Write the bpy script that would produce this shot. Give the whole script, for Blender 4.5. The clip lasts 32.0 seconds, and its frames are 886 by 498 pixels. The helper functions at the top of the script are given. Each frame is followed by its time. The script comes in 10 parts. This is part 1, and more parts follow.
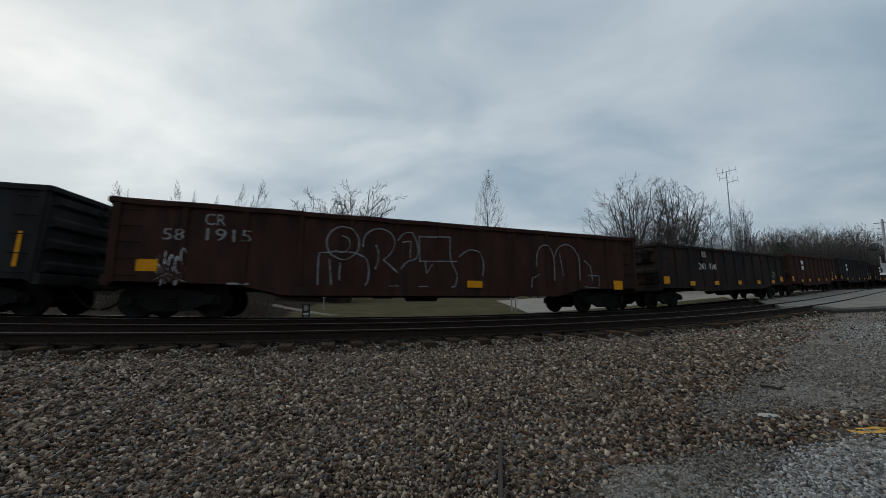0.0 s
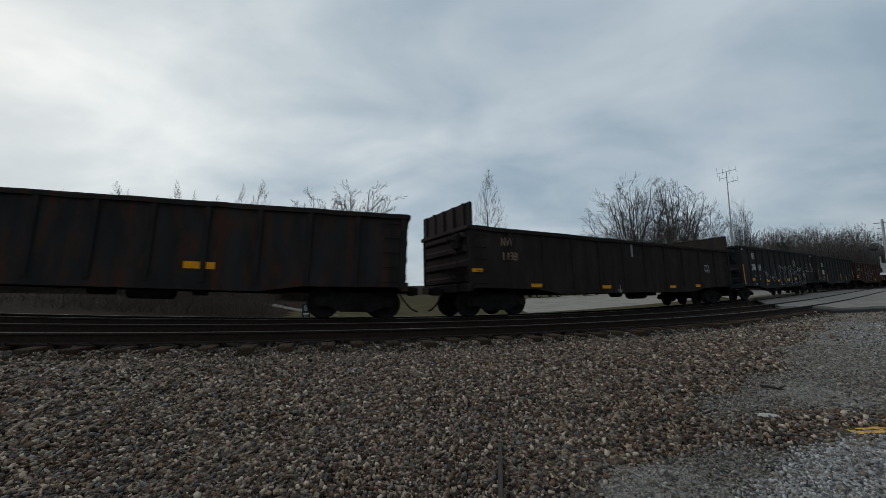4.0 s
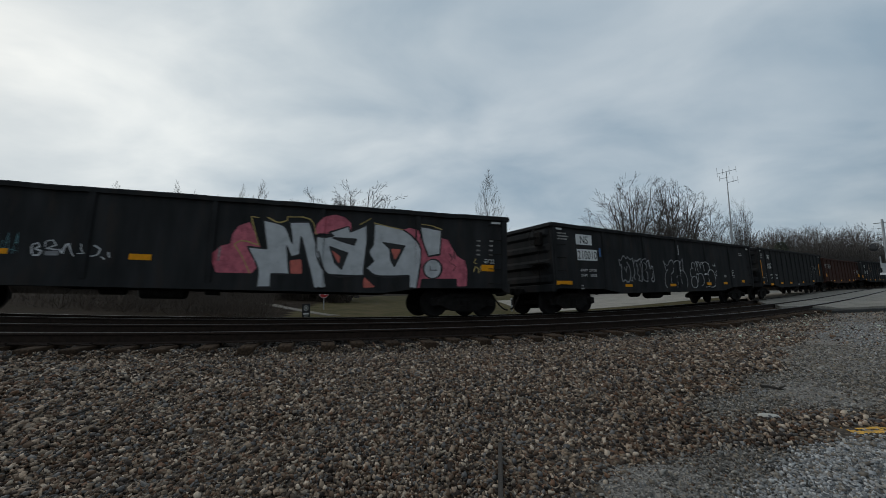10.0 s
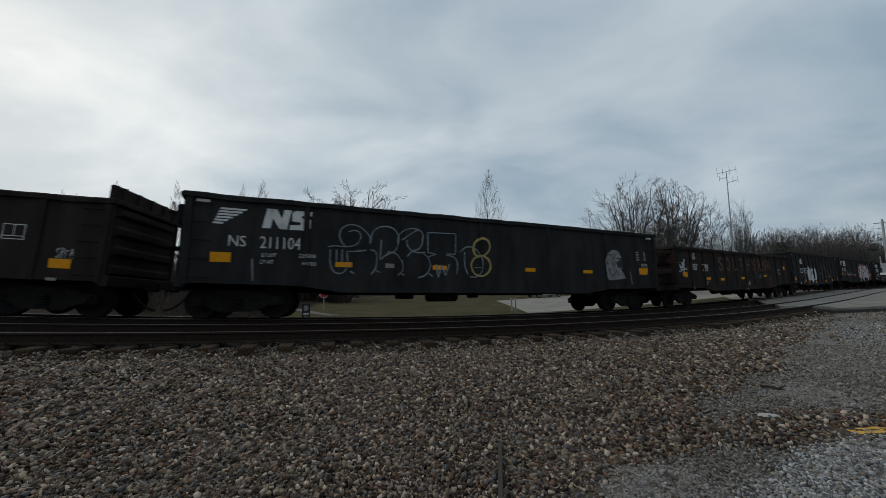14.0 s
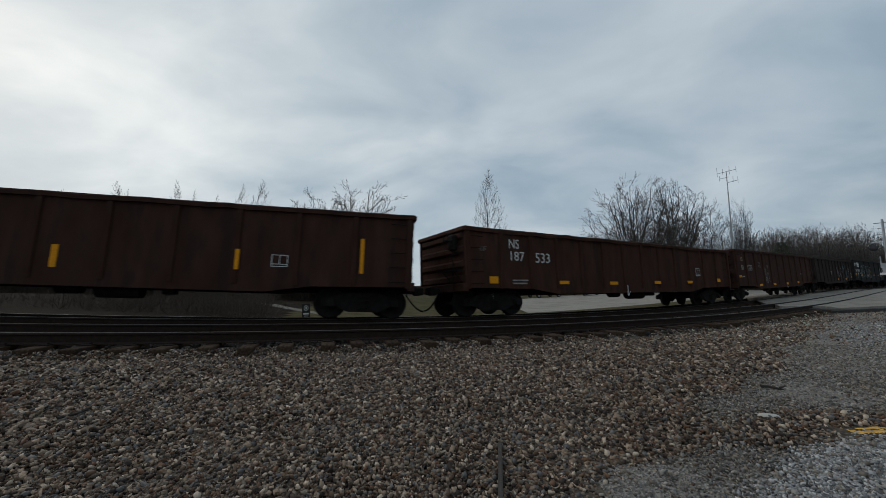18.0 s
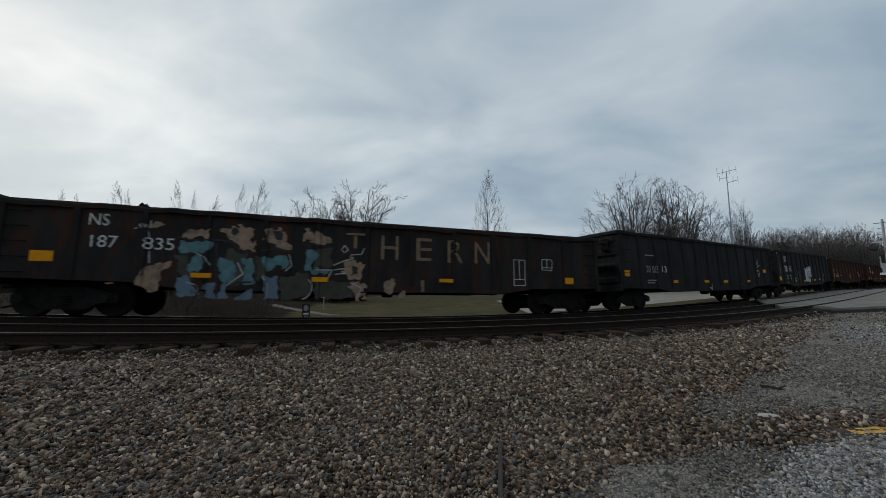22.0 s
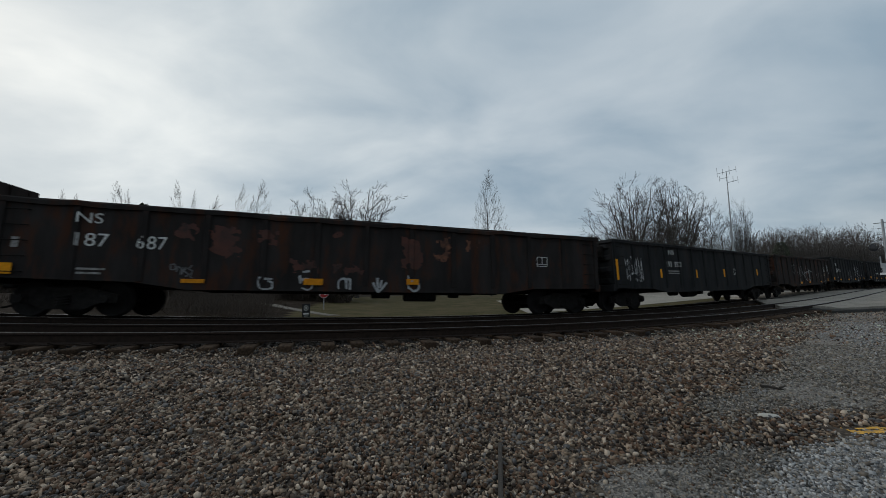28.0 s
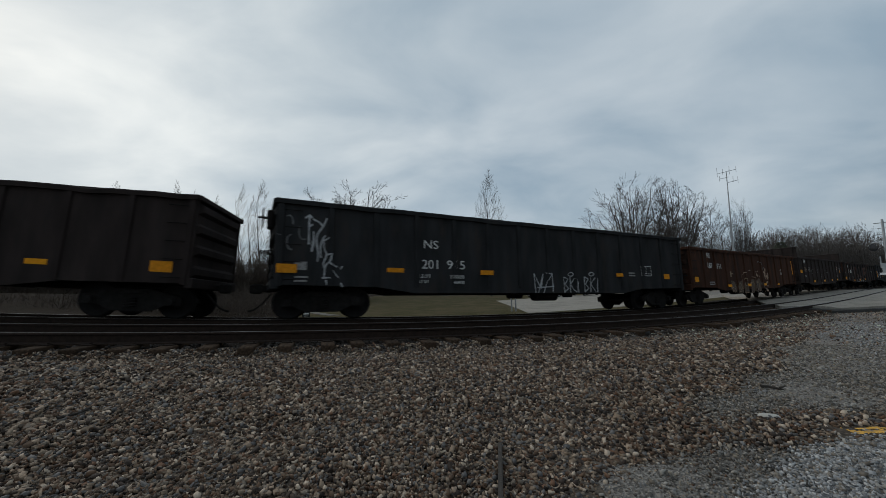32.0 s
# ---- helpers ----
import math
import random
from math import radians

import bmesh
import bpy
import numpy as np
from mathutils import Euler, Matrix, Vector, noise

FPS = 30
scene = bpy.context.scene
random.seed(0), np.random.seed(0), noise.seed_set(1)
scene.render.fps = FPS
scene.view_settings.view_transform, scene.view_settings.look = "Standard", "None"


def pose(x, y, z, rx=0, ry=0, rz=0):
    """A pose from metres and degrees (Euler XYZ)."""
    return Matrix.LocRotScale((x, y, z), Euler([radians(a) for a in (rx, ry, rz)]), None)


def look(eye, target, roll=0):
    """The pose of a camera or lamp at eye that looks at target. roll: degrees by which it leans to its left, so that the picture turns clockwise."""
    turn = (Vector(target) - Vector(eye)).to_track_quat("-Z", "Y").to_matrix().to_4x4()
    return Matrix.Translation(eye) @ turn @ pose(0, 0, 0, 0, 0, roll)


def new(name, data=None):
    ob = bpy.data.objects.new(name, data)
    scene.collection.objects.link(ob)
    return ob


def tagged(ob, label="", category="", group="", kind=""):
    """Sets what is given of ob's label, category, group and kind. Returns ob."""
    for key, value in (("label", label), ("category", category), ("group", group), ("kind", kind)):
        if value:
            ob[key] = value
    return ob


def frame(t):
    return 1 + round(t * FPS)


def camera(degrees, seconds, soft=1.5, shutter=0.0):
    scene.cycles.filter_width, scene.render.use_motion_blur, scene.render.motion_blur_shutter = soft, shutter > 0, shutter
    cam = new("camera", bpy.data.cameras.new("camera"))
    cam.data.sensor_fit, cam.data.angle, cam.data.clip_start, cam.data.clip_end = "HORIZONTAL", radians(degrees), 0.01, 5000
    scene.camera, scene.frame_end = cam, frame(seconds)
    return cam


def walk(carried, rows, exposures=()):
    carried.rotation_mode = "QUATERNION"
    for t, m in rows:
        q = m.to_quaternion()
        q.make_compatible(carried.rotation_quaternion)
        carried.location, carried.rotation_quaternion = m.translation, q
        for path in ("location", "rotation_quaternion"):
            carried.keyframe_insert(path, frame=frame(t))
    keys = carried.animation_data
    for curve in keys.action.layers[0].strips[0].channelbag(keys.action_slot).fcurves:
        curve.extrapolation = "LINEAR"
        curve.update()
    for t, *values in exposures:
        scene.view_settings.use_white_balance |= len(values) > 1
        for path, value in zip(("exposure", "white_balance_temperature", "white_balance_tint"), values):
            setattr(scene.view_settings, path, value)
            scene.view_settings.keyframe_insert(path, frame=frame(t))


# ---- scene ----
cam = camera(98.0, 32.0, soft=0.35, shutter=0.12)
EYE = (0.0, 0.0, 0.975)
CAM_POSE = Matrix.Translation(EYE) @ pose(0, 0, 0, 90 + 5.674, 0, 0) @ pose(0, 0, 0, 0, 0, -1.0)
walk(cam, [(0.0, CAM_POSE), (32.0, CAM_POSE)], exposures=[(0.0, 0.0), (32.0, 0.0)])

# ---- light ----
SUN_AZ, SUN_EL = radians(-62), radians(30)          # measured from +y towards +x
sun_dir = Vector((math.sin(SUN_AZ) * math.cos(SUN_EL), math.cos(SUN_AZ) * math.cos(SUN_EL), math.sin(SUN_EL)))
sun_data = bpy.data.lights.new("sun", "SUN")
sun_data.energy, sun_data.angle, sun_data.color = 0.6, radians(25), (1.0, 0.96, 0.9)
sun = new("sun", sun_data)
sun.matrix_world = look(sun_dir * 50, (0, 0, 0))


def sky_world():
    w = bpy.data.worlds.new("overcast_sky")
    w.use_nodes = True
    nt = w.node_tree
    nt.nodes.clear()
    N, L = nt.nodes.new, nt.links.new
    out, bg = N("ShaderNodeOutputWorld"), N("ShaderNodeBackground")
    sky = N("ShaderNodeTexSky")
    sky.sky_type, sky.sun_disc = "NISHITA", False
    sky.sun_elevation, sky.sun_rotation = SUN_EL, SUN_AZ
    sky.dust_density, sky.air_density = 2.0, 1.0
    tc = N("ShaderNodeTexCoord")
    # cloud sheet: project the direction on a flat layer overhead
    sep = N("ShaderNodeSeparateXYZ")
    L(tc.outputs["Generated"], sep.inputs[0])
    zz = N("ShaderNodeMath"); zz.operation = "ADD"; zz.inputs[1].default_value = 0.28
    absz = N("ShaderNodeMath"); absz.operation = "ABSOLUTE"
    L(sep.outputs["Z"], absz.inputs[0]); L(absz.outputs[0], zz.inputs[0])
    dx = N("ShaderNodeMath"); dx.operation = "DIVIDE"; L(sep.outputs["X"], dx.inputs[0]); L(zz.outputs[0], dx.inputs[1])
    dy = N("ShaderNodeMath"); dy.operation = "DIVIDE"; L(sep.outputs["Y"], dy.inputs[0]); L(zz.outputs[0], dy.inputs[1])
    cmb = N("ShaderNodeCombineXYZ"); L(dx.outputs[0], cmb.inputs[0]); L(dy.outputs[0], cmb.inputs[1])
    mp = N("ShaderNodeMapping"); mp.inputs["Scale"].default_value = (0.8, 1.05, 1); mp.inputs["Rotation"].default_value = (0, 0, 0.6)
    mp.inputs["Location"].default_value = (3.1, 1.7, 0)
    L(cmb.outputs[0], mp.inputs["Vector"])
    n1 = N("ShaderNodeTexNoise"); n1.inputs["Scale"].default_value = 1.9; n1.inputs["Detail"].default_value = 9; n1.inputs["Roughness"].default_value = 0.5
    n1.inputs["Distortion"].default_value = 0.35
    L(mp.outputs[0], n1.inputs["Vector"])
    ramp = N("ShaderNodeValToRGB")
    ramp.color_ramp.elements[0].position, ramp.color_ramp.elements[0].color = 0.34, (0.31, 0.405, 0.488, 1)
    ramp.color_ramp.elements[1].position, ramp.color_ramp.elements[1].color = 0.68, (0.525, 0.598, 0.652, 1)
    L(n1.outputs["Fac"], ramp.inputs[0])
    # thin cloud glows round the veiled sun
    dot = N("ShaderNodeVectorMath"); dot.operation = "DOT_PRODUCT"; dot.inputs[1].default_value = sun_dir
    L(tc.outputs["Generated"], dot.inputs[0])
    pw = N("ShaderNodeMapRange"); pw.interpolation_type = "SMOOTHSTEP"
    pw.inputs["From Min"].default_value, pw.inputs["From Max"].default_value = 0.35, 1.05
    pw.inputs["To Min"].default_value, pw.inputs["To Max"].default_value = 0.0, 1.0
    L(dot.outputs["Value"], pw.inputs["Value"])
    glow = N("ShaderNodeMix"); glow.data_type = "RGBA"; glow.blend_type = "ADD"; glow.inputs[0].default_value = 1
    gcol = N("ShaderNodeMix"); gcol.data_type = "RGBA"; gcol.inputs[6].default_value = (0, 0, 0, 1); gcol.inputs[7].default_value = (0.47, 0.42, 0.32, 1)
    gm = N("ShaderNodeMath"); gm.operation = "MULTIPLY"; L(pw.outputs[0], gm.inputs[0]); L(n1.outputs["Fac"], gm.inputs[1])
    # the glow thins out in the haze along the horizon
    hz = N("ShaderNodeMapRange"); hz.interpolation_type = "SMOOTHSTEP"
    hz.inputs["From Min"].default_value, hz.inputs["From Max"].default_value = 0.08, 0.36
    hz.inputs["To Min"].default_value, hz.inputs["To Max"].default_value = 0.55, 1.0
    L(absz.outputs[0], hz.inputs["Value"])
    gh = N("ShaderNodeMath"); gh.operation = "MULTIPLY"; L(gm.outputs[0], gh.inputs[0]); L(hz.outputs[0], gh.inputs[1])
    L(gh.outputs[0], gcol.inputs[0])
    L(ramp.outputs[0], glow.inputs[6]); L(gcol.outputs[2], glow.inputs[7])
    skm = N("ShaderNodeMix"); skm.data_type = "RGBA"; skm.blend_type = "MULTIPLY"; skm.inputs[0].default_value = 1
    skm.inputs[7].default_value = (0.1, 0.1, 0.1, 1)
    L(sky.outputs[0], skm.inputs[6])
    mix = N("ShaderNodeMix"); mix.data_type = "RGBA"; mix.inputs[0].default_value = 0.9
    L(skm.outputs[2], mix.inputs[6]); L(glow.outputs[2], mix.inputs[7])
    L(mix.outputs[2], bg.inputs[0])
    bg.inputs[1].default_value = 1.0
    dim = N("ShaderNodeMapRange"); dim.interpolation_type = "SMOOTHSTEP"
    dim.inputs["From Min"].default_value, dim.inputs["From Max"].default_value = -0.95, -0.05
    dim.inputs["To Min"].default_value, dim.inputs["To Max"].default_value = 0.3, 1.0
    L(dot.outputs["Value"], dim.inputs["Value"]); L(dim.outputs[0], bg.inputs[1])
    L(bg.outputs[0], out.inputs[0])
    scene.world = w


sky_world()

# ---- the line of the railway ----
STEP = 0.25
RUN = np.arange(-620.0, 760.0, STEP)
ZERO = int(np.argmin(abs(RUN)))
BEND = np.interp(RUN, [-60, -30, -12, -5, 0, 5, 12, 25, 40, 60, 80], [0, -0.00394, 0.00194, 0.02798, 0.02838, 0.01488, 0.00563, 0.002, -0.001, -0.003, 0])
HEAD = np.cumsum(BEND) * STEP
HEAD = HEAD - HEAD[ZERO] + 0.40635
TX = np.cumsum(np.cos(HEAD)) * STEP
TY = np.cumsum(np.sin(HEAD)) * STEP
TX, TY = TX - TX[ZERO], TY - TY[ZERO] + 12.99
_fade = np.clip((RUN + 32) / 8, 0, 1) * np.clip((66 - RUN) / 14, 0, 1)
SLOPE = (-0.02685 + 0.00208 * RUN - 0.00003 * RUN ** 2) * _fade
TZ = np.cumsum(SLOPE) * STEP
TZ = TZ - TZ[ZERO]
CANT = -0.03626
NEAR_GAP, NEAR_Z = 3.864, 0.0987      # second track: distance towards the road side, and height


def line_at(s):
    return (float(np.interp(s, RUN, TX)), float(np.interp(s, RUN, TY)), float(np.interp(s, RUN, TZ)), float(np.interp(s, RUN, HEAD)))


def beside(s, o, z=0.0):
    """A place o metres to the far side of the train's track."""
    x, y, h, a = line_at(s)
    return Vector((x - o * math.sin(a), y + o * math.cos(a), h + z))


def near_line(x, y):
    """For arrays of places: run and offset along the train's track."""
    sel = (RUN > -80) & (RUN < 130)
    rx, ry, rs, rh = TX[sel][::2], TY[sel][::2], RUN[sel][::2], HEAD[sel][::2]
    so = np.empty(x.shape), np.empty(x.shape)
    for i in range(0, x.size, 4000):
        a, b = x.flat[i:i + 4000], y.flat[i:i + 4000]
        j = np.argmin((a[:, None] - rx) ** 2 + (b[:, None] - ry) ** 2, axis=1)
        so[0].flat[i:i + 4000] = rs[j]
        so[1].flat[i:i + 4000] = -(a - rx[j]) * np.sin(rh[j]) + (b - ry[j]) * np.cos(rh[j])
    return so


def smooth(a, b, v):
    t = np.clip((v - a) / (b - a), 0, 1)
    return t * t * (3 - 2 * t)


def ground_z(x, y):
    x, y = np.asarray(x, float), np.asarray(y, float)
    s, o = near_line(x, y)
    line = np.interp(s, RUN, TZ)
    bed = np.interp(o, [-9, -6.6, -5.35, -5.05, -2.8, -2.2, -1.2, 1.4, 2.4, 4.5, 8], [-0.02, -0.15, -0.25, -0.16, -0.16, -0.24, -0.22, -0.22, -0.28, -0.5, -0.55])
    follow = smooth(-11.5, -6.5, o) * (1 - 0.8 * smooth(15, 60, o))
    z = bed + line * follow
    far = np.hypot(x, y)
    return z + 0.6 * smooth(60, 160, far) + 5.0 * smooth(250, 900, far)

# ---- materials ----
def material(name, base, rough=0.8, metal=0.0, vary=0.25, scale=6.0, bump=0.2, second=None, second_scale=1.2, second_amount=0.5, stretch=(1, 1, 1), island=0.0, obrandom=0.0, spec=0.5, fine=60.0):
    m = bpy.data.materials.new(name)
    m.use_nodes = True
    nt = m.node_tree
    N, L = nt.nodes.new, nt.links.new
    bsdf = nt.nodes["Principled BSDF"]
    bsdf.inputs["Roughness"].default_value = rough
    bsdf.inputs["Metallic"].default_value = metal
    bsdf.inputs["Specular IOR Level"].default_value = spec
    tc, mp = N("ShaderNodeTexCoord"), N("ShaderNodeMapping")
    mp.inputs["Scale"].default_value = stretch
    L(tc.outputs["Object"], mp.inputs["Vector"])
    n1 = N("ShaderNodeTexNoise"); n1.inputs["Scale"].default_value = scale; n1.inputs["Detail"].default_value = 6
    L(mp.outputs[0], n1.inputs["Vector"])
    n2 = N("ShaderNodeTexNoise"); n2.inputs["Scale"].default_value = fine; n2.inputs["Detail"].default_value = 3
    L(mp.outputs[0], n2.inputs["Vector"])
    dark, light = [c * (1 - vary) for c in base], [min(1, c * (1 + vary)) for c in base]
    r = N("ShaderNodeValToRGB")
    r.color_ramp.elements[0].position, r.color_ramp.elements[0].color = 0.3, (*dark, 1)
    r.color_ramp.elements[1].position, r.color_ramp.elements[1].color = 0.7, (*light, 1)
    L(n1.outputs["Fac"], r.inputs[0])
    col = r.outputs[0]
    if second:
        n3 = N("ShaderNodeTexNoise"); n3.inputs["Scale"].default_value = second_scale; n3.inputs["Detail"].default_value = 8
        n3.inputs["Roughness"].default_value = 0.65
        L(mp.outputs[0], n3.inputs["Vector"])
        r3 = N("ShaderNodeValToRGB")
        r3.color_ramp.elements[0].position = 0.62 - 0.3 * second_amount
        r3.color_ramp.elements[1].position = 0.80 - 0.22 * second_amount
        L(n3.outputs["Fac"], r3.inputs[0])
        mx = N("ShaderNodeMix"); mx.data_type = "RGBA"
        L(r3.outputs[0], mx.inputs[0]); L(col, mx.inputs[6]); mx.inputs[7].default_value = (*second, 1)
        col = mx.outputs[2]
    if island or obrandom:
        amount = island or obrandom
        if island:
            g = N("ShaderNodeNewGeometry"); rnd = g.outputs["Random Per Island"]
        else:
            g = N("ShaderNodeObjectInfo"); rnd = g.outputs["Random"]
        hs = N("ShaderNodeHueSaturation")
        mr = N("ShaderNodeMapRange"); mr.inputs["To Min"].default_value = 1 - amount; mr.inputs["To Max"].default_value = 1 + amount
        L(rnd, mr.inputs["Value"]); L(mr.outputs[0], hs.inputs["Value"])
        L(col, hs.inputs["Color"]); col = hs.outputs[0]
    L(col, bsdf.inputs["Base Color"])
    rr = N("ShaderNodeMapRange"); rr.inputs["To Min"].default_value = max(0.05, rough - 0.12); rr.inputs["To Max"].default_value = min(1, rough + 0.12)
    L(n1.outputs["Fac"], rr.inputs["Value"]); L(rr.outputs[0], bsdf.inputs["Roughness"])
    if bump:
        b = N("ShaderNodeBump"); b.inputs["Strength"].default_value = bump; b.inputs["Distance"].default_value = 0.01
        L(n2.outputs["Fac"], b.inputs["Height"]); L(b.outputs[0], bsdf.inputs["Normal"])
    return m


def stone_material(name, tones, vary=0.35):
    """Mixed broken stone: a tone for each stone, with grain."""
    m = bpy.data.materials.new(name)
    m.use_nodes = True
    nt = m.node_tree
    N, L = nt.nodes.new, nt.links.new
    bsdf = nt.nodes["Principled BSDF"]
    bsdf.inputs["Roughness"].default_value = 0.85
    bsdf.inputs["Specular IOR Level"].default_value = 0.35
    g, r = N("ShaderNodeNewGeometry"), N("ShaderNodeValToRGB")
    r.color_ramp.interpolation = "CONSTANT"
    el = r.color_ramp.elements
    for i, c in enumerate(tones):
        e = el[i] if i < 2 else el.new(i / len(tones))
        e.position, e.color = i / len(tones), (*c, 1)
    L(g.outputs["Random Per Island"], r.inputs[0])
    tc, n = N("ShaderNodeTexCoord"), N("ShaderNodeTexNoise")
    n.inputs["Scale"].default_value, n.inputs["Detail"].default_value = 45, 4
    L(tc.outputs["Object"], n.inputs["Vector"])
    mr = N("ShaderNodeMapRange"); mr.inputs["To Min"].default_value, mr.inputs["To Max"].default_value = 1 - vary, 1 + vary
    L(n.outputs["Fac"], mr.inputs["Value"])
    hs = N("ShaderNodeHueSaturation"); L(mr.outputs[0], hs.inputs["Value"]); L(r.outputs[0], hs.inputs["Color"])
    L(hs.outputs[0], bsdf.inputs["Base Color"])
    b = N("ShaderNodeBump"); b.inputs["Strength"].default_value = 0.5; b.inputs["Distance"].default_value = 0.006
    L(n.outputs["Fac"], b.inputs["Height"]); L(b.outputs[0], bsdf.inputs["Normal"])
    return m


STONES = stone_material("ballast_stone", [(0.09636, 0.05957, 0.03684), (0.2139, 0.155, 0.106), (0.03009, 0.02009, 0.01456), (0.3109, 0.2315, 0.1665), (0.06627, 0.03672, 0.02074), (0.1669, 0.1346, 0.1045), (0.01909, 0.01326, 0.009752), (0.4518, 0.3631, 0.278), (0.111, 0.06528, 0.03883), (0.09486, 0.08956, 0.08693), (0.1369, 0.0714, 0.04071), (0.2409, 0.1765, 0.1236), (0.03828, 0.02509, 0.01765), (0.1879, 0.1408, 0.0995), (0.05258, 0.0357, 0.02515), (0.1359, 0.1255, 0.1181)], 0.45)
# the ballast tones made paler, for the shoulder stones farther off
PALE_STONES = stone_material("dusty_ballast_stone", [(0.155, 0.09953, 0.06475), (0.345, 0.2591, 0.1857), (0.04816, 0.03335, 0.02556), (0.499, 0.3856, 0.2934), (0.1066, 0.0614, 0.03656), (0.2684, 0.2244, 0.1834), (0.03081, 0.02213, 0.01719), (0.5814, 0.6059, 0.4883), (0.1783, 0.1091, 0.0683), (0.1531, 0.1489, 0.1513), (0.2171, 0.1255, 0.0785), (0.3895, 0.2968, 0.2189), (0.06143, 0.04192, 0.03129), (0.3014, 0.2305, 0.1742), (0.08471, 0.05947, 0.04424), (0.219, 0.2111, 0.2063)], 0.35)
# darker tones for the stones between and under the sleepers
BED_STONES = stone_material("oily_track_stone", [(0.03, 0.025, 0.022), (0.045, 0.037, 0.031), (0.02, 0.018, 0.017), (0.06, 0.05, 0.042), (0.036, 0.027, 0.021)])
CHIPS = stone_material("limestone_chip", [(0.2629, 0.2637, 0.2639), (0.3484, 0.3445, 0.3389), (0.1529, 0.1533, 0.1548), (0.4401, 0.4301, 0.4152), (0.2751, 0.259, 0.2366), (0.09168, 0.09148, 0.09215), (0.2018, 0.1746, 0.1445)])
GRIT = stone_material("mixed_grit", [(0.2182, 0.1987, 0.1735), (0.1455, 0.1193, 0.0931), (0.3091, 0.2871, 0.2539), (0.08182, 0.07333, 0.06432), (0.1818, 0.1767, 0.1693), (0.2454, 0.2076, 0.1608), (0.1182, 0.106, 0.09478)], 0.35)
STEEL = material("rail_steel_worn", (0.12, 0.115, 0.11), rough=0.45, metal=1.0, vary=0.1, bump=0.05)
RUSTY = material("rusty_iron", (0.024, 0.0155, 0.0115), spec=0.2, rough=0.9, vary=0.35, scale=14, bump=0.4)
TIMBER = material("weathered_timber", (0.066, 0.043, 0.028), spec=0.12, rough=0.95, vary=0.4, scale=10, bump=0.7, stretch=(6, 0.8, 6), obrandom=0.3, second=(0.014, 0.010, 0.008), second_scale=5)
GREASE = material("greasy_black_iron", (0.0155, 0.014, 0.013), spec=0.12, rough=0.9, vary=0.4, scale=9, bump=0.4, second=(0.015, 0.0115, 0.0095), second_scale=4, second_amount=0.4)
WHEEL = material("rolled_wheel_steel", (0.017, 0.0152, 0.0145), rough=0.85, metal=0.0, spec=0.15, vary=0.3, bump=0.2)
AMBER = material("amber_reflector", (0.74, 0.30, 0.012), rough=0.6, vary=0.12, scale=12, bump=0.1, spec=0.08)
AMBER_OLD = material("faded_orange_reflector", (0.62, 0.235, 0.015), rough=0.7, vary=0.2, scale=12, bump=0.1, spec=0.08)
WHITE_PAINT = material("worn_white_stencil", (0.62, 0.62, 0.60), rough=0.8, vary=0.2, scale=20, bump=0.15, second=(0.22, 0.21, 0.2), second_scale=16, second_amount=0.35)
FADED_PAINT = material("faded_white_stencil", (0.30, 0.29, 0.28), rough=0.85, vary=0.3, scale=20, bump=0.15, second=(0.1, 0.09, 0.08), second_scale=14, second_amount=0.55)
SPRAY_WHITE = material("white_spray_paint", (0.55, 0.55, 0.56), rough=0.75, vary=0.2, scale=8, bump=0.1, second=(0.25, 0.25, 0.26), second_scale=9, second_amount=0.3)
SPRAY_GREY = material("thin_grey_spray_paint", (0.23, 0.23, 0.24), rough=0.8, vary=0.3, scale=8, bump=0.1, second=(0.1, 0.1, 0.1), second_scale=7, second_amount=0.4)
SPRAY_PINK = material("pink_spray_paint", (0.52, 0.12, 0.16), rough=0.7, vary=0.2, bump=0.1, second=(0.3, 0.06, 0.09), second_scale=5)
SPRAY_TAN = material("tan_spray_paint", (0.30, 0.20, 0.135), rough=0.75, vary=0.25, bump=0.1, second=(0.09, 0.065, 0.045), second_scale=5, second_amount=0.45)
SPRAY_CORAL = material("coral_spray_paint", (0.5, 0.12, 0.09), rough=0.7, vary=0.2, bump=0.1)
SPRAY_CHALK = material("chalk_white_spray_paint", (0.36, 0.365, 0.37), rough=0.8, vary=0.25, scale=8, bump=0.1, second=(0.2, 0.2, 0.21), second_scale=9, second_amount=0.3)
SPRAY_BLUEGREY = material("blue_grey_spray_paint", (0.2, 0.235, 0.26), rough=0.8, vary=0.25, scale=8, bump=0.1)
SPRAY_RUST = material("rusted_tan_lettering", (0.15, 0.062, 0.035), rough=0.9, vary=0.4, bump=0.15, second=(0.03, 0.018, 0.015), second_scale=5, second_amount=0.6)
SPRAY_DULL = material("dull_grey_spray_paint", (0.13, 0.13, 0.132), rough=0.85, vary=0.3, scale=8, bump=0.1, second=(0.06, 0.06, 0.06), second_scale=7, second_amount=0.4)
SPRAY_UMBER = material("faded_umber_paint", (0.08138, 0.0525, 0.03325), rough=0.85, vary=0.35, bump=0.1, second=(0.03938, 0.025, 0.01781), second_scale=5, second_amount=0.5)
SPRAY_TEAL = material("teal_spray_paint", (0.085, 0.19, 0.205), rough=0.75, vary=0.25, bump=0.1, second=(0.06, 0.12, 0.15), second_scale=5)
SPRAY_RED = material("red_brown_spray_paint", (0.085, 0.027, 0.017), rough=0.8, vary=0.3, bump=0.1, second=(0.03, 0.018, 0.015), second_scale=3, second_amount=0.55)
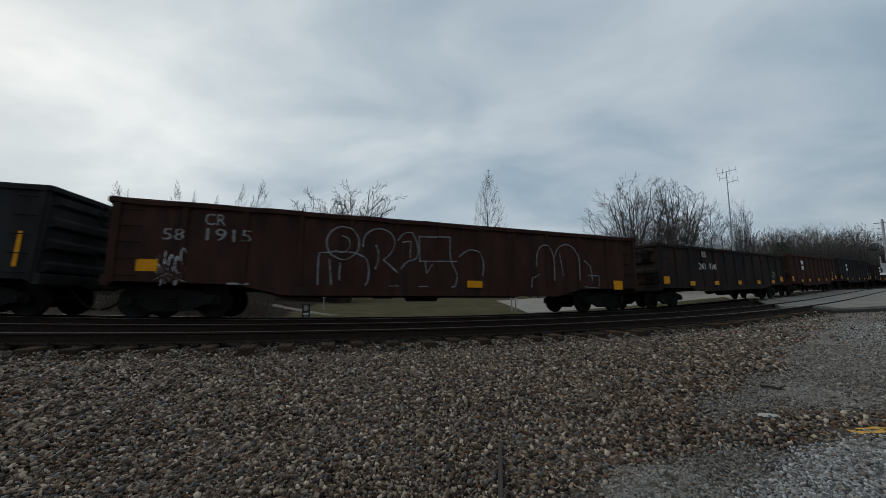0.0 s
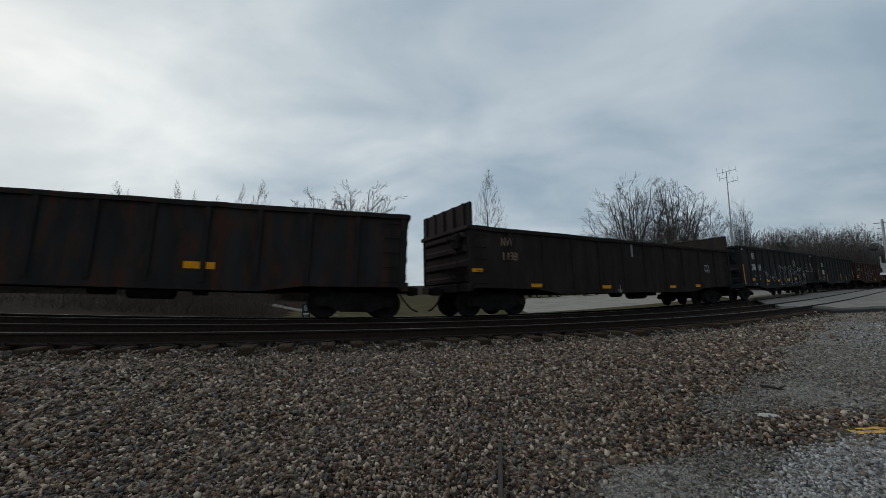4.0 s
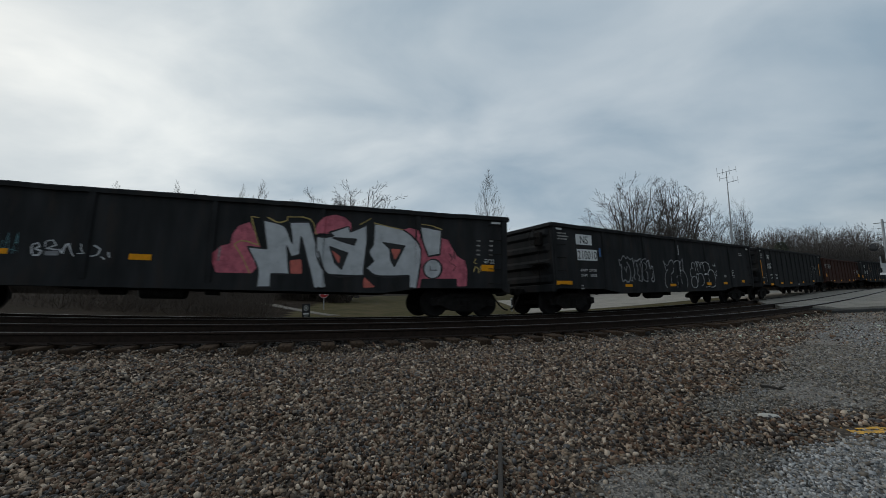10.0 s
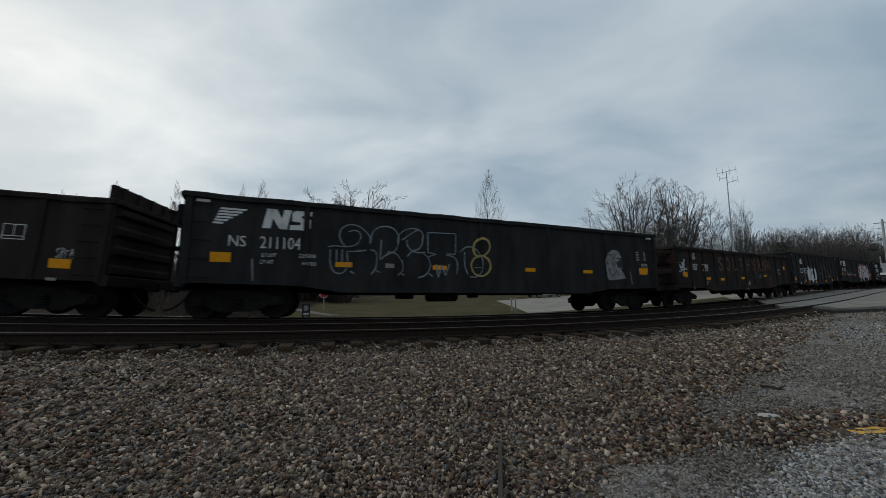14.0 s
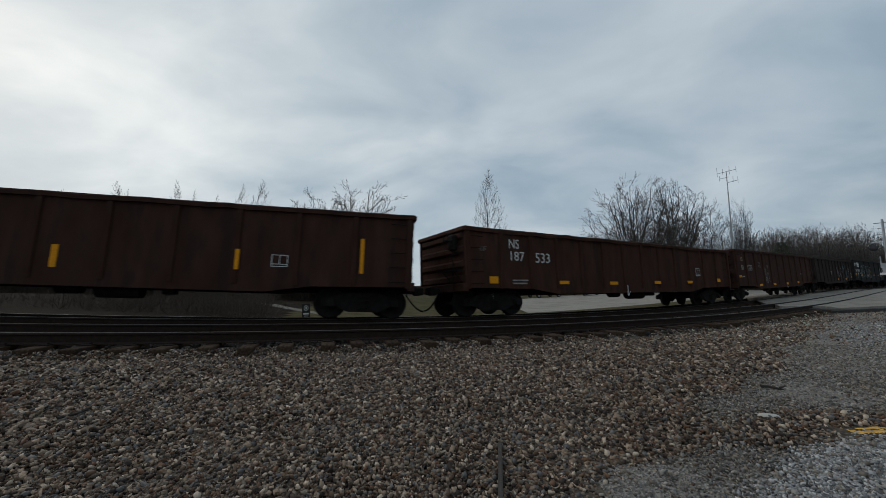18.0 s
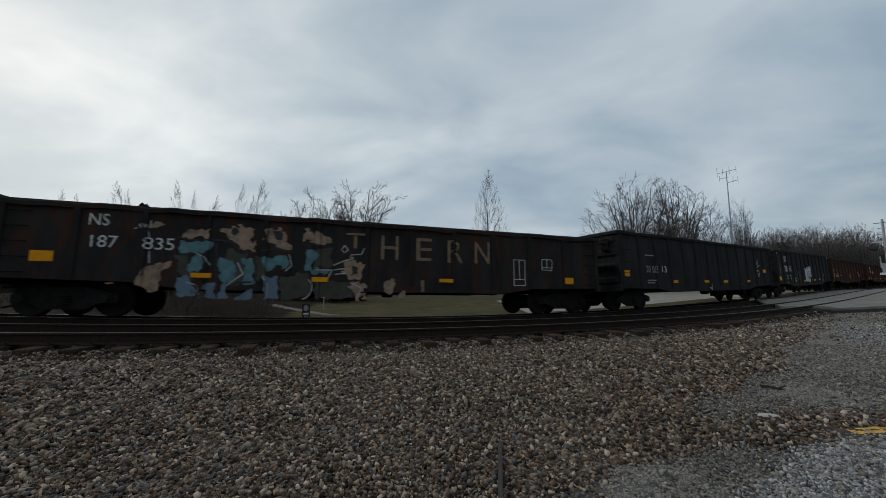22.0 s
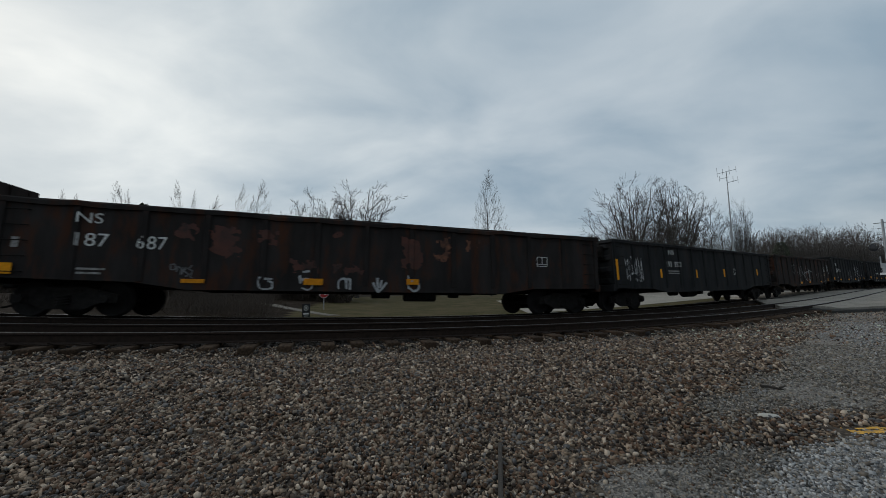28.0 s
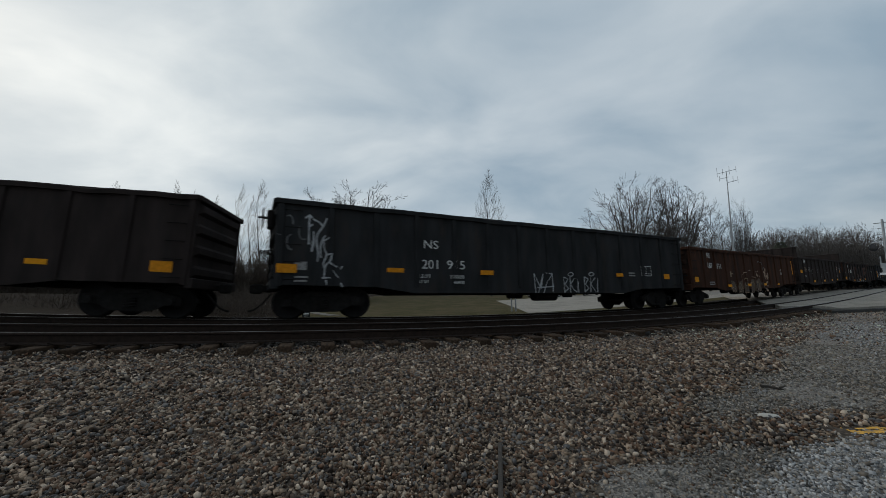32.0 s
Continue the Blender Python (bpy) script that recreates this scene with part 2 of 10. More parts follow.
# also laid on wagon corners in place of sky seen through the gap
CLEAR_WHITE = material("clean_white_panel", (0.66, 0.66, 0.65), rough=0.7, vary=0.08, bump=0.05)
INK = material("black_lettering", (0.02, 0.02, 0.02), rough=0.8, vary=0.1, bump=0)


def car_paint(name, base, rust, amount):
    return material(name, base, rough=0.85, spec=0.04, vary=0.3, scale=2.2, bump=0.18, second=rust, second_scale=2.4, second_amount=amount, stretch=(1, 1, 0.28), fine=35)


PAINTS = {
    "black": car_paint("black_car_paint", (0.0285, 0.0290, 0.0298), (0.04, 0.0345, 0.0312), 0.35),
    "blackrust": car_paint("rust_streaked_black_paint", (0.030, 0.0268, 0.0258), (0.0717, 0.0294, 0.0166), 0.42),
    "brown": car_paint("oxide_brown_car_paint", (0.0535, 0.0268, 0.0212), (0.031, 0.0215, 0.0185), 0.5),
    "rust": car_paint("rusted_brown_car_paint", (0.0600, 0.0290, 0.0205), (0.034, 0.0245, 0.0205), 0.5),
    "dim": car_paint("dark_brown_car_paint", (0.034, 0.0265, 0.0245), (0.026, 0.0225, 0.0215), 0.4),
    "orange": car_paint("bright_rust_car_paint", (0.0600, 0.0282, 0.0185), (0.0295, 0.0208, 0.0175), 0.6),
}


# ---- mesh helpers ----
def mesh_of(name, bm, mat, smoothed=False):
    me = bpy.data.meshes.new(name)
    bm.to_mesh(me)
    bm.free()
    me.materials.append(mat)
    if smoothed:
        me.polygons.foreach_set("use_smooth", [True] * len(me.polygons))
    return me


def mesh_from(name, verts, faces, mat):
    me = bpy.data.meshes.new(name)
    me.from_pydata([tuple(v) for v in verts], [], faces)
    me.materials.append(mat)
    return me


def attach(name, me, parent, m=None, label=""):
    ob = new(name, me)
    ob.parent = parent
    if m is not None:
        ob.matrix_basis = m
    if label:
        ob["label"] = label
    return ob


def part(name, bm, mat, parent, label="", m=None, smoothed=False):
    return attach(name, mesh_of(name, bm, mat, smoothed), parent, m, label)


def add_box(bm, x0, x1, y0, y1, z0, z1, bevel=0.0):
    r = bmesh.ops.create_cube(bm, size=1.0)
    vs = r["verts"]
    for v in vs:
        v.co = Vector(((x0 + x1) / 2 + v.co.x * (x1 - x0), (y0 + y1) / 2 + v.co.y * (y1 - y0), (z0 + z1) / 2 + v.co.z * (z1 - z0)))
    if bevel:
        es = {e for v in vs for e in v.link_edges}
        bmesh.ops.bevel(bm, geom=list(es), offset=bevel, segments=1, affect="EDGES", profile=0.5)
    return bm


def add_cyl(bm, a, b, r0, r1=None, seg=12):
    a, b = Vector(a), Vector(b)
    r1 = r0 if r1 is None else r1
    res = bmesh.ops.create_cone(bm, cap_ends=True, segments=seg, radius1=r0, radius2=r1, depth=(b - a).length)
    q = (b - a).to_track_quat("Z", "Y").to_matrix().to_4x4()
    bmesh.ops.transform(bm, verts=res["verts"], matrix=Matrix.Translation((a + b) / 2) @ q)
    return bm


def box(*a, bevel=0.0):
    return add_box(bmesh.new(), *a, bevel=bevel)


def cyl(a, b, r0, r1=None, seg=12):
    return add_cyl(bmesh.new(), a, b, r0, r1, seg)


def lathe(profile, seg=20):
    """Turned round the y axis: (radius, y) pairs."""
    bm = bmesh.new()
    rings = []
    for r, y in profile:
        rings.append([bm.verts.new((r * math.cos(i * math.tau / seg), y, r * math.sin(i * math.tau / seg))) for i in range(seg)])
    for a, b in zip(rings, rings[1:]):
        for i in range(seg):
            bm.faces.new((a[i], a[(i + 1) % seg], b[(i + 1) % seg], b[i]))
    bm.faces.new(rings[0]), bm.faces.new(rings[-1])
    bmesh.ops.recalc_face_normals(bm, faces=bm.faces)
    return bm


def sweep(points, section, closed=True):
    """Sweeps a section of (side, up) pairs along points that are (place, side vector, up vector)."""
    verts, faces, n = [], [], len(section)
    for p, sd, up in points:
        for a, b in section:
            verts.append(p + sd * a + up * b)
    for i in range(len(points) - 1):
        for j in range(n):
            k = (j + 1) % n
            faces.append((i * n + j, i * n + k, (i + 1) * n + k, (i + 1) * n + j))
    faces.append(tuple(range(n)))
    faces.append(tuple(range((len(points) - 1) * n, len(points) * n))[::-1])
    return verts, faces


LETTERS = {}


def letters(text, height, mat, wide=1.0):
    """Stencilled lettering as a thin mesh in the x-z plane, facing -y, centred on its foot."""
    key = (text, height, mat.name, wide)
    if key not in LETTERS:
        cu = bpy.data.curves.new("lettering", "FONT")
        cu.body, cu.size, cu.extrude, cu.resolution_u = text, height / 0.72, 0.0015, 3
        cu.align_x = "CENTER"
        tmp = bpy.data.objects.new("tmp", cu)
        me = bpy.data.meshes.new_from_object(tmp)
        bpy.data.objects.remove(tmp)
        me.transform(Matrix.Rotation(radians(90), 4, "X") @ Matrix.Diagonal((wide, 1, 1, 1)))
        me.materials.clear()
        me.materials.append(mat)
        LETTERS[key] = me
    return LETTERS[key]

# ---- ground ----
def ground_material(name, a, b, c, fine=55.0, bump=0.8, vor=28.0, blend=1.0):
    m = bpy.data.materials.new(name)
    m.use_nodes = True
    nt = m.node_tree
    N, L = nt.nodes.new, nt.links.new
    bsdf = nt.nodes["Principled BSDF"]
    bsdf.inputs["Roughness"].default_value, bsdf.inputs["Specular IOR Level"].default_value = 1.0, 0.05
    tc = N("ShaderNodeTexCoord")
    v = N("ShaderNodeTexVoronoi"); v.inputs["Scale"].default_value = vor
    L(tc.outputs["Object"], v.inputs["Vector"])
    n = N("ShaderNodeTexNoise"); n.inputs["Scale"].default_value, n.inputs["Detail"].default_value = 0.7, 8
    L(tc.outputs["Object"], n.inputs["Vector"])
    f = N("ShaderNodeTexNoise"); f.inputs["Scale"].default_value, f.inputs["Detail"].default_value = fine, 4
    L(tc.outputs["Object"], f.inputs["Vector"])
    r = N("ShaderNodeValToRGB")
    r.color_ramp.elements[0].color, r.color_ramp.elements[1].color = (*a, 1), (*b, 1)
    L(v.outputs["Color"], r.inputs[0])
    mx = N("ShaderNodeMix"); mx.data_type = "RGBA"; mx.inputs[7].default_value = (*c, 1)
    rr = N("ShaderNodeValToRGB"); rr.color_ramp.elements[0].position, rr.color_ramp.elements[1].position = 0.42, 0.66
    rr.color_ramp.elements[1].color = (blend, blend, blend, 1)
    L(n.outputs["Fac"], rr.inputs[0]); L(rr.outputs[0], mx.inputs[0]); L(r.outputs[0], mx.inputs[6])
    hs = N("ShaderNodeHueSaturation")
    mr = N("ShaderNodeMapRange"); mr.inputs["To Min"].default_value, mr.inputs["To Max"].default_value = 0.55, 1.45
    L(f.outputs["Fac"], mr.inputs["Value"]); L(mr.outputs[0], hs.inputs["Value"]); L(mx.outputs[2], hs.inputs["Color"])
    L(hs.outputs[0], bsdf.inputs["Base Color"])
    bp = N("ShaderNodeBump"); bp.inputs["Strength"].default_value, bp.inputs["Distance"].default_value = bump, 0.03
    L(v.outputs["Distance"], bp.inputs["Height"]); L(bp.outputs[0], bsdf.inputs["Normal"])
    return m


GRAVEL_BED = ground_material("gravel_and_dirt", (0.04, 0.032, 0.026), (0.19, 0.158, 0.128), (0.06, 0.048, 0.039))
GRASS_FIELD = ground_material("winter_grass", (0.034, 0.031, 0.011), (0.07, 0.06, 0.026), (0.085, 0.066, 0.036), vor=9, fine=25, bump=0.6)
LOT_DIRT = ground_material("dirt_and_old_asphalt", (0.1105, 0.09918, 0.08781), (0.4159, 0.3839, 0.3462), (0.1624, 0.1494, 0.1349), vor=80, blend=0.4, bump=0.9)
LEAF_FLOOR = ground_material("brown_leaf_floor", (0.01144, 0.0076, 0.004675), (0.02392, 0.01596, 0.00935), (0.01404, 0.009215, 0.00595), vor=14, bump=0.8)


TRACK_BED = ground_material("oily_cinder_bed", (0.018, 0.015, 0.013), (0.042, 0.034, 0.029), (0.022, 0.018, 0.016), bump=0.8)


def lot_mask(x, y):
    """Where the bare lot takes over from the ballast, on the road side."""
    wig = 0.22 * np.sin(y * 2.3) + 0.13 * np.sin(x * 5.1 + y)
    upper = smooth(-0.25, 0.3, x - 2.5 - 1.05 * (y - 3.44) + wig) * smooth(2.8, 3.1, y + 0.1 * np.sin(x * 4))
    lower = smooth(-0.2, 0.25, x - 0.74 - 1.75 * (y - 2.03) + 0.3 * wig) * (1 - smooth(2.3, 2.6, y + 0.06 * np.sin(x * 7)))
    return np.maximum(upper, lower)


def build_ground():
    t = np.linspace(-6.0, 6.0, 241)
    gx, gy = 5.0 * np.sinh(t) + 1.0, 5.0 * np.sinh(t) + 6.0
    X, Y = np.meshgrid(gx, gy)
    Z = ground_z(X.ravel(), Y.ravel()).reshape(X.shape)
    Z = Z + 0.012 * np.sin(X * 3.1 + np.sin(Y * 2.2)) * np.cos(Y * 2.7) * (np.hypot(X, Y) < 30)
    n = len(t)
    idx = np.arange(n * n).reshape(n, n)
    faces = np.stack([idx[:-1, :-1], idx[:-1, 1:], idx[1:, 1:], idx[1:, :-1]], -1).reshape(-1, 4)
    me = mesh_from("ground", np.stack([X, Y, Z], -1).reshape(-1, 3), faces.tolist(), GRAVEL_BED)
    for m in (GRASS_FIELD, LOT_DIRT, LEAF_FLOOR, TRACK_BED):
        me.materials.append(m)
    cx, cy = X[:-1, :-1].ravel(), Y[:-1, :-1].ravel()
    s, o = near_line(cx, cy)
    slot = np.zeros(len(cx), int)
    # darker ground across both tracks
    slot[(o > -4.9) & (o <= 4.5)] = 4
    slot[o > 4.5] = 1
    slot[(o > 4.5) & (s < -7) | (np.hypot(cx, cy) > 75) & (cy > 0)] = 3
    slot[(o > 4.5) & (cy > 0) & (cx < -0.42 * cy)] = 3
    slot[(o < -5.5) & (lot_mask(cx, cy) > 0.5)] = 2
    slot[o < -14] = 2
    me.polygons.foreach_set("material_index", slot)
    me.polygons.foreach_set("use_smooth", [True] * len(me.polygons))
    tagged(new("ground", me), "gravel, dirt and winter grass ground beside the railway", "ground", kind="structure")


build_ground()


def stone_shapes(n_shapes, corners):
    """Broken-stone prototypes: hulls of a few jittered block corners."""
    out = []
    block = [(a, b, c) for a in (-1, 1) for b in (-1, 1) for c in (-1, 1)]
    for k in range(n_shapes):
        bm = bmesh.new()
        lx, ly, lz = random.uniform(0.9, 1.35), random.uniform(0.72, 1.0), random.uniform(0.5, 0.82)
        for cx, cy, cz in random.sample(block, corners):
            bm.verts.new((cx * lx * random.uniform(0.42, 1.0), cy * ly * random.uniform(0.42, 1.0), cz * lz * random.uniform(0.5, 1.0)))
        bmesh.ops.convex_hull(bm, input=bm.verts[:])
        loose = [v for v in bm.verts if not v.link_faces]
        bmesh.ops.delete(bm, geom=loose, context="VERTS")
        bmesh.ops.triangulate(bm, faces=bm.faces[:])
        bm.verts.index_update()
        vs = np.array([v.co[:] for v in bm.verts])
        fs = [[v.index for v in f.verts] for f in bm.faces]
        bm.free()
        out.append((vs, fs))
    return out


def strew(name, xs, ys, sizes, shapes, mat, label, category, lift=0.25):
    """Many loose stones as one mesh lying on the ground."""
    zs = ground_z(xs, ys)
    rng = np.random.default_rng(len(xs))
    allv, allf, base = [], [], 0
    which = rng.integers(0, len(shapes), len(xs))
    for k, (pv, pf) in enumerate(shapes):
        sel = np.where(which == k)[0]
        if not len(sel):
            continue
        m = len(sel)
        a, tilt = rng.uniform(0, math.tau, m), rng.normal(0, 0.38, (m, 2))
        sc = sizes[sel][:, None] * rng.uniform(0.75, 1.25, (m, 3))
        p = pv[None] * sc[:, None, :]
        p[:, :, 2] += p[:, :, 0] * tilt[:, :1] + p[:, :, 1] * tilt[:, 1:]
        x = p[:, :, 0] * np.cos(a)[:, None] - p[:, :, 1] * np.sin(a)[:, None] + xs[sel][:, None]
        y = p[:, :, 0] * np.sin(a)[:, None] + p[:, :, 1] * np.cos(a)[:, None] + ys[sel][:, None]
        z = p[:, :, 2] + (zs[sel] + sizes[sel] * (lift + rng.uniform(-0.35, 0.95, m)))[:, None]
        allv.append(np.stack([x, y, z], -1).reshape(-1, 3))
        f = np.array(pf)
        allf.append((f[None] + (base + np.arange(m) * len(pv))[:, None, None]).reshape(-1, f.shape[1]))
        base += m * len(pv)
    V = np.concatenate(allv)
    F = np.concatenate(allf)
    me = bpy.data.meshes.new(name)
    me.vertices.add(len(V)); me.vertices.foreach_set("co", V.ravel())
    w = F.shape[1]
    me.loops.add(F.size); me.loops.foreach_set("vertex_index", F.ravel().astype(np.int32))
    me.polygons.add(len(F))
    me.polygons.foreach_set("loop_start", np.arange(0, F.size, w, dtype=np.int32))
    me.polygons.foreach_set("loop_total", np.full(len(F), w, np.int32))
    me.update()
    me.shade_smooth()
    me.materials.append(mat)
    return tagged(new(name, me), label, category, kind="stuff")


def scatter_fan(rng, n, r0, r1, a0=-0.93, a1=0.93):
    """Even points in the fan before the lot's edge."""
    r = np.sqrt(rng.uniform(r0 * r0, r1 * r1, n))
    a = rng.uniform(a0, a1, n)
    return r * np.sin(a), r * np.cos(a)


def build_ballast():
    rng = np.random.default_rng(11)
    near, far = stone_shapes(24, 8), stone_shapes(12, 7)
    rings = [scatter_fan(rng, n, r0, r1) for n, r0, r1 in ((48000, 1.1, 3.0), (48000, 3.0, 5.0), (95000, 5.0, 9.6))]
    x, y = np.concatenate([q[0] for q in rings]), np.concatenate([q[1] for q in rings])
    s, o = near_line(x, y)
    lot = lot_mask(x, y)
    line = (np.abs(x - 2.95) < 0.42) & (np.abs(y - 2.63) < 0.085)
    keep = (o < -4.95) & (rng.uniform(0, 1, len(x)) > 0.9 * lot) & (s < 24) & ~line
    d = np.hypot(x, y)
    size = np.clip(rng.lognormal(0, 0.3, len(x)), 0.5, 1.7) * np.interp(d, (1.6, 2.6, 3.8, 5.5, 9.0), (0.0082, 0.0097, 0.0118, 0.0145, 0.0172)) * (1 - 0.55 * lot)
    strew("ballast_gravel", x[keep], y[keep], np.clip(size[keep], 0.005, 0.03), near, STONES, "loose brown and grey crushed stone ballast beside the track", "gravel")
    x, y = scatter_fan(rng, 125000, 9.2, 27)
    s, o = near_line(x, y)
    keep = (o < -4.9) & (o > -12) & (s < 19 + rng.uniform(-1, 1, len(x))) & (rng.uniform(0, 1, len(x)) > 0.75 * lot_mask(x, y))
    size = np.clip(rng.lognormal(math.log(0.0155), 0.3, len(x)), 0.012, 0.05)
    strew("ballast_shoulder_gravel", x[keep], y[keep], size[keep], far, PALE_STONES, "crushed stone ballast shoulder along the sleepers", "gravel")
    s0, o0 = rng.uniform(-34, -6, 22000), rng.uniform(-9.5, -5.2, 22000)
    px, py, ph = np.interp(s0, RUN, TX), np.interp(s0, RUN, TY), np.interp(s0, RUN, HEAD)
    x, y = px - o0 * np.sin(ph), py + o0 * np.cos(ph)
    keep = np.arctan2(x, y) < -0.9
    strew("outer_ballast_gravel", x[keep], y[keep], np.clip(rng.lognormal(math.log(0.024), 0.3, keep.sum()), 0.012, 0.06), far, STONES, "crushed stone ballast beside the approaching track", "gravel")
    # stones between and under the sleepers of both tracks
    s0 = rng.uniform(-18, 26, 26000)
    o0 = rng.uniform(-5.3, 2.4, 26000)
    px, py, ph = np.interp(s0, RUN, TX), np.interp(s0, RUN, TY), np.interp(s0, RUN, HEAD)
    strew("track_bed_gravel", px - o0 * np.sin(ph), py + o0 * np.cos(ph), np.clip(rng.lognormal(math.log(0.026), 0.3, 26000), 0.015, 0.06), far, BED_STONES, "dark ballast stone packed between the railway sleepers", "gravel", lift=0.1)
    # pale chippings in the corner of the lot, and on the lot towards the road
    x, y = scatter_fan(rng, 100000, 1.6, 4.3, 0.5, 1.3)
    q = smooth(-0.15, 0.3, (x - 1.66) - 1.0 * (y - 2.05) + 0.16 * np.sin(y * 7)) * (1 - smooth(2.4, 2.65, y + 0.08 * np.sin(x * 6)))
    hole = smooth(0.3, 0.1, np.hypot((x - 1.5) * 0.8, (y - 2.12) * 1.6))
    q = q * (1 - smooth(3.4, 4.3, np.hypot(x, y))) * (1 - 0.6 * smooth(0.9, 1.15, np.arctan2(x, y)))
    keep = rng.uniform(0, 1, len(x)) < q * (1 - hole)
    strew("limestone_chippings", x[keep], y[keep], np.clip(rng.lognormal(math.log(0.0066), 0.28, keep.sum()), 0.003, 0.012), near, CHIPS, "blue-grey limestone chippings on the bare lot", "gravel")
    x, y = scatter_fan(rng, 60000, 4.6, 17.0, 0.66, 0.99)
    q = smooth(-0.4, 0.7, x - 0.97 * y - 0.15 + 0.3 * np.sin(y * 1.7)) * smooth(4.4, 5.8, x)
    keep = (rng.uniform(0, 1, len(x)) < q * 0.8) & (near_line(x, y)[1] < -5.4)
    strew("lot_chippings", x[keep], y[keep], np.clip(rng.lognormal(math.log(0.0085), 0.35, keep.sum()), 0.004, 0.016), far, CHIPS, "pale blue-grey chippings spread over the lot", "gravel")
    x, y = scatter_fan(rng, 120000, 1.1, 9.0, 0.3, 0.95)
    keep = (rng.uniform(0, 1, len(x)) < 0.9 * lot_mask(x, y))
    strew("scattered_grit", x[keep], y[keep], np.clip(rng.lognormal(math.log(0.0048), 0.45, keep.sum()) * np.interp(np.hypot(x, y)[keep], (3, 7), (1, 1.5)), 0.0025, 0.015), near, GRIT, "thin scatter of small stones on packed dirt", "gravel")


build_ballast()


# ---- the two tracks ----
RAIL_SECTION = [(-0.076, -0.18), (0.076, -0.18), (0.076, -0.167), (0.012, -0.148), (0.012, -0.042), (0.037, -0.03), (0.037, -0.006), (0.03, 0), (-0.03, 0), (-0.037, -0.006), (-0.037, -0.03), (-0.012, -0.042), (-0.012, -0.148), (-0.076, -0.167)]
RUNS = [-400, -200, -100, -60] + list(np.arange(-44, 130, 0.8)) + [140, 160, 200, 300, 500]


def rail_points(o, z, cant):
    pts = []
    for s in RUNS:
        a = line_at(s)[3]
        pts.append((beside(s, o, z + cant * o), Vector((-math.sin(a), math.cos(a), 0)), Vector((0, 0, 1))))
    return pts


def build_track(name, offset, z, cant, label, lo, hi):
    x, y, h, a = line_at(0)
    track = new(name)
    tagged(track, label, "railway track", group="railway tracks", kind="structure")
    for side in (-0.755, 0.755):
        pts = rail_points(offset + side, z, cant)
        v, f = sweep(pts, RAIL_SECTION)
        rail = attach("rail", mesh_from("rail", v, f, RUSTY), track, label="rust-brown steel rail")
        v, f = sweep(pts, [(-0.028, -0.002), (0.028, -0.002), (0.026, 0.0025), (-0.026, 0.0025)])
        attach("running_surface", mesh_from("running_surface", v, f, STEEL), rail, label="polished running surface of the rail")
    me = mesh_of("sleeper", box(-0.115, 0.115, -1.3, 1.3, -0.36, -0.185, bevel=0.014), TIMBER)
    plate = mesh_of("tie_plate", box(-0.09, 0.09, -0.16, 0.16, -0.187, -0.168, bevel=0.004), RUSTY)
    spike = mesh_of("rail_spike", box(-0.013, 0.013, -0.02, 0.02, -0.17, -0.14, bevel=0.004), RUSTY)
    s, rest = -190.0, bmesh.new()
    while s < 260:
        j = random.uniform(-0.05, 0.05)
        c = beside(s + j, offset, z + cant * offset)
        ang = line_at(s)[3] + random.uniform(-0.03, 0.03)
        m = Matrix.Translation(c) @ Matrix.Rotation(ang, 4, "Z") @ Matrix.Rotation(math.atan(cant), 4, "X") @ Matrix.Translation((0, random.uniform(-0.12, 0.12), random.uniform(-0.012, 0.004)))
        if lo < s < hi:
            sl = attach("sleeper", me, track, m)
            if -14 < s < 16 and offset < -1:
                for side in (-0.755, 0.755):
                    attach("tie_plate", plate, sl, Matrix.Translation((0, side, 0)))
                    attach("rail_spike", spike, sl, Matrix.Translation((0.05, side - 0.095, 0)))
        else:
            b = add_box(bmesh.new(), -0.115, 0.115, -1.3, 1.3, -0.36, -0.185)
            b.transform(m)
            tmp = bpy.data.meshes.new("t"); b.to_mesh(tmp); b.free()
            rest.from_mesh(tmp); bpy.data.meshes.remove(tmp)
        s += 0.535
    far = part("far_sleepers", rest, TIMBER, track)
    far["kind"] = "stuff"


build_track("railway_track_far", 0.0, 0.0, CANT, "railway track on timber sleepers carrying the freight train", -14, 20)
build_track("railway_track_near", -NEAR_GAP, NEAR_Z, 0.0, "empty railway track with rusty rails on weathered timber sleepers", -17, 34)


# ---- paved places ----
ASPHALT = ground_material("worn_grey_asphalt", (0.255, 0.232, 0.2), (0.33, 0.302, 0.264), (0.228, 0.208, 0.18), vor=90, fine=30, bump=0.25)
ROAD_EDGE = ground_material("dark_asphalt_edge", (0.05, 0.05, 0.05), (0.085, 0.082, 0.08), (0.06, 0.058, 0.055), vor=80, bump=0.5)


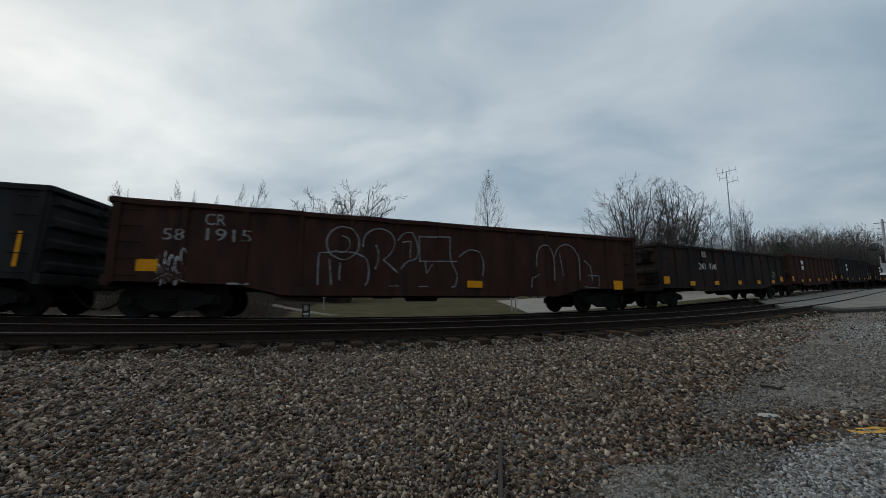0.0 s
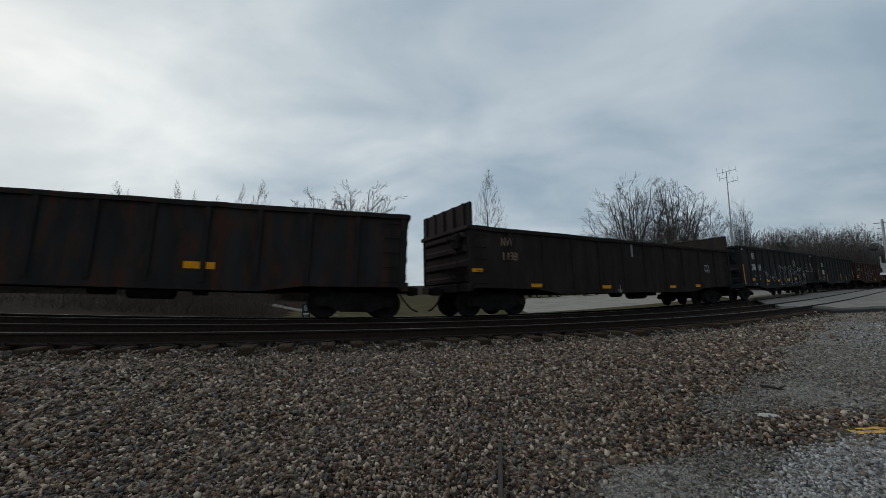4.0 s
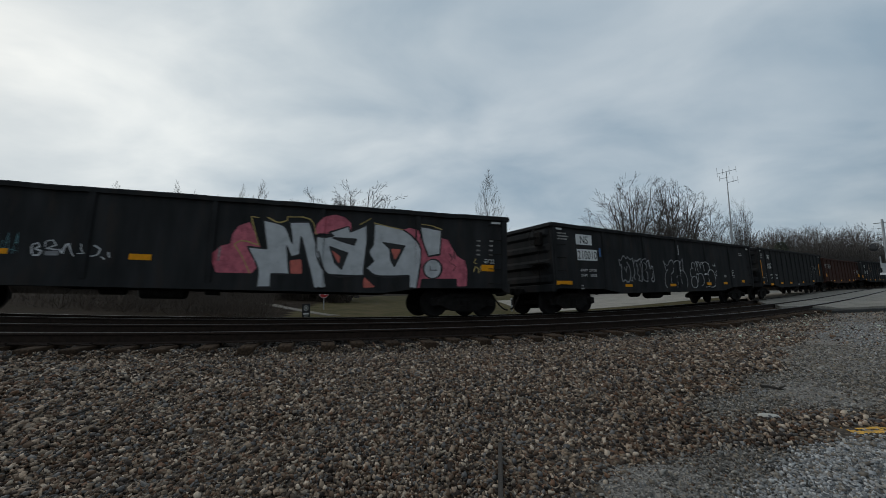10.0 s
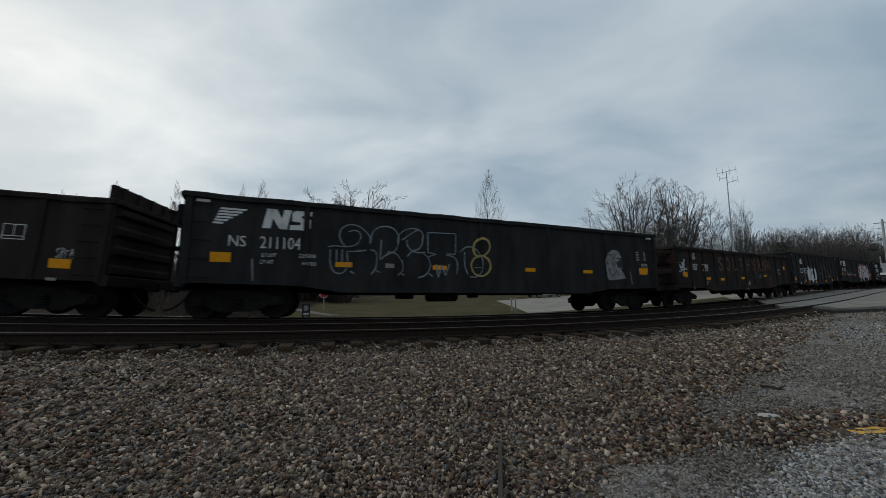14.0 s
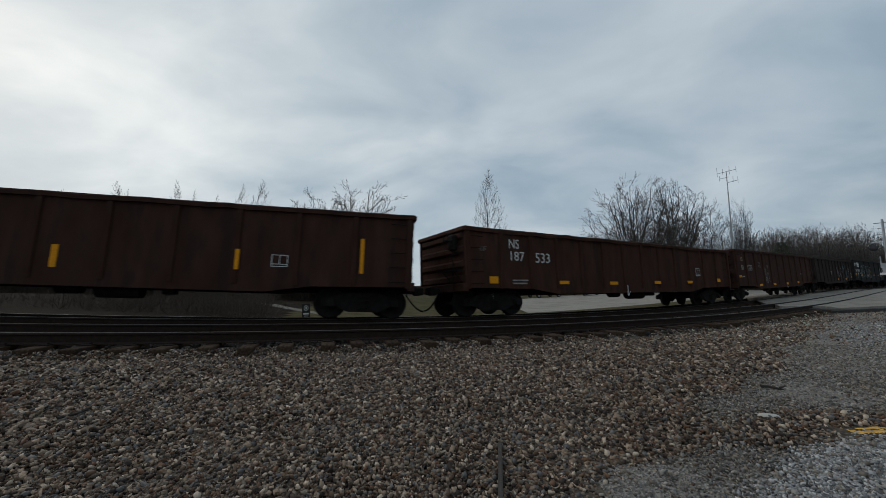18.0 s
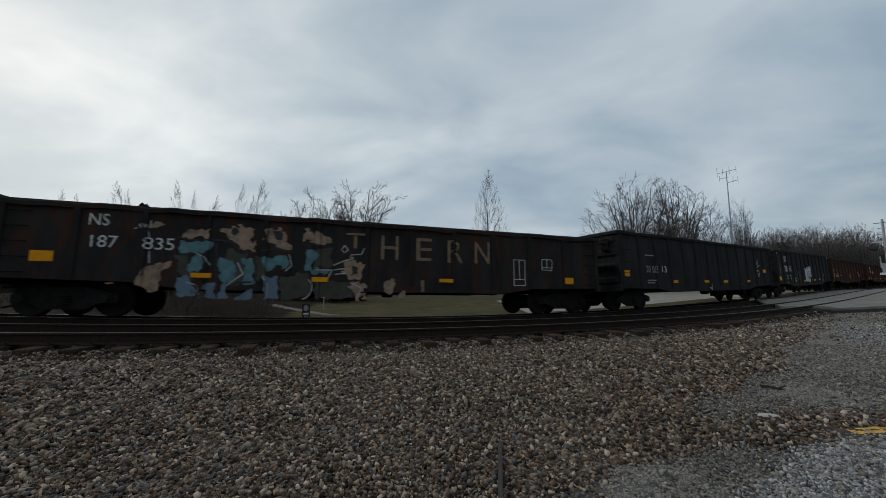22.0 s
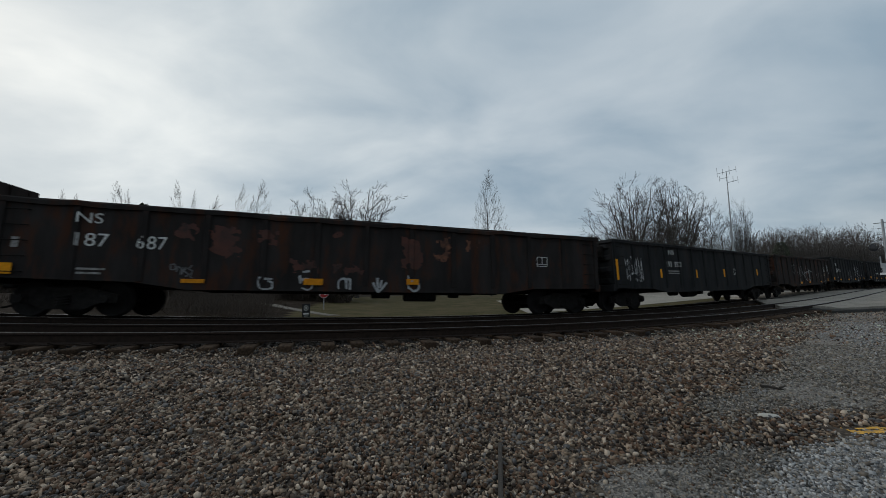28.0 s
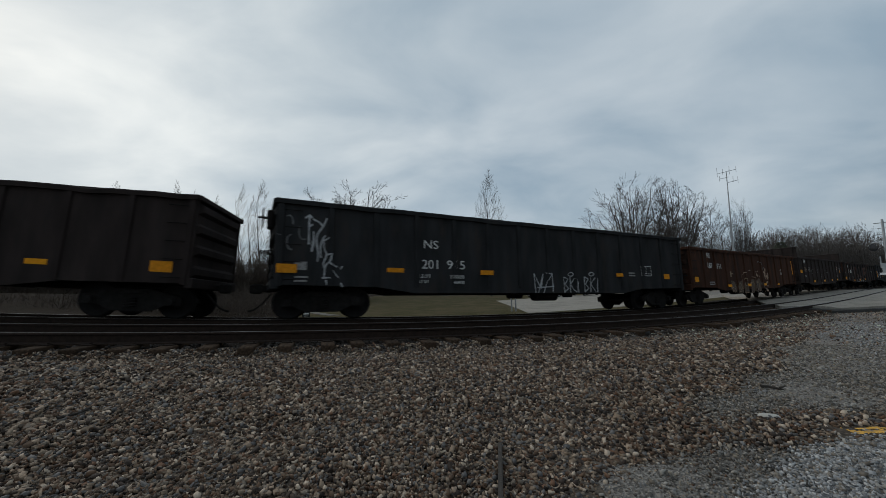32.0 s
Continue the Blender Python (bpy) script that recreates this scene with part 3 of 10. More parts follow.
def paved(name, quad, mat, label, lift=0.05, kind="structure", n=24, category="pavement", drop=0.25):
    """A thin slab lying on the ground between four (run, offset) corners."""
    c = np.array(quad, float)
    u = np.linspace(0, 1, n)
    U, V = np.meshgrid(u, u)
    U, V = U.ravel(), V.ravel()
    so = ((1 - U) * (1 - V))[:, None] * c[0] + (U * (1 - V))[:, None] * c[1] + (U * V)[:, None] * c[2] + ((1 - U) * V)[:, None] * c[3]
    px, py, ph = np.interp(so[:, 0], RUN, TX), np.interp(so[:, 0], RUN, TY), np.interp(so[:, 0], RUN, HEAD)
    X, Y = px - so[:, 1] * np.sin(ph), py + so[:, 1] * np.cos(ph)
    Z = ground_z(X, Y) + lift
    top = np.stack([X, Y, Z], -1)
    verts = np.concatenate([top, top - [0, 0, drop]])
    idx = np.arange(n * n).reshape(n, n)
    faces = np.stack([idx[:-1, :-1], idx[:-1, 1:], idx[1:, 1:], idx[1:, :-1]], -1).reshape(-1, 4).tolist()
    rim = list(idx[0, :]) + list(idx[1:, -1]) + list(idx[-1, :-1][::-1]) + list(idx[1:-1, 0][::-1])
    k = n * n
    faces += [(int(b), int(a), int(a) + k, int(b) + k) for a, b in zip(rim, rim[1:] + rim[:1])]
    return tagged(new(name, mesh_from(name, verts, faces, mat)), label, category, kind=kind)


paved("car_park", [(10.5, 7.2), (70, 6.0), (80, 30), (24, 24)], ASPHALT, "wide pale grey asphalt car park beyond the train", lift=0.02)
paved("crossing_road", [(15.5, -3.7), (23.0, -13.0), (60.0, -13.0), (44.0, 8.0)], ASPHALT, "pale asphalt road over the level crossing", lift=0.205, n=40, category="road", drop=0.45)
paved("road_edge", [(14.9, -3.9), (15.5, -3.75), (23.0, -13.0), (22.0, -13.0)], ROAD_EDGE, "broken dark asphalt edge of the crossing road", lift=0.12, n=20, category="road", drop=0.35)

# ---- the freight train ----
HALF, WIDE = 8.35, 1.44          # half length and half width of a wagon body
PIVOT = 6.9
SILL_Z = 0.86
POST_D = 0.06                    # how far the side posts stand out
START = [-146.73, -128.33, -109.92, -91.52, -73.11, -54.71, -36.31, -17.9, 0.5, 18.42, 36.65, 55.12, 73.36, 91.39, 109.64, 127.52, 145.76, 164.07, 182.2, 199.92, 218.24, 236.24, 254.52, 272.33, 290.26, 308.04, 326.14, 344.07, 362.14, 380.55, 398.66, 416.91, 434.44, 452.67, 470.85, 488.41, 506.64, 524.62, 542.6]
FIRST = -8


def travelled(t):
    return 15.94805 * t - 0.044903 * t * t / 2 + 0.0007492 * t ** 3 / 6


SHARED = {}


def shared(key, make):
    if key not in SHARED:
        SHARED[key] = make()
    return SHARED[key]


def wheelset_mesh():
    prof = [(0.05, -0.86), (0.075, -0.85), (0.085, -0.81), (0.14, -0.805), (0.15, -0.775), (0.36, -0.765), (0.385, -0.80), (0.425, -0.805), (0.43, -0.70), (0.455, -0.69), (0.455, -0.672), (0.38, -0.67), (0.16, -0.715), (0.085, -0.67), (0.08, 0.0)]
    full = prof + [(r, -y) for r, y in prof[-2::-1]]
    return mesh_of("wheelset", lathe(full, 24), WHEEL, True)


def side_frame_mesh():
    """Cast truck side frame: top bar arched over two axle boxes, open spring window."""
    bm = bmesh.new()
    outer = [(-1.12, 0.36), (-1.12, 0.56), (-0.86, 0.62), (-0.42, 0.74), (0.42, 0.74), (0.86, 0.62), (1.12, 0.56), (1.12, 0.36), (0.72, 0.34), (0.42, 0.20), (-0.42, 0.20), (-0.72, 0.34)]
    vs = [bm.verts.new((x, -0.045, z)) for x, z in outer]
    f = bm.faces.new(vs)
    r = bmesh.ops.extrude_face_region(bm, geom=[f])
    for v in r["geom"]:
        if isinstance(v, bmesh.types.BMVert):
            v.co.y += 0.1
    for x in (-0.88, 0.88):
        add_box(bm, x - 0.13, x + 0.13, -0.09, 0.03, 0.34, 0.58, bevel=0.02)
        add_cyl(bm, (x, -0.15, 0.45), (x, -0.05, 0.45), 0.095, seg=12)
    add_box(bm, -0.36, 0.36, -0.075, -0.04, 0.62, 0.7, bevel=0.01)
    bmesh.ops.recalc_face_normals(bm, faces=bm.faces)
    return mesh_of("side_frame", bm, GREASE)


def spring_mesh():
    bm = bmesh.new()
    for x in (0.0,):
        n = 36
        ring = []
        for i in range(n + 1):
            a, z = i / n * math.tau * 4, 0.27 + 0.26 * i / n
            c = Vector((x + 0.13 * math.cos(a), 0.1 * math.sin(a), z))
            ring.append([bm.verts.new(c + Vector(d)) for d in ((0.025, 0, 0), (-0.015, 0, 0.02), (-0.015, 0, -0.02))])
        for p, q in zip(ring, ring[1:]):
            for i in range(3):
                bm.faces.new((p[i], p[(i + 1) % 3], q[(i + 1) % 3], q[i]))
    return mesh_of("coil_spring", bm, GREASE)


def build_truck():
    truck = new("truck")
    for y in (-1.03, 1.03):
        fr = attach("side_frame", shared("frame", side_frame_mesh), truck, Matrix.Translation((0, y, 0)) @ (Matrix.Rotation(math.pi, 4, "Z") if y > 0 else Matrix()))
        attach("coil_spring", shared("spring", spring_mesh), fr, Matrix.Translation((0, -0.06, 0)))
    attach("bolster", shared("bolster", lambda: mesh_of("bolster", box(-0.2, 0.2, -1.0, 1.0, 0.5, 0.72, bevel=0.03), GREASE)), truck)
    for x in (-0.88, 0.88):
        ws = attach("wheelset", shared("wheels", wheelset_mesh), truck, Matrix.Translation((x, 0, 0.455)))
        attach("brake_beam", shared("beam", lambda: mesh_of("brake_beam", box(-0.03, 0.03, -0.8, 0.8, 0.38, 0.46, bevel=0.01), GREASE)), truck, Matrix.Translation((x * 0.42, 0, 0)))
    return truck


def side_mesh(paint, top, sill_dip):
    """One side sheet with its thickness, hung below the floor in the middle where the sill is fish-bellied."""
    bm = bmesh.new()
    low = [(-HALF, SILL_Z + 0.06), (-5.6, SILL_Z), (-4.5, SILL_Z - sill_dip), (4.5, SILL_Z - sill_dip), (5.6, SILL_Z), (HALF, SILL_Z + 0.06)]
    pts = low + [(HALF, top), (-HALF, top)]
    vs = [bm.verts.new((x, -0.02, z)) for x, z in pts]
    f = bm.faces.new(vs)
    r = bmesh.ops.extrude_face_region(bm, geom=[f])
    for v in r["geom"]:
        if isinstance(v, bmesh.types.BMVert):
            v.co.y += 0.04
    bmesh.ops.recalc_face_normals(bm, faces=bm.faces)
    return mesh_of("side_sheet", bm, paint)


def post_mesh(paint, top):
    """Pressed hat-section post, narrowing towards the foot."""
    bm = bmesh.new()
    ring = []
    for z, w, d in ((SILL_Z + 0.02, 0.075, 0.03), (SILL_Z + 0.18, 0.075, POST_D - 0.005), (top - 0.2, 0.085, POST_D), (top - 0.1, 0.085, POST_D - 0.005)):
        ring.append([bm.verts.new((x, y, z)) for x, y in ((-w, 0), (-w * 0.72, -d), (w * 0.72, -d), (w, 0))])
    for a, b in zip(ring, ring[1:]):
        for i in range(3):
            bm.faces.new((a[i], a[i + 1], b[i + 1], b[i]))
    bm.faces.new(ring[0]), bm.faces.new(ring[-1])
    bmesh.ops.recalc_face_normals(bm, faces=bm.faces)
    return mesh_of("side_post", bm, paint)


def chord_mesh(paint, top, bent):
    """Top chord: a rolled bulb angle along the rim, dented by grabs."""
    n = 34
    rng = random.Random(int(top * 1000) + int(bent * 100))
    pts = []
    for i in range(n + 1):
        x = -HALF - 0.02 + (2 * HALF + 0.04) * i / n
        dz = -abs(rng.gauss(0, 0.012 + 0.02 * bent)) if 0 < i < n else 0
        dy = rng.gauss(0, 0.008 + 0.014 * bent) if 0 < i < n else 0
        pts.append((Vector((x, dy, top + dz)), Vector((0, 1, 0)), Vector((0, 0, 1))))
    v, f = sweep(pts, [(-0.10, -0.13), (-0.02, -0.13), (-0.02, -0.09), (0.05, -0.05), (0.05, 0.0), (-0.09, 0.0), (-0.115, -0.03)])
    return mesh_from("top_chord", v, f, paint)


def end_mesh(paint, top, ribs=4):
    """Corrugated end wall, outer face towards +x."""
    bm = bmesh.new()
    z0 = SILL_Z + 0.1
    prof = [(0.0, z0)]
    h = (top - z0) / ribs
    for i in range(ribs):
        a = z0 + i * h
        prof += [(0.0, a + 0.2 * h), (0.09, a + 0.36 * h), (0.09, a + 0.64 * h), (0.0, a + 0.8 * h)]
    prof += [(0.0, top - 0.02)]
    back = [(-0.03, z) for x, z in prof]
    rows = []
    for y, sq in ((-WIDE, 0.0), (-WIDE + 0.1, 0.0), (-WIDE + 0.22, 1.0), (WIDE - 0.22, 1.0), (WIDE - 0.1, 0.0), (WIDE, 0.0)):
        rows.append([bm.verts.new((x * sq, y, z)) for x, z in prof])
    for a, b in zip(rows, rows[1:]):
        for i in range(len(prof) - 1):
            bm.faces.new((a[i], b[i], b[i + 1], a[i + 1]))
    r = bmesh.ops.extrude_face_region(bm, geom=bm.faces[:])
    for v in r["geom"]:
        if isinstance(v, bmesh.types.BMVert):
            v.co.x -= 0.04
    bmesh.ops.recalc_face_normals(bm, faces=bm.faces)
    return mesh_of("end_wall", bm, paint)


def grab_iron_mesh():
    bm = cyl((-0.2, -0.07, 0), (0.2, -0.07, 0), 0.012, seg=6)
    for x in (-0.2, 0.2):
        add_cyl(bm, (x, -0.07, 0), (x, 0.0, 0), 0.012, seg=6)
    return mesh_of("grab_iron", bm, GREASE)


def coupler_mesh():
    bm = box(-0.05, 0.55, -0.09, 0.09, 0.78, 0.95, bevel=0.02)
    add_box(bm, 0.45, 0.72, -0.16, 0.1, 0.72, 1.0, bevel=0.04)
    add_box(bm, 0.55, 0.78, -0.2, -0.1, 0.74, 0.98, bevel=0.03)
    return mesh_of("coupler", bm, GREASE)


def hose_mesh():
    pts = []
    for i in range(13):
        t = i / 12
        p = Vector((0.05 + 0.6 * t, -0.3 + 0.12 * t, 0.74 - 0.5 * math.sin(t * math.pi * 0.5)))
        pts.append((p, Vector((0, 1, 0)), Vector((0.3, 0, 1)).normalized()))
    v, f = sweep(pts, [(0.03 * math.cos(a), 0.03 * math.sin(a)) for a in np.linspace(0, math.tau, 7)[:-1]])
    return mesh_from("brake_hose", v, f, GREASE)


def underframe_mesh():
    bm = box(-HALF + 0.2, HALF - 0.2, -0.17, 0.17, 0.72, 1.0)
    for x in np.linspace(-5, 5, 9):
        add_box(bm, x - 0.05, x + 0.05, -1.38, 1.38, 0.8, 0.98)
    return mesh_of("centre_sill", bm, GREASE)


def brake_gear(car, rng):
    x = rng.choice((-1.2, -0.4, 0.9, 1.8))
    part("air_tank", cyl((x - 0.5, -0.85, 0.64), (x + 0.5, -0.85, 0.64), 0.21, seg=16), GREASE, car)
    part("brake_cylinder", cyl((x - 1.5, -0.7, 0.66), (x - 0.95, -0.7, 0.66), 0.14, seg=14), GREASE, car)
    part("brake_valve", box(x + 1.0, x + 1.3, -1.0, -0.7, 0.55, 0.8, bevel=0.03), GREASE, car)
    part("brake_rod", cyl((-4.6, -0.75, 0.74), (4.6, -0.75, 0.68), 0.018, seg=6), GREASE, car)
    part("train_pipe", cyl((-7.4, -0.62, 0.78), (7.4, -0.62, 0.78), 0.025, seg=6), GREASE, car)


def brake_wheel_mesh():
    bm = bmesh.new()
    n = 20
    for i in range(n):
        a, b = i * math.tau / n, (i + 1) * math.tau / n
        add_cyl(bm, (0, 0.26 * math.cos(a), 0.26 * math.sin(a)), (0, 0.26 * math.cos(b), 0.26 * math.sin(b)), 0.016, seg=5)
    for i in range(4):
        a = i * math.tau / 4
        add_cyl(bm, (0, 0, 0), (0, 0.26 * math.cos(a), 0.26 * math.sin(a)), 0.014, seg=5)
    add_cyl(bm, (-0.12, 0, 0), (0.03, 0, 0), 0.03, seg=8)
    return mesh_of("brake_wheel", bm, GREASE)


def brake_housing_mesh():
    """Gear box behind the hand brake wheel, with its chain rod."""
    bm = box(0.02, 0.2, -0.16, 0.16, -0.3, 0.2, bevel=0.04)
    add_cyl(bm, (0.2, 0, 0), (0.29, 0, 0), 0.035, seg=8)
    add_cyl(bm, (0.11, 0.02, -0.3), (0.11, 0.02, -1.7), 0.016, seg=6)
    add_box(bm, 0.0, 0.04, -0.22, 0.22, -0.4, -0.34)
    return mesh_of("brake_housing", bm, GREASE)


def brake_step_mesh():
    """Narrow slatted platform under the hand brake."""
    bm = bmesh.new()
    for i in range(4):
        add_box(bm, 0.03 + i * 0.085, 0.09 + i * 0.085, -0.4, 0.4, 0.0, 0.03)
    for y in (-0.3, 0.3):
        add_cyl(bm, (0.32, y, 0.0), (0.02, y, -0.3), 0.014, seg=6)
    return mesh_of("brake_step", bm, GREASE)


FACE = -WIDE - 0.024           # plane of the side sheet towards the road


def posts_at(n):
    return [(-HALF + 0.12) + (2 * HALF - 0.24) * i / n for i in range(n + 1)]


def face_at(u, posts):
    return FACE - POST_D if any(abs(u - p) < 0.075 for p in posts) else FACE


def ribbon(points, width, posts, lift=0.004, worn=0.0):
    """A painted stroke: a flat band that follows the sheet and the posts, thinned where it has worn."""
    pts = []
    for (x0, z0), (x1, z1) in zip(points, points[1:]):
        n = max(1, int(math.hypot(x1 - x0, z1 - z0) / 0.05))
        pts += [(x0 + (x1 - x0) * i / n, z0 + (z1 - z0) * i / n) for i in range(n)]
    pts.append(points[-1])
    vs, fs = [], []
    for i, (x, z) in enumerate(pts):
        a, b = pts[max(0, i - 1)], pts[min(len(pts) - 1, i + 1)]
        tx, tz = b[0] - a[0], b[1] - a[1]
        l = math.hypot(tx, tz) or 1
        w = width * (0.85 + 0.5 * noise.noise((x * 3, z * 3, 0.3))) / 2
        if worn and noise.noise((x * 4.1, z * 4.1, width * 50)) < worn - 0.5:
            w *= 0.15
        y = face_at(x, posts) - lift
        vs += [(x - tz / l * w, y, z + tx / l * w), (x + tz / l * w, y, z - tx / l * w)]
        if i:
            k = 2 * i
            fs.append((k - 2, k - 1, k + 1, k))
    return vs, fs


def arc(cx, cz, rx, rz, a0, a1, n=14):
    return [(cx + rx * math.cos(radians(a0 + (a1 - a0) * i / n)), cz + rz * math.sin(radians(a0 + (a1 - a0) * i / n))) for i in range(n + 1)]


def rounded(line):
    """A line drawn by hand: soft bends stay smooth, sharp corners stay sharp."""
    if len(line) < 4:
        return line
    p = [Vector(q) for q in line]
    closed = (p[0] - p[-1]).length < 1e-6
    n, out = len(p), []

    def tangent(i):
        if 0 < i < n - 1:
            a, b = p[i] - p[i - 1], p[i + 1] - p[i]
        elif closed:
            a, b = p[-1] - p[-2], p[1] - p[0]
        else:
            return None
        if a.length < 1e-5 or b.length < 1e-5 or a.angle(b) > 1.2:
            return None
        return (a.normalized() + b.normalized()).normalized()
    for i in range(n - 1):
        d = p[i + 1] - p[i]
        t0, t1 = tangent(i), tangent(i + 1)
        m0, m1 = (t0 * d.length if t0 else d), (t1 * d.length if t1 else d)
        for k in range(3):
            t = k / 3
            q = p[i] * (2 * t ** 3 - 3 * t ** 2 + 1) + m0 * (t ** 3 - 2 * t ** 2 + t) + p[i + 1] * (3 * t ** 2 - 2 * t ** 3) + m1 * (t ** 3 - t ** 2)
            out.append((q.x, q.y))
    return out + [tuple(p[-1])]


def strokes(car, lines, width, mat, posts, label, name="graffiti", lift=0.004, worn=0.0):
    """Painted strokes, each a flat band of its own; worn: the share that has flaked off."""
    for ln in lines:
        v, f = ribbon(rounded(ln), width, posts, lift, worn)
        attach(name, mesh_from(name, v, f, mat), car, label=label)


def field_mesh(name, us, zs, val, mat, posts, lift):
    """Flat paint where val is above nought on the grid (us, zs), its rim drawn smoothly between the grid's points."""
    V, F, seen = [], [], {}
    for i in range(len(us) - 1):
        for j in range(len(zs) - 1):
            ring = ((i, j), (i + 1, j), (i + 1, j + 1), (i, j + 1))
            if all(val[a][b] <= 0 for a, b in ring):
                continue
            poly = []
            for (a, b), (c, d) in zip(ring, ring[1:] + ring[:1]):
                p, q = val[a][b], val[c][d]
                if p > 0:
                    poly.append((us[a], face_at(us[a], posts) - lift, zs[b]))
                if (p > 0) != (q > 0):
                    t = p / (p - q)
                    x = us[a] + (us[c] - us[a]) * t
                    poly.append((x, face_at(x, posts) - lift, zs[b] + (zs[d] - zs[b]) * t))
            if len(poly) > 2:
                ids = []
                for p in poly:
                    k = (round(p[0], 4), round(p[2], 4))
                    if k not in seen:
                        seen[k] = len(V)
                        V.append(p)
                    if seen[k] not in ids:
                        ids.append(seen[k])
                if len(ids) > 2:
                    F.append(tuple(ids))
    if not F:
        V, F = [(us[0], FACE - lift, zs[0]), (us[0] + 0.02, FACE - lift, zs[0]), (us[0], FACE - lift, zs[0] + 0.02)], [(0, 1, 2)]
    return mesh_from(name, V, F, mat)


def blob(car, u, z, w, h, mat, posts, label="patch of sprayed colour", name="graffiti_fill", keep=0.5, lift=0.002):
    """A sprayed patch with a ragged, flaking rim, following sheet and posts."""
    n, m = max(5, int(w / 0.05)), max(5, int(h / 0.05))
    us, zs = [u - w / 2 + w * i / n for i in range(n + 1)], [z - h / 2 + h * j / m for j in range(m + 1)]
    val = []
    for a in us:
        val.append([])
        for b in zs:
            edge = min(0.5, (w / 2 - abs(a - u)) * 3, (h / 2 - abs(b - z)) * 3)
            val[-1].append(noise.fractal((u * 3.1 + a * 2.6, b * 2.6, len(mat.name) * 0.7), 0.7, 2.0, 3) * 0.9 + edge - 0.5 + keep * 0.5 - (0.12 if edge < 0.05 else 0))
    return attach(name, field_mesh(name, us, zs, val, mat, posts, lift), car, label=label)


def shape(car, pts, mat, posts, lift=0.003, ragged=0.0, label="sprayed colour shape", name="graffiti_fill"):
    """A closed painted shape through the given corners."""
    P0 = np.array(pts, float)
    P1 = np.roll(P0, -1, 0)
    lo, hi = P0.min(0) - 0.05, P0.max(0) + 0.05
    us, zs = np.arange(lo[0], hi[0] + 0.04, 0.04), np.arange(lo[1], hi[1] + 0.04, 0.04)
    U, Z = np.meshgrid(us, zs, indexing="ij")
    dist, inside = np.full(U.shape, 9.0), np.zeros(U.shape, bool)
    for (ax, az), (bx, bz) in zip(P0, P1):
        ex, ez = bx - ax, bz - az
        t = np.clip(((U - ax) * ex + (Z - az) * ez) / (ex * ex + ez * ez + 1e-9), 0, 1)
        dist = np.minimum(dist, np.hypot(U - ax - t * ex, Z - az - t * ez))
        if abs(ez) > 1e-6:
            inside ^= ((az > Z) != (bz > Z)) & (U < ax + ex * (Z - az) / ez)
    val = np.where(inside, dist, -dist)
    if ragged:
        for i in range(len(us)):
            for j in range(len(zs)):
                val[i, j] += ragged * (noise.fractal((us[i] * 5, zs[j] * 5, len(mat.name)), 0.7, 2.0, 3) - 0.15)
    return attach(name, field_mesh(name, us.tolist(), zs.tolist(), val.tolist(), mat, posts, lift), car, label=label)


def patch(car, u, z, w, h, mat=None, posts=(), name="reflector", label="", lift=0.004):
    mat = mat or AMBER
    y = min(face_at(u + d * w / 2, posts) for d in (-1, -0.5, 0, 0.5, 1)) - lift
    me = shared((name, round(w, 2), round(h, 2), mat.name), lambda: mesh_of(name, box(-w / 2, w / 2, -0.003, 0.003, -h / 2, h / 2, bevel=0.0015), mat))
    return attach(name, me, car, Matrix.Translation((u, y, z)), label)


def sign(car, text, u, z, h, w, mat):
    """Stencilled lettering w metres long and h high, its foot at z, stepping over the posts."""
    me = letters(text, h, mat).copy()
    xs = [v.co.x for v in me.vertices]
    k = w / max(0.01, max(xs) - min(xs))
    posts = posts_at(car["posts"])
    for v in me.vertices:
        v.co.x *= k
        v.co.y += face_at(u + v.co.x, posts) - FACE
    return attach("lettering", me, car, Matrix.Translation((u, FACE - 0.011, z)))


def bars(car, u, z, w, rows, mat, pitch=0.1, thick=0.05):
    """Small print that cannot be read: one worn bar for each row."""
    rng = random.Random(int(u * 100) + rows)
    for k in range(rows):
        l = w * rng.uniform(0.7, 1.0)
        x = u - w / 2
        part("stencil_bar", box(x, x + l, FACE - 0.007, FACE - 0.003, z - k * pitch, z - k * pitch + thick), mat, car)


def consist_box(car, u, z, w=0.42, h=0.38, mat=None):
    """Stencilled panel of ruled white lines, in one sheet."""
    t = 0.018
    gx = [-w / 2, -w / 2 + t, -t / 2, t / 2, w / 2 - t, w / 2]
    gz_ = [-h / 2, -h / 2 + t, -h / 4 - t, -h / 4, h / 2 - t, h / 2]
    vs = [(u + x, FACE - 0.006, z + q) for q in gz_ for x in gx]
    fs = []
    for j in range(5):
        for i in range(5):
            if j in (0, 2, 4) or i in (0, 4) or (i == 2 and j == 3):
                k = j * 6 + i
                fs.append((k, k + 1, k + 7, k + 6))
    return attach("stencil_panel", mesh_from("stencil_panel", vs, fs, mat or WHITE_PAINT), car)


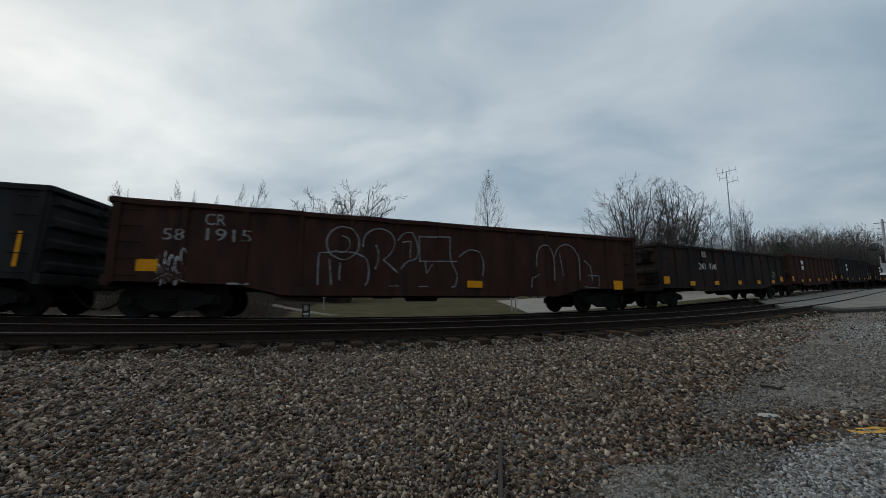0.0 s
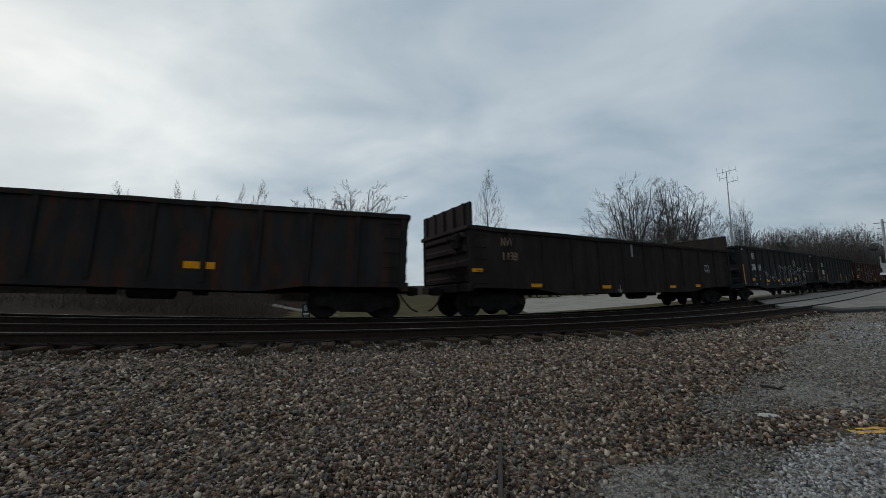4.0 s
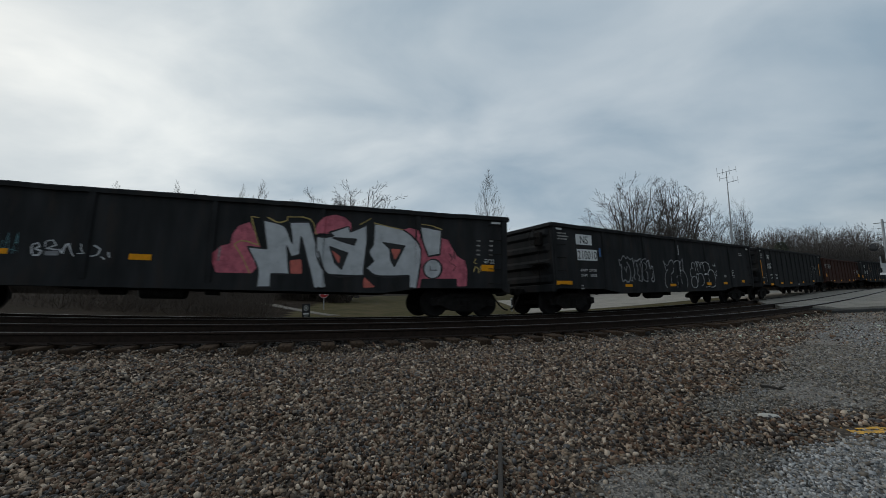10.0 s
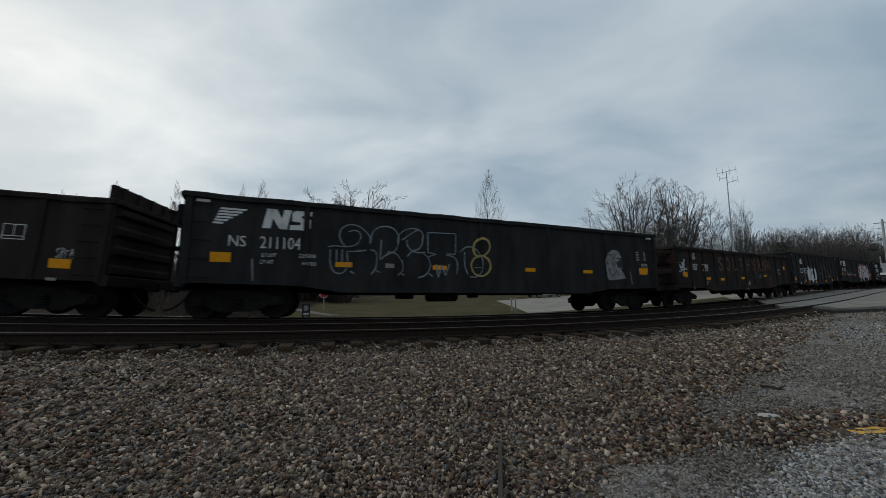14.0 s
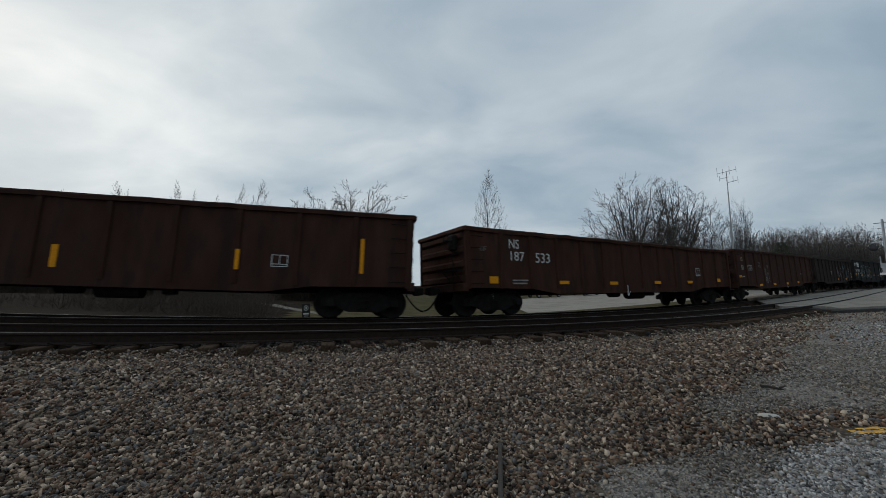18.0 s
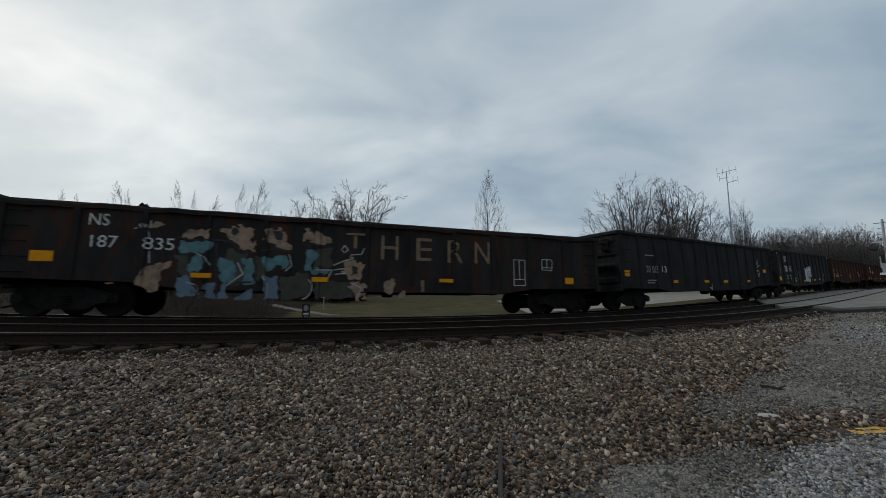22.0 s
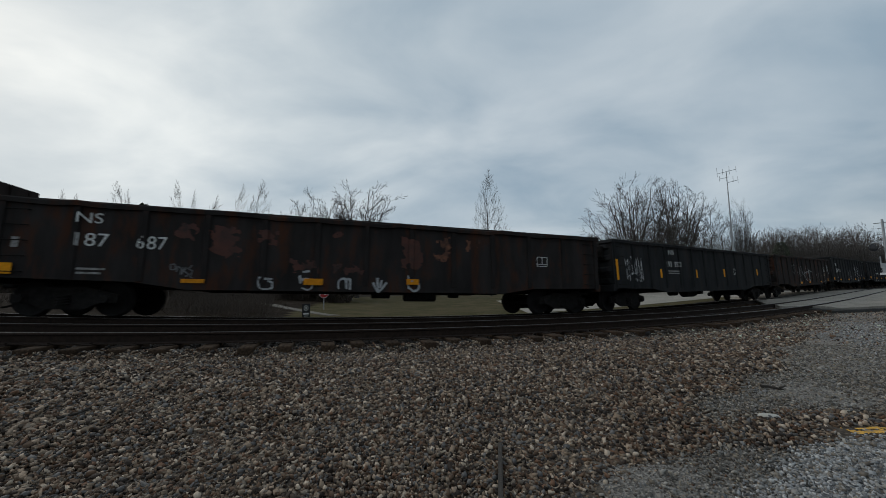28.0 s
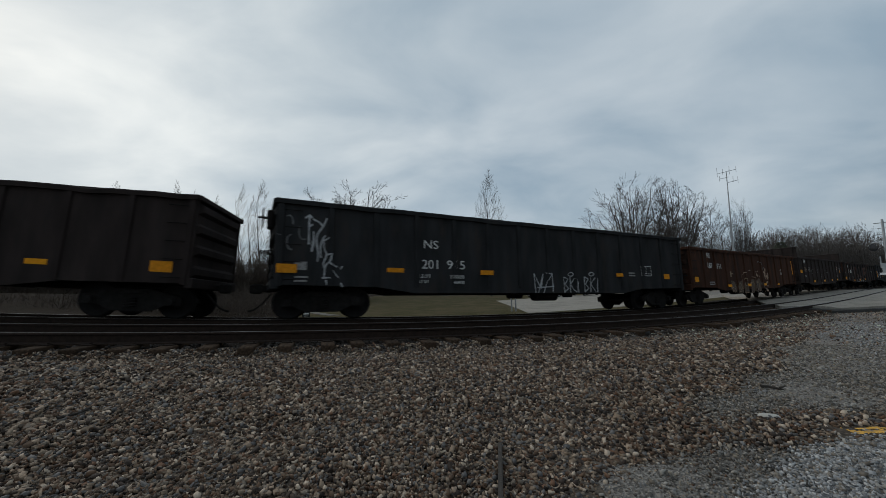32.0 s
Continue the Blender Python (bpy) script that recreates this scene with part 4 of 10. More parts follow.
def gondola(paint="black", top=3.15, posts=13, bent=0.0, label="", dip=0.17, bulkheads=(), seed=0, rise=0.74, twin=False):
    rng = random.Random(seed)
    car = new("gondola_car")
    tagged(car, label or "black steel gondola goods wagon rolling on rails", "goods wagon", group="wagons of the freight train")
    car["posts"] = posts
    mat = PAINTS[paint]
    sm = shared(("side", paint, top, dip), lambda: side_mesh(mat, top, dip))
    attach("side_sheet", sm, car, Matrix.Translation((0, -WIDE, 0)))
    attach("side_sheet", sm, car, Matrix.Translation((0, WIDE, 0)) @ Matrix.Rotation(math.pi, 4, "Z"))
    cm = shared(("chord", paint, top, bent, seed % 4), lambda: chord_mesh(mat, top, bent + 0.01 * (seed % 4)))
    attach("top_chord", cm, car, Matrix.Translation((0, -WIDE, 0)))
    attach("top_chord", cm, car, Matrix.Translation((0, WIDE, 0)) @ Matrix.Rotation(math.pi, 4, "Z"))
    pm = shared(("post", paint, top), lambda: post_mesh(mat, top))
    for u in posts_at(posts):
        attach("side_post", pm, car, Matrix.Translation((u, -WIDE - 0.02, 0)))
        attach("side_post", pm, car, Matrix.Translation((u, WIDE + 0.02, 0)) @ Matrix.Rotation(math.pi, 4, "Z"))
    em = shared(("end", paint, top), lambda: end_mesh(mat, top - 0.04, 4))
    rim = shared(("rim", paint, top), lambda: mesh_of("end_rim", box(-0.03, 0.12, -WIDE - 0.05, WIDE + 0.05, top - 0.14, top - 0.005, bevel=0.02), mat))
    for sgn in (1, -1):
        turn = Matrix() if sgn > 0 else Matrix.Rotation(math.pi, 4, "Z")
        attach("end_wall", em, car, turn @ Matrix.Translation((HALF - 0.05, 0, 0)))
        attach("end_rim", rim, car, turn @ Matrix.Translation((HALF - 0.04, 0, 0)))
        attach("end_sill", shared(("endsill", paint), lambda: mesh_of("end_sill", box(-0.1, 0.1, -1.45, 1.45, 0.8, 1.06, bevel=0.02), mat)), car, turn @ Matrix.Translation((HALF - 0.02, 0, 0)))
        attach("coupler", shared("coupler", coupler_mesh), car, turn @ Matrix.Translation((HALF - 0.25, 0, 0)))
        attach("brake_hose", shared("hose", hose_mesh), car, turn @ Matrix.Translation((HALF - 0.1, 0, 0)))
        for i in range(5):
            attach("grab_iron", shared("grab", grab_iron_mesh), car, Matrix.Translation((sgn * (HALF - 0.42), -WIDE - 0.02, 1.05 + i * (top - 1.35) / 4)))
    for sgn in (-1, 1) if twin else (-1,):
        turn = Matrix() if sgn > 0 else Matrix.Diagonal((-1, 1, 1, 1))
        high = min(2.72, top - 0.42)
        attach("brake_wheel", shared("bwheel", brake_wheel_mesh), car, Matrix.Translation((sgn * (HALF + 0.3), -0.95, high)))
        attach("brake_housing", shared("bhouse", brake_housing_mesh), car, turn @ Matrix.Translation((HALF, -0.95, high)))
        attach("brake_step", shared("bstep", brake_step_mesh), car, turn @ Matrix.Translation((HALF, -0.95, high - 0.95)))
    attach("floor", shared(("floor", paint), lambda: mesh_of("floor", box(-HALF + 0.03, HALF - 0.03, -WIDE + 0.03, WIDE - 0.03, 1.0, 1.07), mat)), car)
    attach("centre_sill", shared("under", underframe_mesh), car)
    brake_gear(car, rng)
    for u in bulkheads:
        bm = bmesh.new()
        sg = 1 if u > 0 else -1
        add_box(bm, u - 0.06, u + 0.06, -WIDE - 0.06, WIDE + 0.06, top - 0.1, top + rise, bevel=0.02)
        for y in np.linspace(-1.2, 1.2, 5):
            add_box(bm, u + sg * 0.05, u + sg * 0.13, y - 0.06, y + 0.06, top - 0.1, top + rise - 0.02)
        bmesh.ops.recalc_face_normals(bm, faces=bm.faces)
        part("raised_bulkhead", bm, mat, car, "tall steel bulkhead above the wagon end")
    trucks = []
    for sgn in (-1, 1):
        tr = build_truck()
        tr.parent = car
        tr.matrix_basis = Matrix.Translation((sgn * PIVOT, 0, 0))
        trucks.append(tr)
    return car


CARS = {}


def scrawl(car, u, z, w, h, mat, posts, n):
    """Illegible spray tag: a run of loops, hooks and slashes that fills its box."""
    rng = random.Random(int(abs(u) * 1000) + int(z * 100) + n)
    lines = []
    for i in range(n):
        cx = u - w / 2 + w * (i + 0.5) / n
        a, b = w / n * rng.uniform(0.28, 0.48), h * rng.uniform(0.2, 0.42)
        cz = z + rng.uniform(-0.2, 0.2) * h
        k = rng.randrange(5)
        if k == 0:
            lines.append(arc(cx, cz, a, b, rng.uniform(0, 90), rng.uniform(250, 420)))
        elif k == 1:
            lines.append([(cx - a, z + h * 0.4), (cx + a * 0.2, z - h * 0.45), (cx + a, z + h * 0.35)])
        elif k == 2:
            lines.append([(cx - a * 0.6, z + h / 2), (cx - a * 0.4, z - h / 2)])
            lines.append(arc(cx - a * 0.3, cz + b * 0.3, a, b * 0.6, 100, -110))
        elif k == 3:
            lines.append(arc(cx, cz + b / 2, a * 0.8, b / 2, 20, 270) + arc(cx, cz - b / 2, a * 0.8, b / 2, 90, -160))
        else:
            lines.append([(cx - a, z - h * 0.45), (cx, z + h * 0.48), (cx + a * 0.8, z - h * 0.4)])
            lines.append([(cx - a * 0.6, z), (cx + a * 0.6, z + 0.04)])
    if n > 4:
        lines.append([(u - w / 2, z - h * 0.3), (u - w * 0.1, z - h * 0.12), (u + w / 2, z - h * 0.34)])
    strokes(car, lines, max(0.016, min(0.028, h * 0.035)), mat, posts, "illegible spray-painted tag", worn=0.3)


def loop(car, u, z, w, h, mat, posts):
    a = arc(u, z, w / 2, h / 2, 80, 430, 22)
    strokes(car, [a, arc(u, z + h * 0.1, w * 0.16, h * 0.16, 0, 200, 8)], max(0.022, min(0.045, h * 0.05)), mat, posts, "spray-painted looped figure", worn=0.15)


def arrow(car, u, z0, z1, mat, posts):
    d = min(0.16, abs(z0 - z1) * 0.4)
    strokes(car, [[(u, z0), (u, z1)], [(u - d, z1 + d), (u, z1), (u + d, z1 + d)]], 0.045, mat, posts, "painted arrow", name="arrow_mark")


def emblem(car, u, z, w, h):
    """Slanted stripes of the painted emblem."""
    bm = bmesh.new()
    for i in range(6):
        zz = z - h / 2 + h * i / 6
        sh = -w * 0.12 + w * 0.24 * i / 6
        l = w * (0.3 + 0.1 * i)
        vs = [bm.verts.new((x, FACE - 0.004, q)) for x, q in ((u - w / 2 + sh + w * 0.12, zz), (u - w / 2 + sh + w * 0.12 + l, zz), (u - w / 2 + sh + l + w * 0.16, zz + h * 0.11), (u - w / 2 + sh + w * 0.15, zz + h * 0.11))]
        bm.faces.new(vs)
    return part("emblem_stripes", bm, CLEAR_WHITE, car, "white slanted stripes of an emblem")


def emblem_letters(car, u, z, w, h):
    """Heavy slanted white shapes of the emblem."""
    bm = bmesh.new()
    for x, l in ((-0.42, 0.15), (-0.1, 0.14)):
        vs = [bm.verts.new((u + w * (x + a + 0.08 * b), FACE - 0.004, z + h * b)) for a, b in ((0, -0.5), (l, -0.5), (l, 0.5), (0, 0.5))]
        bm.faces.new(vs)
    bow_s = ((0.16, 0.5), (0.5, 0.5), (0.48, 0.27), (0.29, 0.25), (0.28, 0.13), (0.47, 0.1), (0.46, -0.36), (0.38, -0.5), (0.05, -0.5), (0.07, -0.26), (0.26, -0.24), (0.27, -0.1), (0.1, -0.06), (0.1, 0.36))
    bm.faces.new([bm.verts.new((u + w * a, FACE - 0.005, z + h * b)) for a, b in bow_s])
    for a, b in ((-0.26, -0.06),):
        vs = [bm.verts.new((u + w * x, FACE - 0.004, z + h * q)) for x, q in ((-0.38, 0.5), (-0.2, 0.5), (0.02, -0.5), (-0.14, -0.5))]
        bm.faces.new(vs)
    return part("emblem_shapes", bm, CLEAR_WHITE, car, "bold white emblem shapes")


SPRAY_PALE = material("pale_blue_spray_paint", (0.12, 0.17, 0.22), rough=0.75, vary=0.3, scale=5, bump=0.1, second=(0.05, 0.1, 0.13), second_scale=5, second_amount=0.4)
SPRAY_OLIVE = material("dark_olive_spray_paint", (0.045, 0.045, 0.03), rough=0.8, vary=0.3, scale=5, bump=0.1)
SPRAY_SILVER = material("silver_spray_paint", (0.46, 0.47, 0.48), rough=0.55, vary=0.12, scale=4, bump=0.1, second=(0.33, 0.34, 0.35), second_scale=3, second_amount=0.3)
SPRAY_YELLOW = material("dull_yellow_spray_paint", (0.4, 0.3, 0.1), rough=0.75, vary=0.2, bump=0.1)
SPRAY_BLUE = material("blue_spray_paint", (0.05, 0.13, 0.3), rough=0.75, vary=0.2, bump=0.1)
SPRAY_FADED_TAN = material("weathered_tan_paint", (0.24, 0.17, 0.10), rough=0.85, vary=0.3, bump=0.15, second=(0.05, 0.03, 0.02), second_scale=6, second_amount=0.55)


# ---- the wagons, front to back ----
c = CARS[0] = gondola("brown", 2.92, 12, 0.6, "oxide-brown gondola wagon with faded stencilled numbers and white outline graffiti", seed=20, dip=0.27)
P = posts_at(12)
sign(c, "CR", -6.2, 2.37, 0.31, 0.47, FADED_PAINT)
sign(c, "58", -7.07, 1.94, 0.3, 0.46, FADED_PAINT)
sign(c, "1915", -5.9, 1.97, 0.33, 1.03, FADED_PAINT)
patch(c, -7.55, 1.3, 0.43, 0.29, AMBER, P)
patch(c, 1.19, 0.97, 0.54, 0.22, AMBER, P)
patch(c, 7.35, 1.03, 0.44, 0.34, AMBER, P)
bars(c, -5.54, 0.86, 0.59, 1, FADED_PAINT)
scrawl(c, -7.07, 1.23, 0.63, 0.91, SPRAY_WHITE, P, 5)
strokes(c, [[(-3.63, 0.88), (-3.64, 1.47), (-3.62, 1.77), (-3.04, 1.84), (-2.35, 1.7), (-2.24, 1.49), (-2.25, 1.03), (-2.32, 0.88)]], .04, SPRAY_GREY, P, "painted outline", lift=0.009)
strokes(c, [[(-2.52, 2.11), (-2.54, 1.95), (-2.61, 1.8), (-2.73, 1.7), (-2.89, 1.62), (-3.03, 1.62), (-3.19, 1.68), (-3.32, 1.77), (-3.39, 1.9), (-3.43, 2.06), (-3.41, 2.22), (-3.34, 2.37), (-3.24, 2.47), (-3.08, 2.55), (-2.93, 2.56), (-2.76, 2.51), (-2.64, 2.42), (-2.55, 2.28), (-2.52, 2.11)]], .04, SPRAY_GREY, P, "painted outline", lift=0.009)
strokes(c, [[(-3.02, 2.3), (-2.84, 2.23), (-2.8, 1.98), (-3.0, 1.81), (-3.2, 1.87)]], .035, SPRAY_GREY, P, "painted outline", lift=0.009)
strokes(c, [[(-3.27, 0.88), (-3.34, 1.61)]], .035, SPRAY_GREY, P, "painted outline", lift=0.009)
strokes(c, [[(-3.06, 1.02), (-3.04, 1.52)]], .035, SPRAY_GREY, P, "painted outline", lift=0.009)
strokes(c, [[(-2.41, 2.0), (-2.35, 2.34), (-2.06, 2.56), (-1.66, 2.52), (-1.45, 2.23), (-1.56, 1.88), (-1.8, 1.64), (-1.56, 1.46), (-1.37, 1.26)]], .04, SPRAY_GREY, P, "painted outline", lift=0.009)
strokes(c, [[(-2.05, 1.36), (-1.95, 1.61), (-1.96, 1.89), (-2.03, 2.09)]], .04, SPRAY_GREY, P, "painted outline", lift=0.009)
strokes(c, [[(-1.39, 2.23), (-1.19, 2.47), (-0.92, 2.54), (-0.77, 2.27), (-0.77, 1.74), (-1.05, 1.63), (-1.27, 1.39)]], .035, SPRAY_GREY, P, "painted outline", lift=0.009)
strokes(c, [[(-1.22, 2.21), (-0.95, 2.26), (-0.97, 1.74)]], .035, SPRAY_GREY, P, "painted outline", lift=0.009)
strokes(c, [[(-0.69, 2.45), (-0.66, 1.65), (0.59, 1.69)]], .04, SPRAY_GREY, P, "painted outline", lift=0.009)
strokes(c, [[(-0.68, 2.41), (0.37, 2.46), (0.38, 1.7), (0.59, 1.26), (0.52, 0.88), (0.38, 0.88)]], .04, SPRAY_GREY, P, "painted outline", lift=0.009)
strokes(c, [[(-0.48, 1.65), (-0.44, 1.27), (-0.23, 1.59)]], .035, SPRAY_GREY, P, "painted outline", lift=0.009)
strokes(c, [[(0.66, 1.84), (1.06, 2.09), (1.42, 1.98), (1.55, 1.62), (1.5, 1.25)]], .04, SPRAY_GREY, P, "painted outline", lift=0.009)
strokes(c, [[(3.63, 1.63), (3.69, 2.12), (3.92, 2.39), (4.21, 2.33), (4.38, 1.95), (4.38, 1.15)]], .04, SPRAY_GREY, P, "painted outline", lift=0.009)
strokes(c, [[(4.38, 1.95), (4.62, 2.35), (5.02, 2.47), (5.38, 2.24), (5.47, 1.17)]], .04, SPRAY_GREY, P, "painted outline", lift=0.009)
strokes(c, [[(4.64, 2.13), (4.78, 1.32)]], .035, SPRAY_GREY, P, "painted outline", lift=0.009)
strokes(c, [[(3.39, 0.88), (3.44, 1.21), (3.77, 1.36)]], .035, SPRAY_GREY, P, "painted outline", lift=0.009)
strokes(c, [[(5.75, 1.92), (6.04, 1.7), (6.1, 1.18)]], .035, SPRAY_GREY, P, "painted outline", lift=0.009)
strokes(c, [[(5.71, 0.95), (6.41, 0.91), (6.43, 1.36), (5.86, 1.38)]], .035, SPRAY_GREY, P, "painted outline", lift=0.009)
strokes(c, [[(-1.61, 0.88), (-1.49, 0.88), (-1.35, 0.88)]], .03, SPRAY_GREY, P, "painted outline", lift=0.009)
strokes(c, [[(-0.69, 0.88), (-0.57, 0.88), (-0.39, 0.88)]], .03, SPRAY_GREY, P, "painted outline", lift=0.009)
c = CARS[1] = gondola("black", 3.14, 13, 0.1, "black gondola wagon with upright amber reflectors and stencilled numbers", seed=21)
P = posts_at(13)
sign(c, "RUSX", -6.27, 2.16, 0.34, 0.73, WHITE_PAINT)
sign(c, "2008", -6.22, 1.53, 0.37, 0.78, WHITE_PAINT)
sign(c, "LD LMT", -6.41, 1.25, 0.09, 0.31, FADED_PAINT)
sign(c, "220000", -6.04, 1.26, 0.1, 0.35, FADED_PAINT)
sign(c, "LT WT", -6.41, 1.06, 0.1, 0.28, FADED_PAINT)
sign(c, "67200", -5.99, 1.07, 0.1, 0.28, FADED_PAINT)
patch(c, -8.28, 1.55, 0.05, 1.03, AMBER, P)
patch(c, -4.8, 1.2, 0.11, 0.58, AMBER, P)
patch(c, -1.64, 1.33, 0.1, 0.57, AMBER, P)
patch(c, 0.67, 1.27, 0.11, 0.55, AMBER, P)
patch(c, 3.71, 1.23, 0.12, 0.55, AMBER, P)
patch(c, 7.89, 1.6, 0.09, 0.83, AMBER, P)
strokes(c, [[(-0.03, 2.93), (0.02, 0.72)]], .05, SPRAY_GREY, P, "painted stroke")
consist_box(c, 5.86, 1.54, 0.55, 0.37)
bars(c, -7.52, 1.19, 0.3, 2, FADED_PAINT)
bars(c, -7.05, 1.17, 0.24, 2, FADED_PAINT)
c = CARS[2] = gondola("black", 3.18, 13, 0.1, "black gondola wagon with white numbers and looping white graffiti", seed=22)
P = posts_at(13)
# bright sky through the gap at the rim's corners, painted as white patches
patch(c, -7.95, 2.98, 0.3, 0.07, CLEAR_WHITE, P, "corner_mark", "white patch painted for sky seen through the corner gap")
patch(c, 7.97, 2.98, 0.3, 0.07, CLEAR_WHITE, P, "corner_mark", "white patch painted for sky seen through the corner gap")
sign(c, "NS", -6.2, 2.44, 0.4, 0.43, WHITE_PAINT)
sign(c, "200", -6.3, 1.79, 0.39, 0.64, WHITE_PAINT)
sign(c, "919", -5.3, 1.76, 0.4, 0.62, WHITE_PAINT)
sign(c, "LMT", -6.14, 1.43, 0.1, 0.31, FADED_PAINT)
sign(c, "219000", -5.41, 1.42, 0.1, 0.36, FADED_PAINT)
sign(c, "67000", -5.38, 1.22, 0.11, 0.3, FADED_PAINT)
patch(c, -8.25, 1.6, 0.1, 1.01, AMBER, P)
patch(c, -6.53, 1.26, 0.47, 0.14, AMBER, P)
patch(c, -4.12, 1.14, 0.5, 0.12, AMBER, P)
patch(c, -1.89, 1.14, 0.49, 0.12, AMBER, P)
patch(c, 0.4, 1.17, 0.57, 0.15, AMBER, P)
patch(c, 2.57, 1.2, 0.46, 0.14, AMBER, P)
patch(c, -8.21, 1.05, 0.17, 0.1, FADED_PAINT, P)
patch(c, -6.1, 0.98, 0.19, 0.09, FADED_PAINT, P)
patch(c, -4.09, 0.93, 0.21, 0.1, FADED_PAINT, P)
bars(c, -4.13, 1.21, 0.56, 1, WHITE_PAINT)
bars(c, -6.88, 1.19, 0.21, 2, FADED_PAINT)
consist_box(c, 5.5, 1.48, 0.43, 0.34)
strokes(c, [[(-4.53, 1.8), (-4.47, 1.47)], [(-4.44, 1.78), (-4.36, 1.5)], [(-4.5, 1.63), (-4.38, 1.67)], [(-4.34, 1.73), (-4.29, 1.53), (-4.22, 1.55), (-4.21, 1.73)], [(-4.15, 1.48), (-4.16, 1.68), (-4.08, 1.71), (-4.04, 1.52)], [(-3.92, 1.83), (-3.9, 1.35)], [(-4.05, 1.63), (-3.76, 1.64)], [(-4.01, 1.56), (-3.82, 1.46), (-3.65, 1.55)]], 0.027, SPRAY_CHALK, P, "white spray-painted tag", lift=0.009)
strokes(c, [[(-3.46, 1.51), (-3.4, 1.33), (-3.32, 1.43), (-3.31, 1.58)], [(-3.32, 1.43), (-3.32, 1.19), (-3.39, 1.06)], [(-3.23, 1.3), (-3.14, 1.38), (-3.22, 1.44), (-3.23, 1.27), (-3.1, 1.27)], [(-3.03, 1.48), (-3.08, 1.42), (-3.0, 1.32), (-3.06, 1.24)], [(-2.84, 1.43), (-2.89, 1.37), (-2.79, 1.25), (-2.89, 1.14)], [(-2.66, 1.46), (-2.64, 1.09)], [(-2.75, 1.34), (-2.54, 1.35)], [(-2.69, 1.11), (-2.48, 1.15)]], 0.027, SPRAY_CHALK, P, "white spray-painted tag", lift=0.009)
strokes(c, [[(-2.28, 1.86), (-2.25, 1.51)], [(-2.2, 1.87), (-2.18, 1.48)], [(-2.02, 1.88), (-2.01, 1.52), (-2.07, 1.28), (-2.22, 1.25), (-2.34, 1.42), (-2.38, 1.59)], [(-2.13, 1.31), (-2.08, 1.43), (-2.04, 1.31), (-2.11, 1.25)]], 0.027, SPRAY_CHALK, P, "white spray-painted tag", lift=0.009)
strokes(c, [[(3.49, 1.72), (3.57, 2.09), (3.66, 1.76)], [(3.5, 1.88), (3.66, 1.92)], [(3.74, 1.96), (3.76, 1.75)], [(3.87, 2.05), (3.87, 1.77), (3.78, 1.84)], [(3.96, 1.95), (3.98, 1.78), (4.07, 1.8), (4.06, 1.99)], [(4.14, 1.78), (4.19, 2.0), (4.28, 1.79)], [(4.3, 2.11), (4.32, 1.62)], [(4.15, 1.98), (4.37, 2.01)], [(4.46, 1.71), (4.61, 1.79), (4.68, 1.67), (4.81, 1.8), (4.92, 1.68), (5.07, 1.79), (5.2, 1.67), (5.35, 1.73)]], 0.027, SPRAY_CHALK, P, "white spray-painted tag", lift=0.009)
strokes(c, [[(5.8, 2.26), (5.99, 2.05)], [(6.11, 2.35), (5.83, 1.97)], [(5.83, 2.11), (6.07, 2.16)], [(6.43, 2.29), (6.27, 2.32), (6.15, 2.13), (6.26, 1.99), (6.46, 2.03)], [(5.58, 1.86), (5.72, 1.74), (5.83, 1.86), (5.99, 1.74), (6.14, 1.85), (6.3, 1.75), (6.46, 1.87), (6.62, 1.76), (6.78, 1.86)]], 0.027, SPRAY_CHALK, P, "white spray-painted tag", lift=0.009)
strokes(c, [[(7.38, 2.19), (7.3, 2.3), (7.37, 2.4), (7.45, 2.31), (7.4, 2.11)], [(7.41, 2.34), (7.42, 2.1)], [(7.66, 2.16), (7.55, 2.27), (7.64, 2.39), (7.72, 2.28), (7.68, 2.13)], [(7.72, 2.36), (7.75, 1.83)], [(8.03, 2.07), (7.91, 2.1), (7.88, 1.95), (8.05, 1.91)], [(7.97, 2.18), (7.96, 1.84)], [(7.09, 1.84), (7.27, 1.73), (7.48, 1.85), (7.69, 1.73), (7.9, 1.83), (8.15, 1.75), (8.37, 1.83)]], 0.027, SPRAY_CHALK, P, "white spray-painted tag", lift=0.009)
strokes(c, [[(-0.9, 1.77), (-0.9, 1.97), (-0.95, 2.12), (-1.07, 2.15), (-1.2, 2.04), (-1.28, 1.79), (-1.26, 1.61), (-1.18, 1.49), (-1.07, 1.48), (-1.19, 1.45), (-1.22, 1.27), (-1.18, 1.04), (-1.06, 0.89), (-0.92, 0.87), (-0.83, 0.98), (-0.85, 1.23), (-0.94, 1.23)], [(-0.9, 1.97), (-0.81, 2.08), (-0.69, 2.01), (-0.62, 1.83), (-0.57, 1.52), (-0.58, 1.14), (-0.64, 0.91), (-0.74, 0.86), (-0.83, 0.98)], [(-0.97, 1.72), (-0.85, 1.79)]], 0.0315, SPRAY_CHALK, P, "white spray-painted outline figure", lift=0.009)
strokes(c, [[(0.28, 2.0), (0.17, 2.09), (0.02, 2.05), (-0.08, 1.85), (-0.1, 1.54), (-0.07, 1.2), (0.06, 1.02), (0.3, 0.93), (0.54, 1.0), (0.65, 1.22), (0.68, 1.54), (0.62, 1.86), (0.5, 2.04), (0.38, 2.07), (0.28, 1.97), (0.31, 1.64), (0.3, 1.4)], [(0.15, 1.39), (0.45, 1.39)]], 0.0315, SPRAY_CHALK, P, "white spray-painted outline figure", lift=0.009)
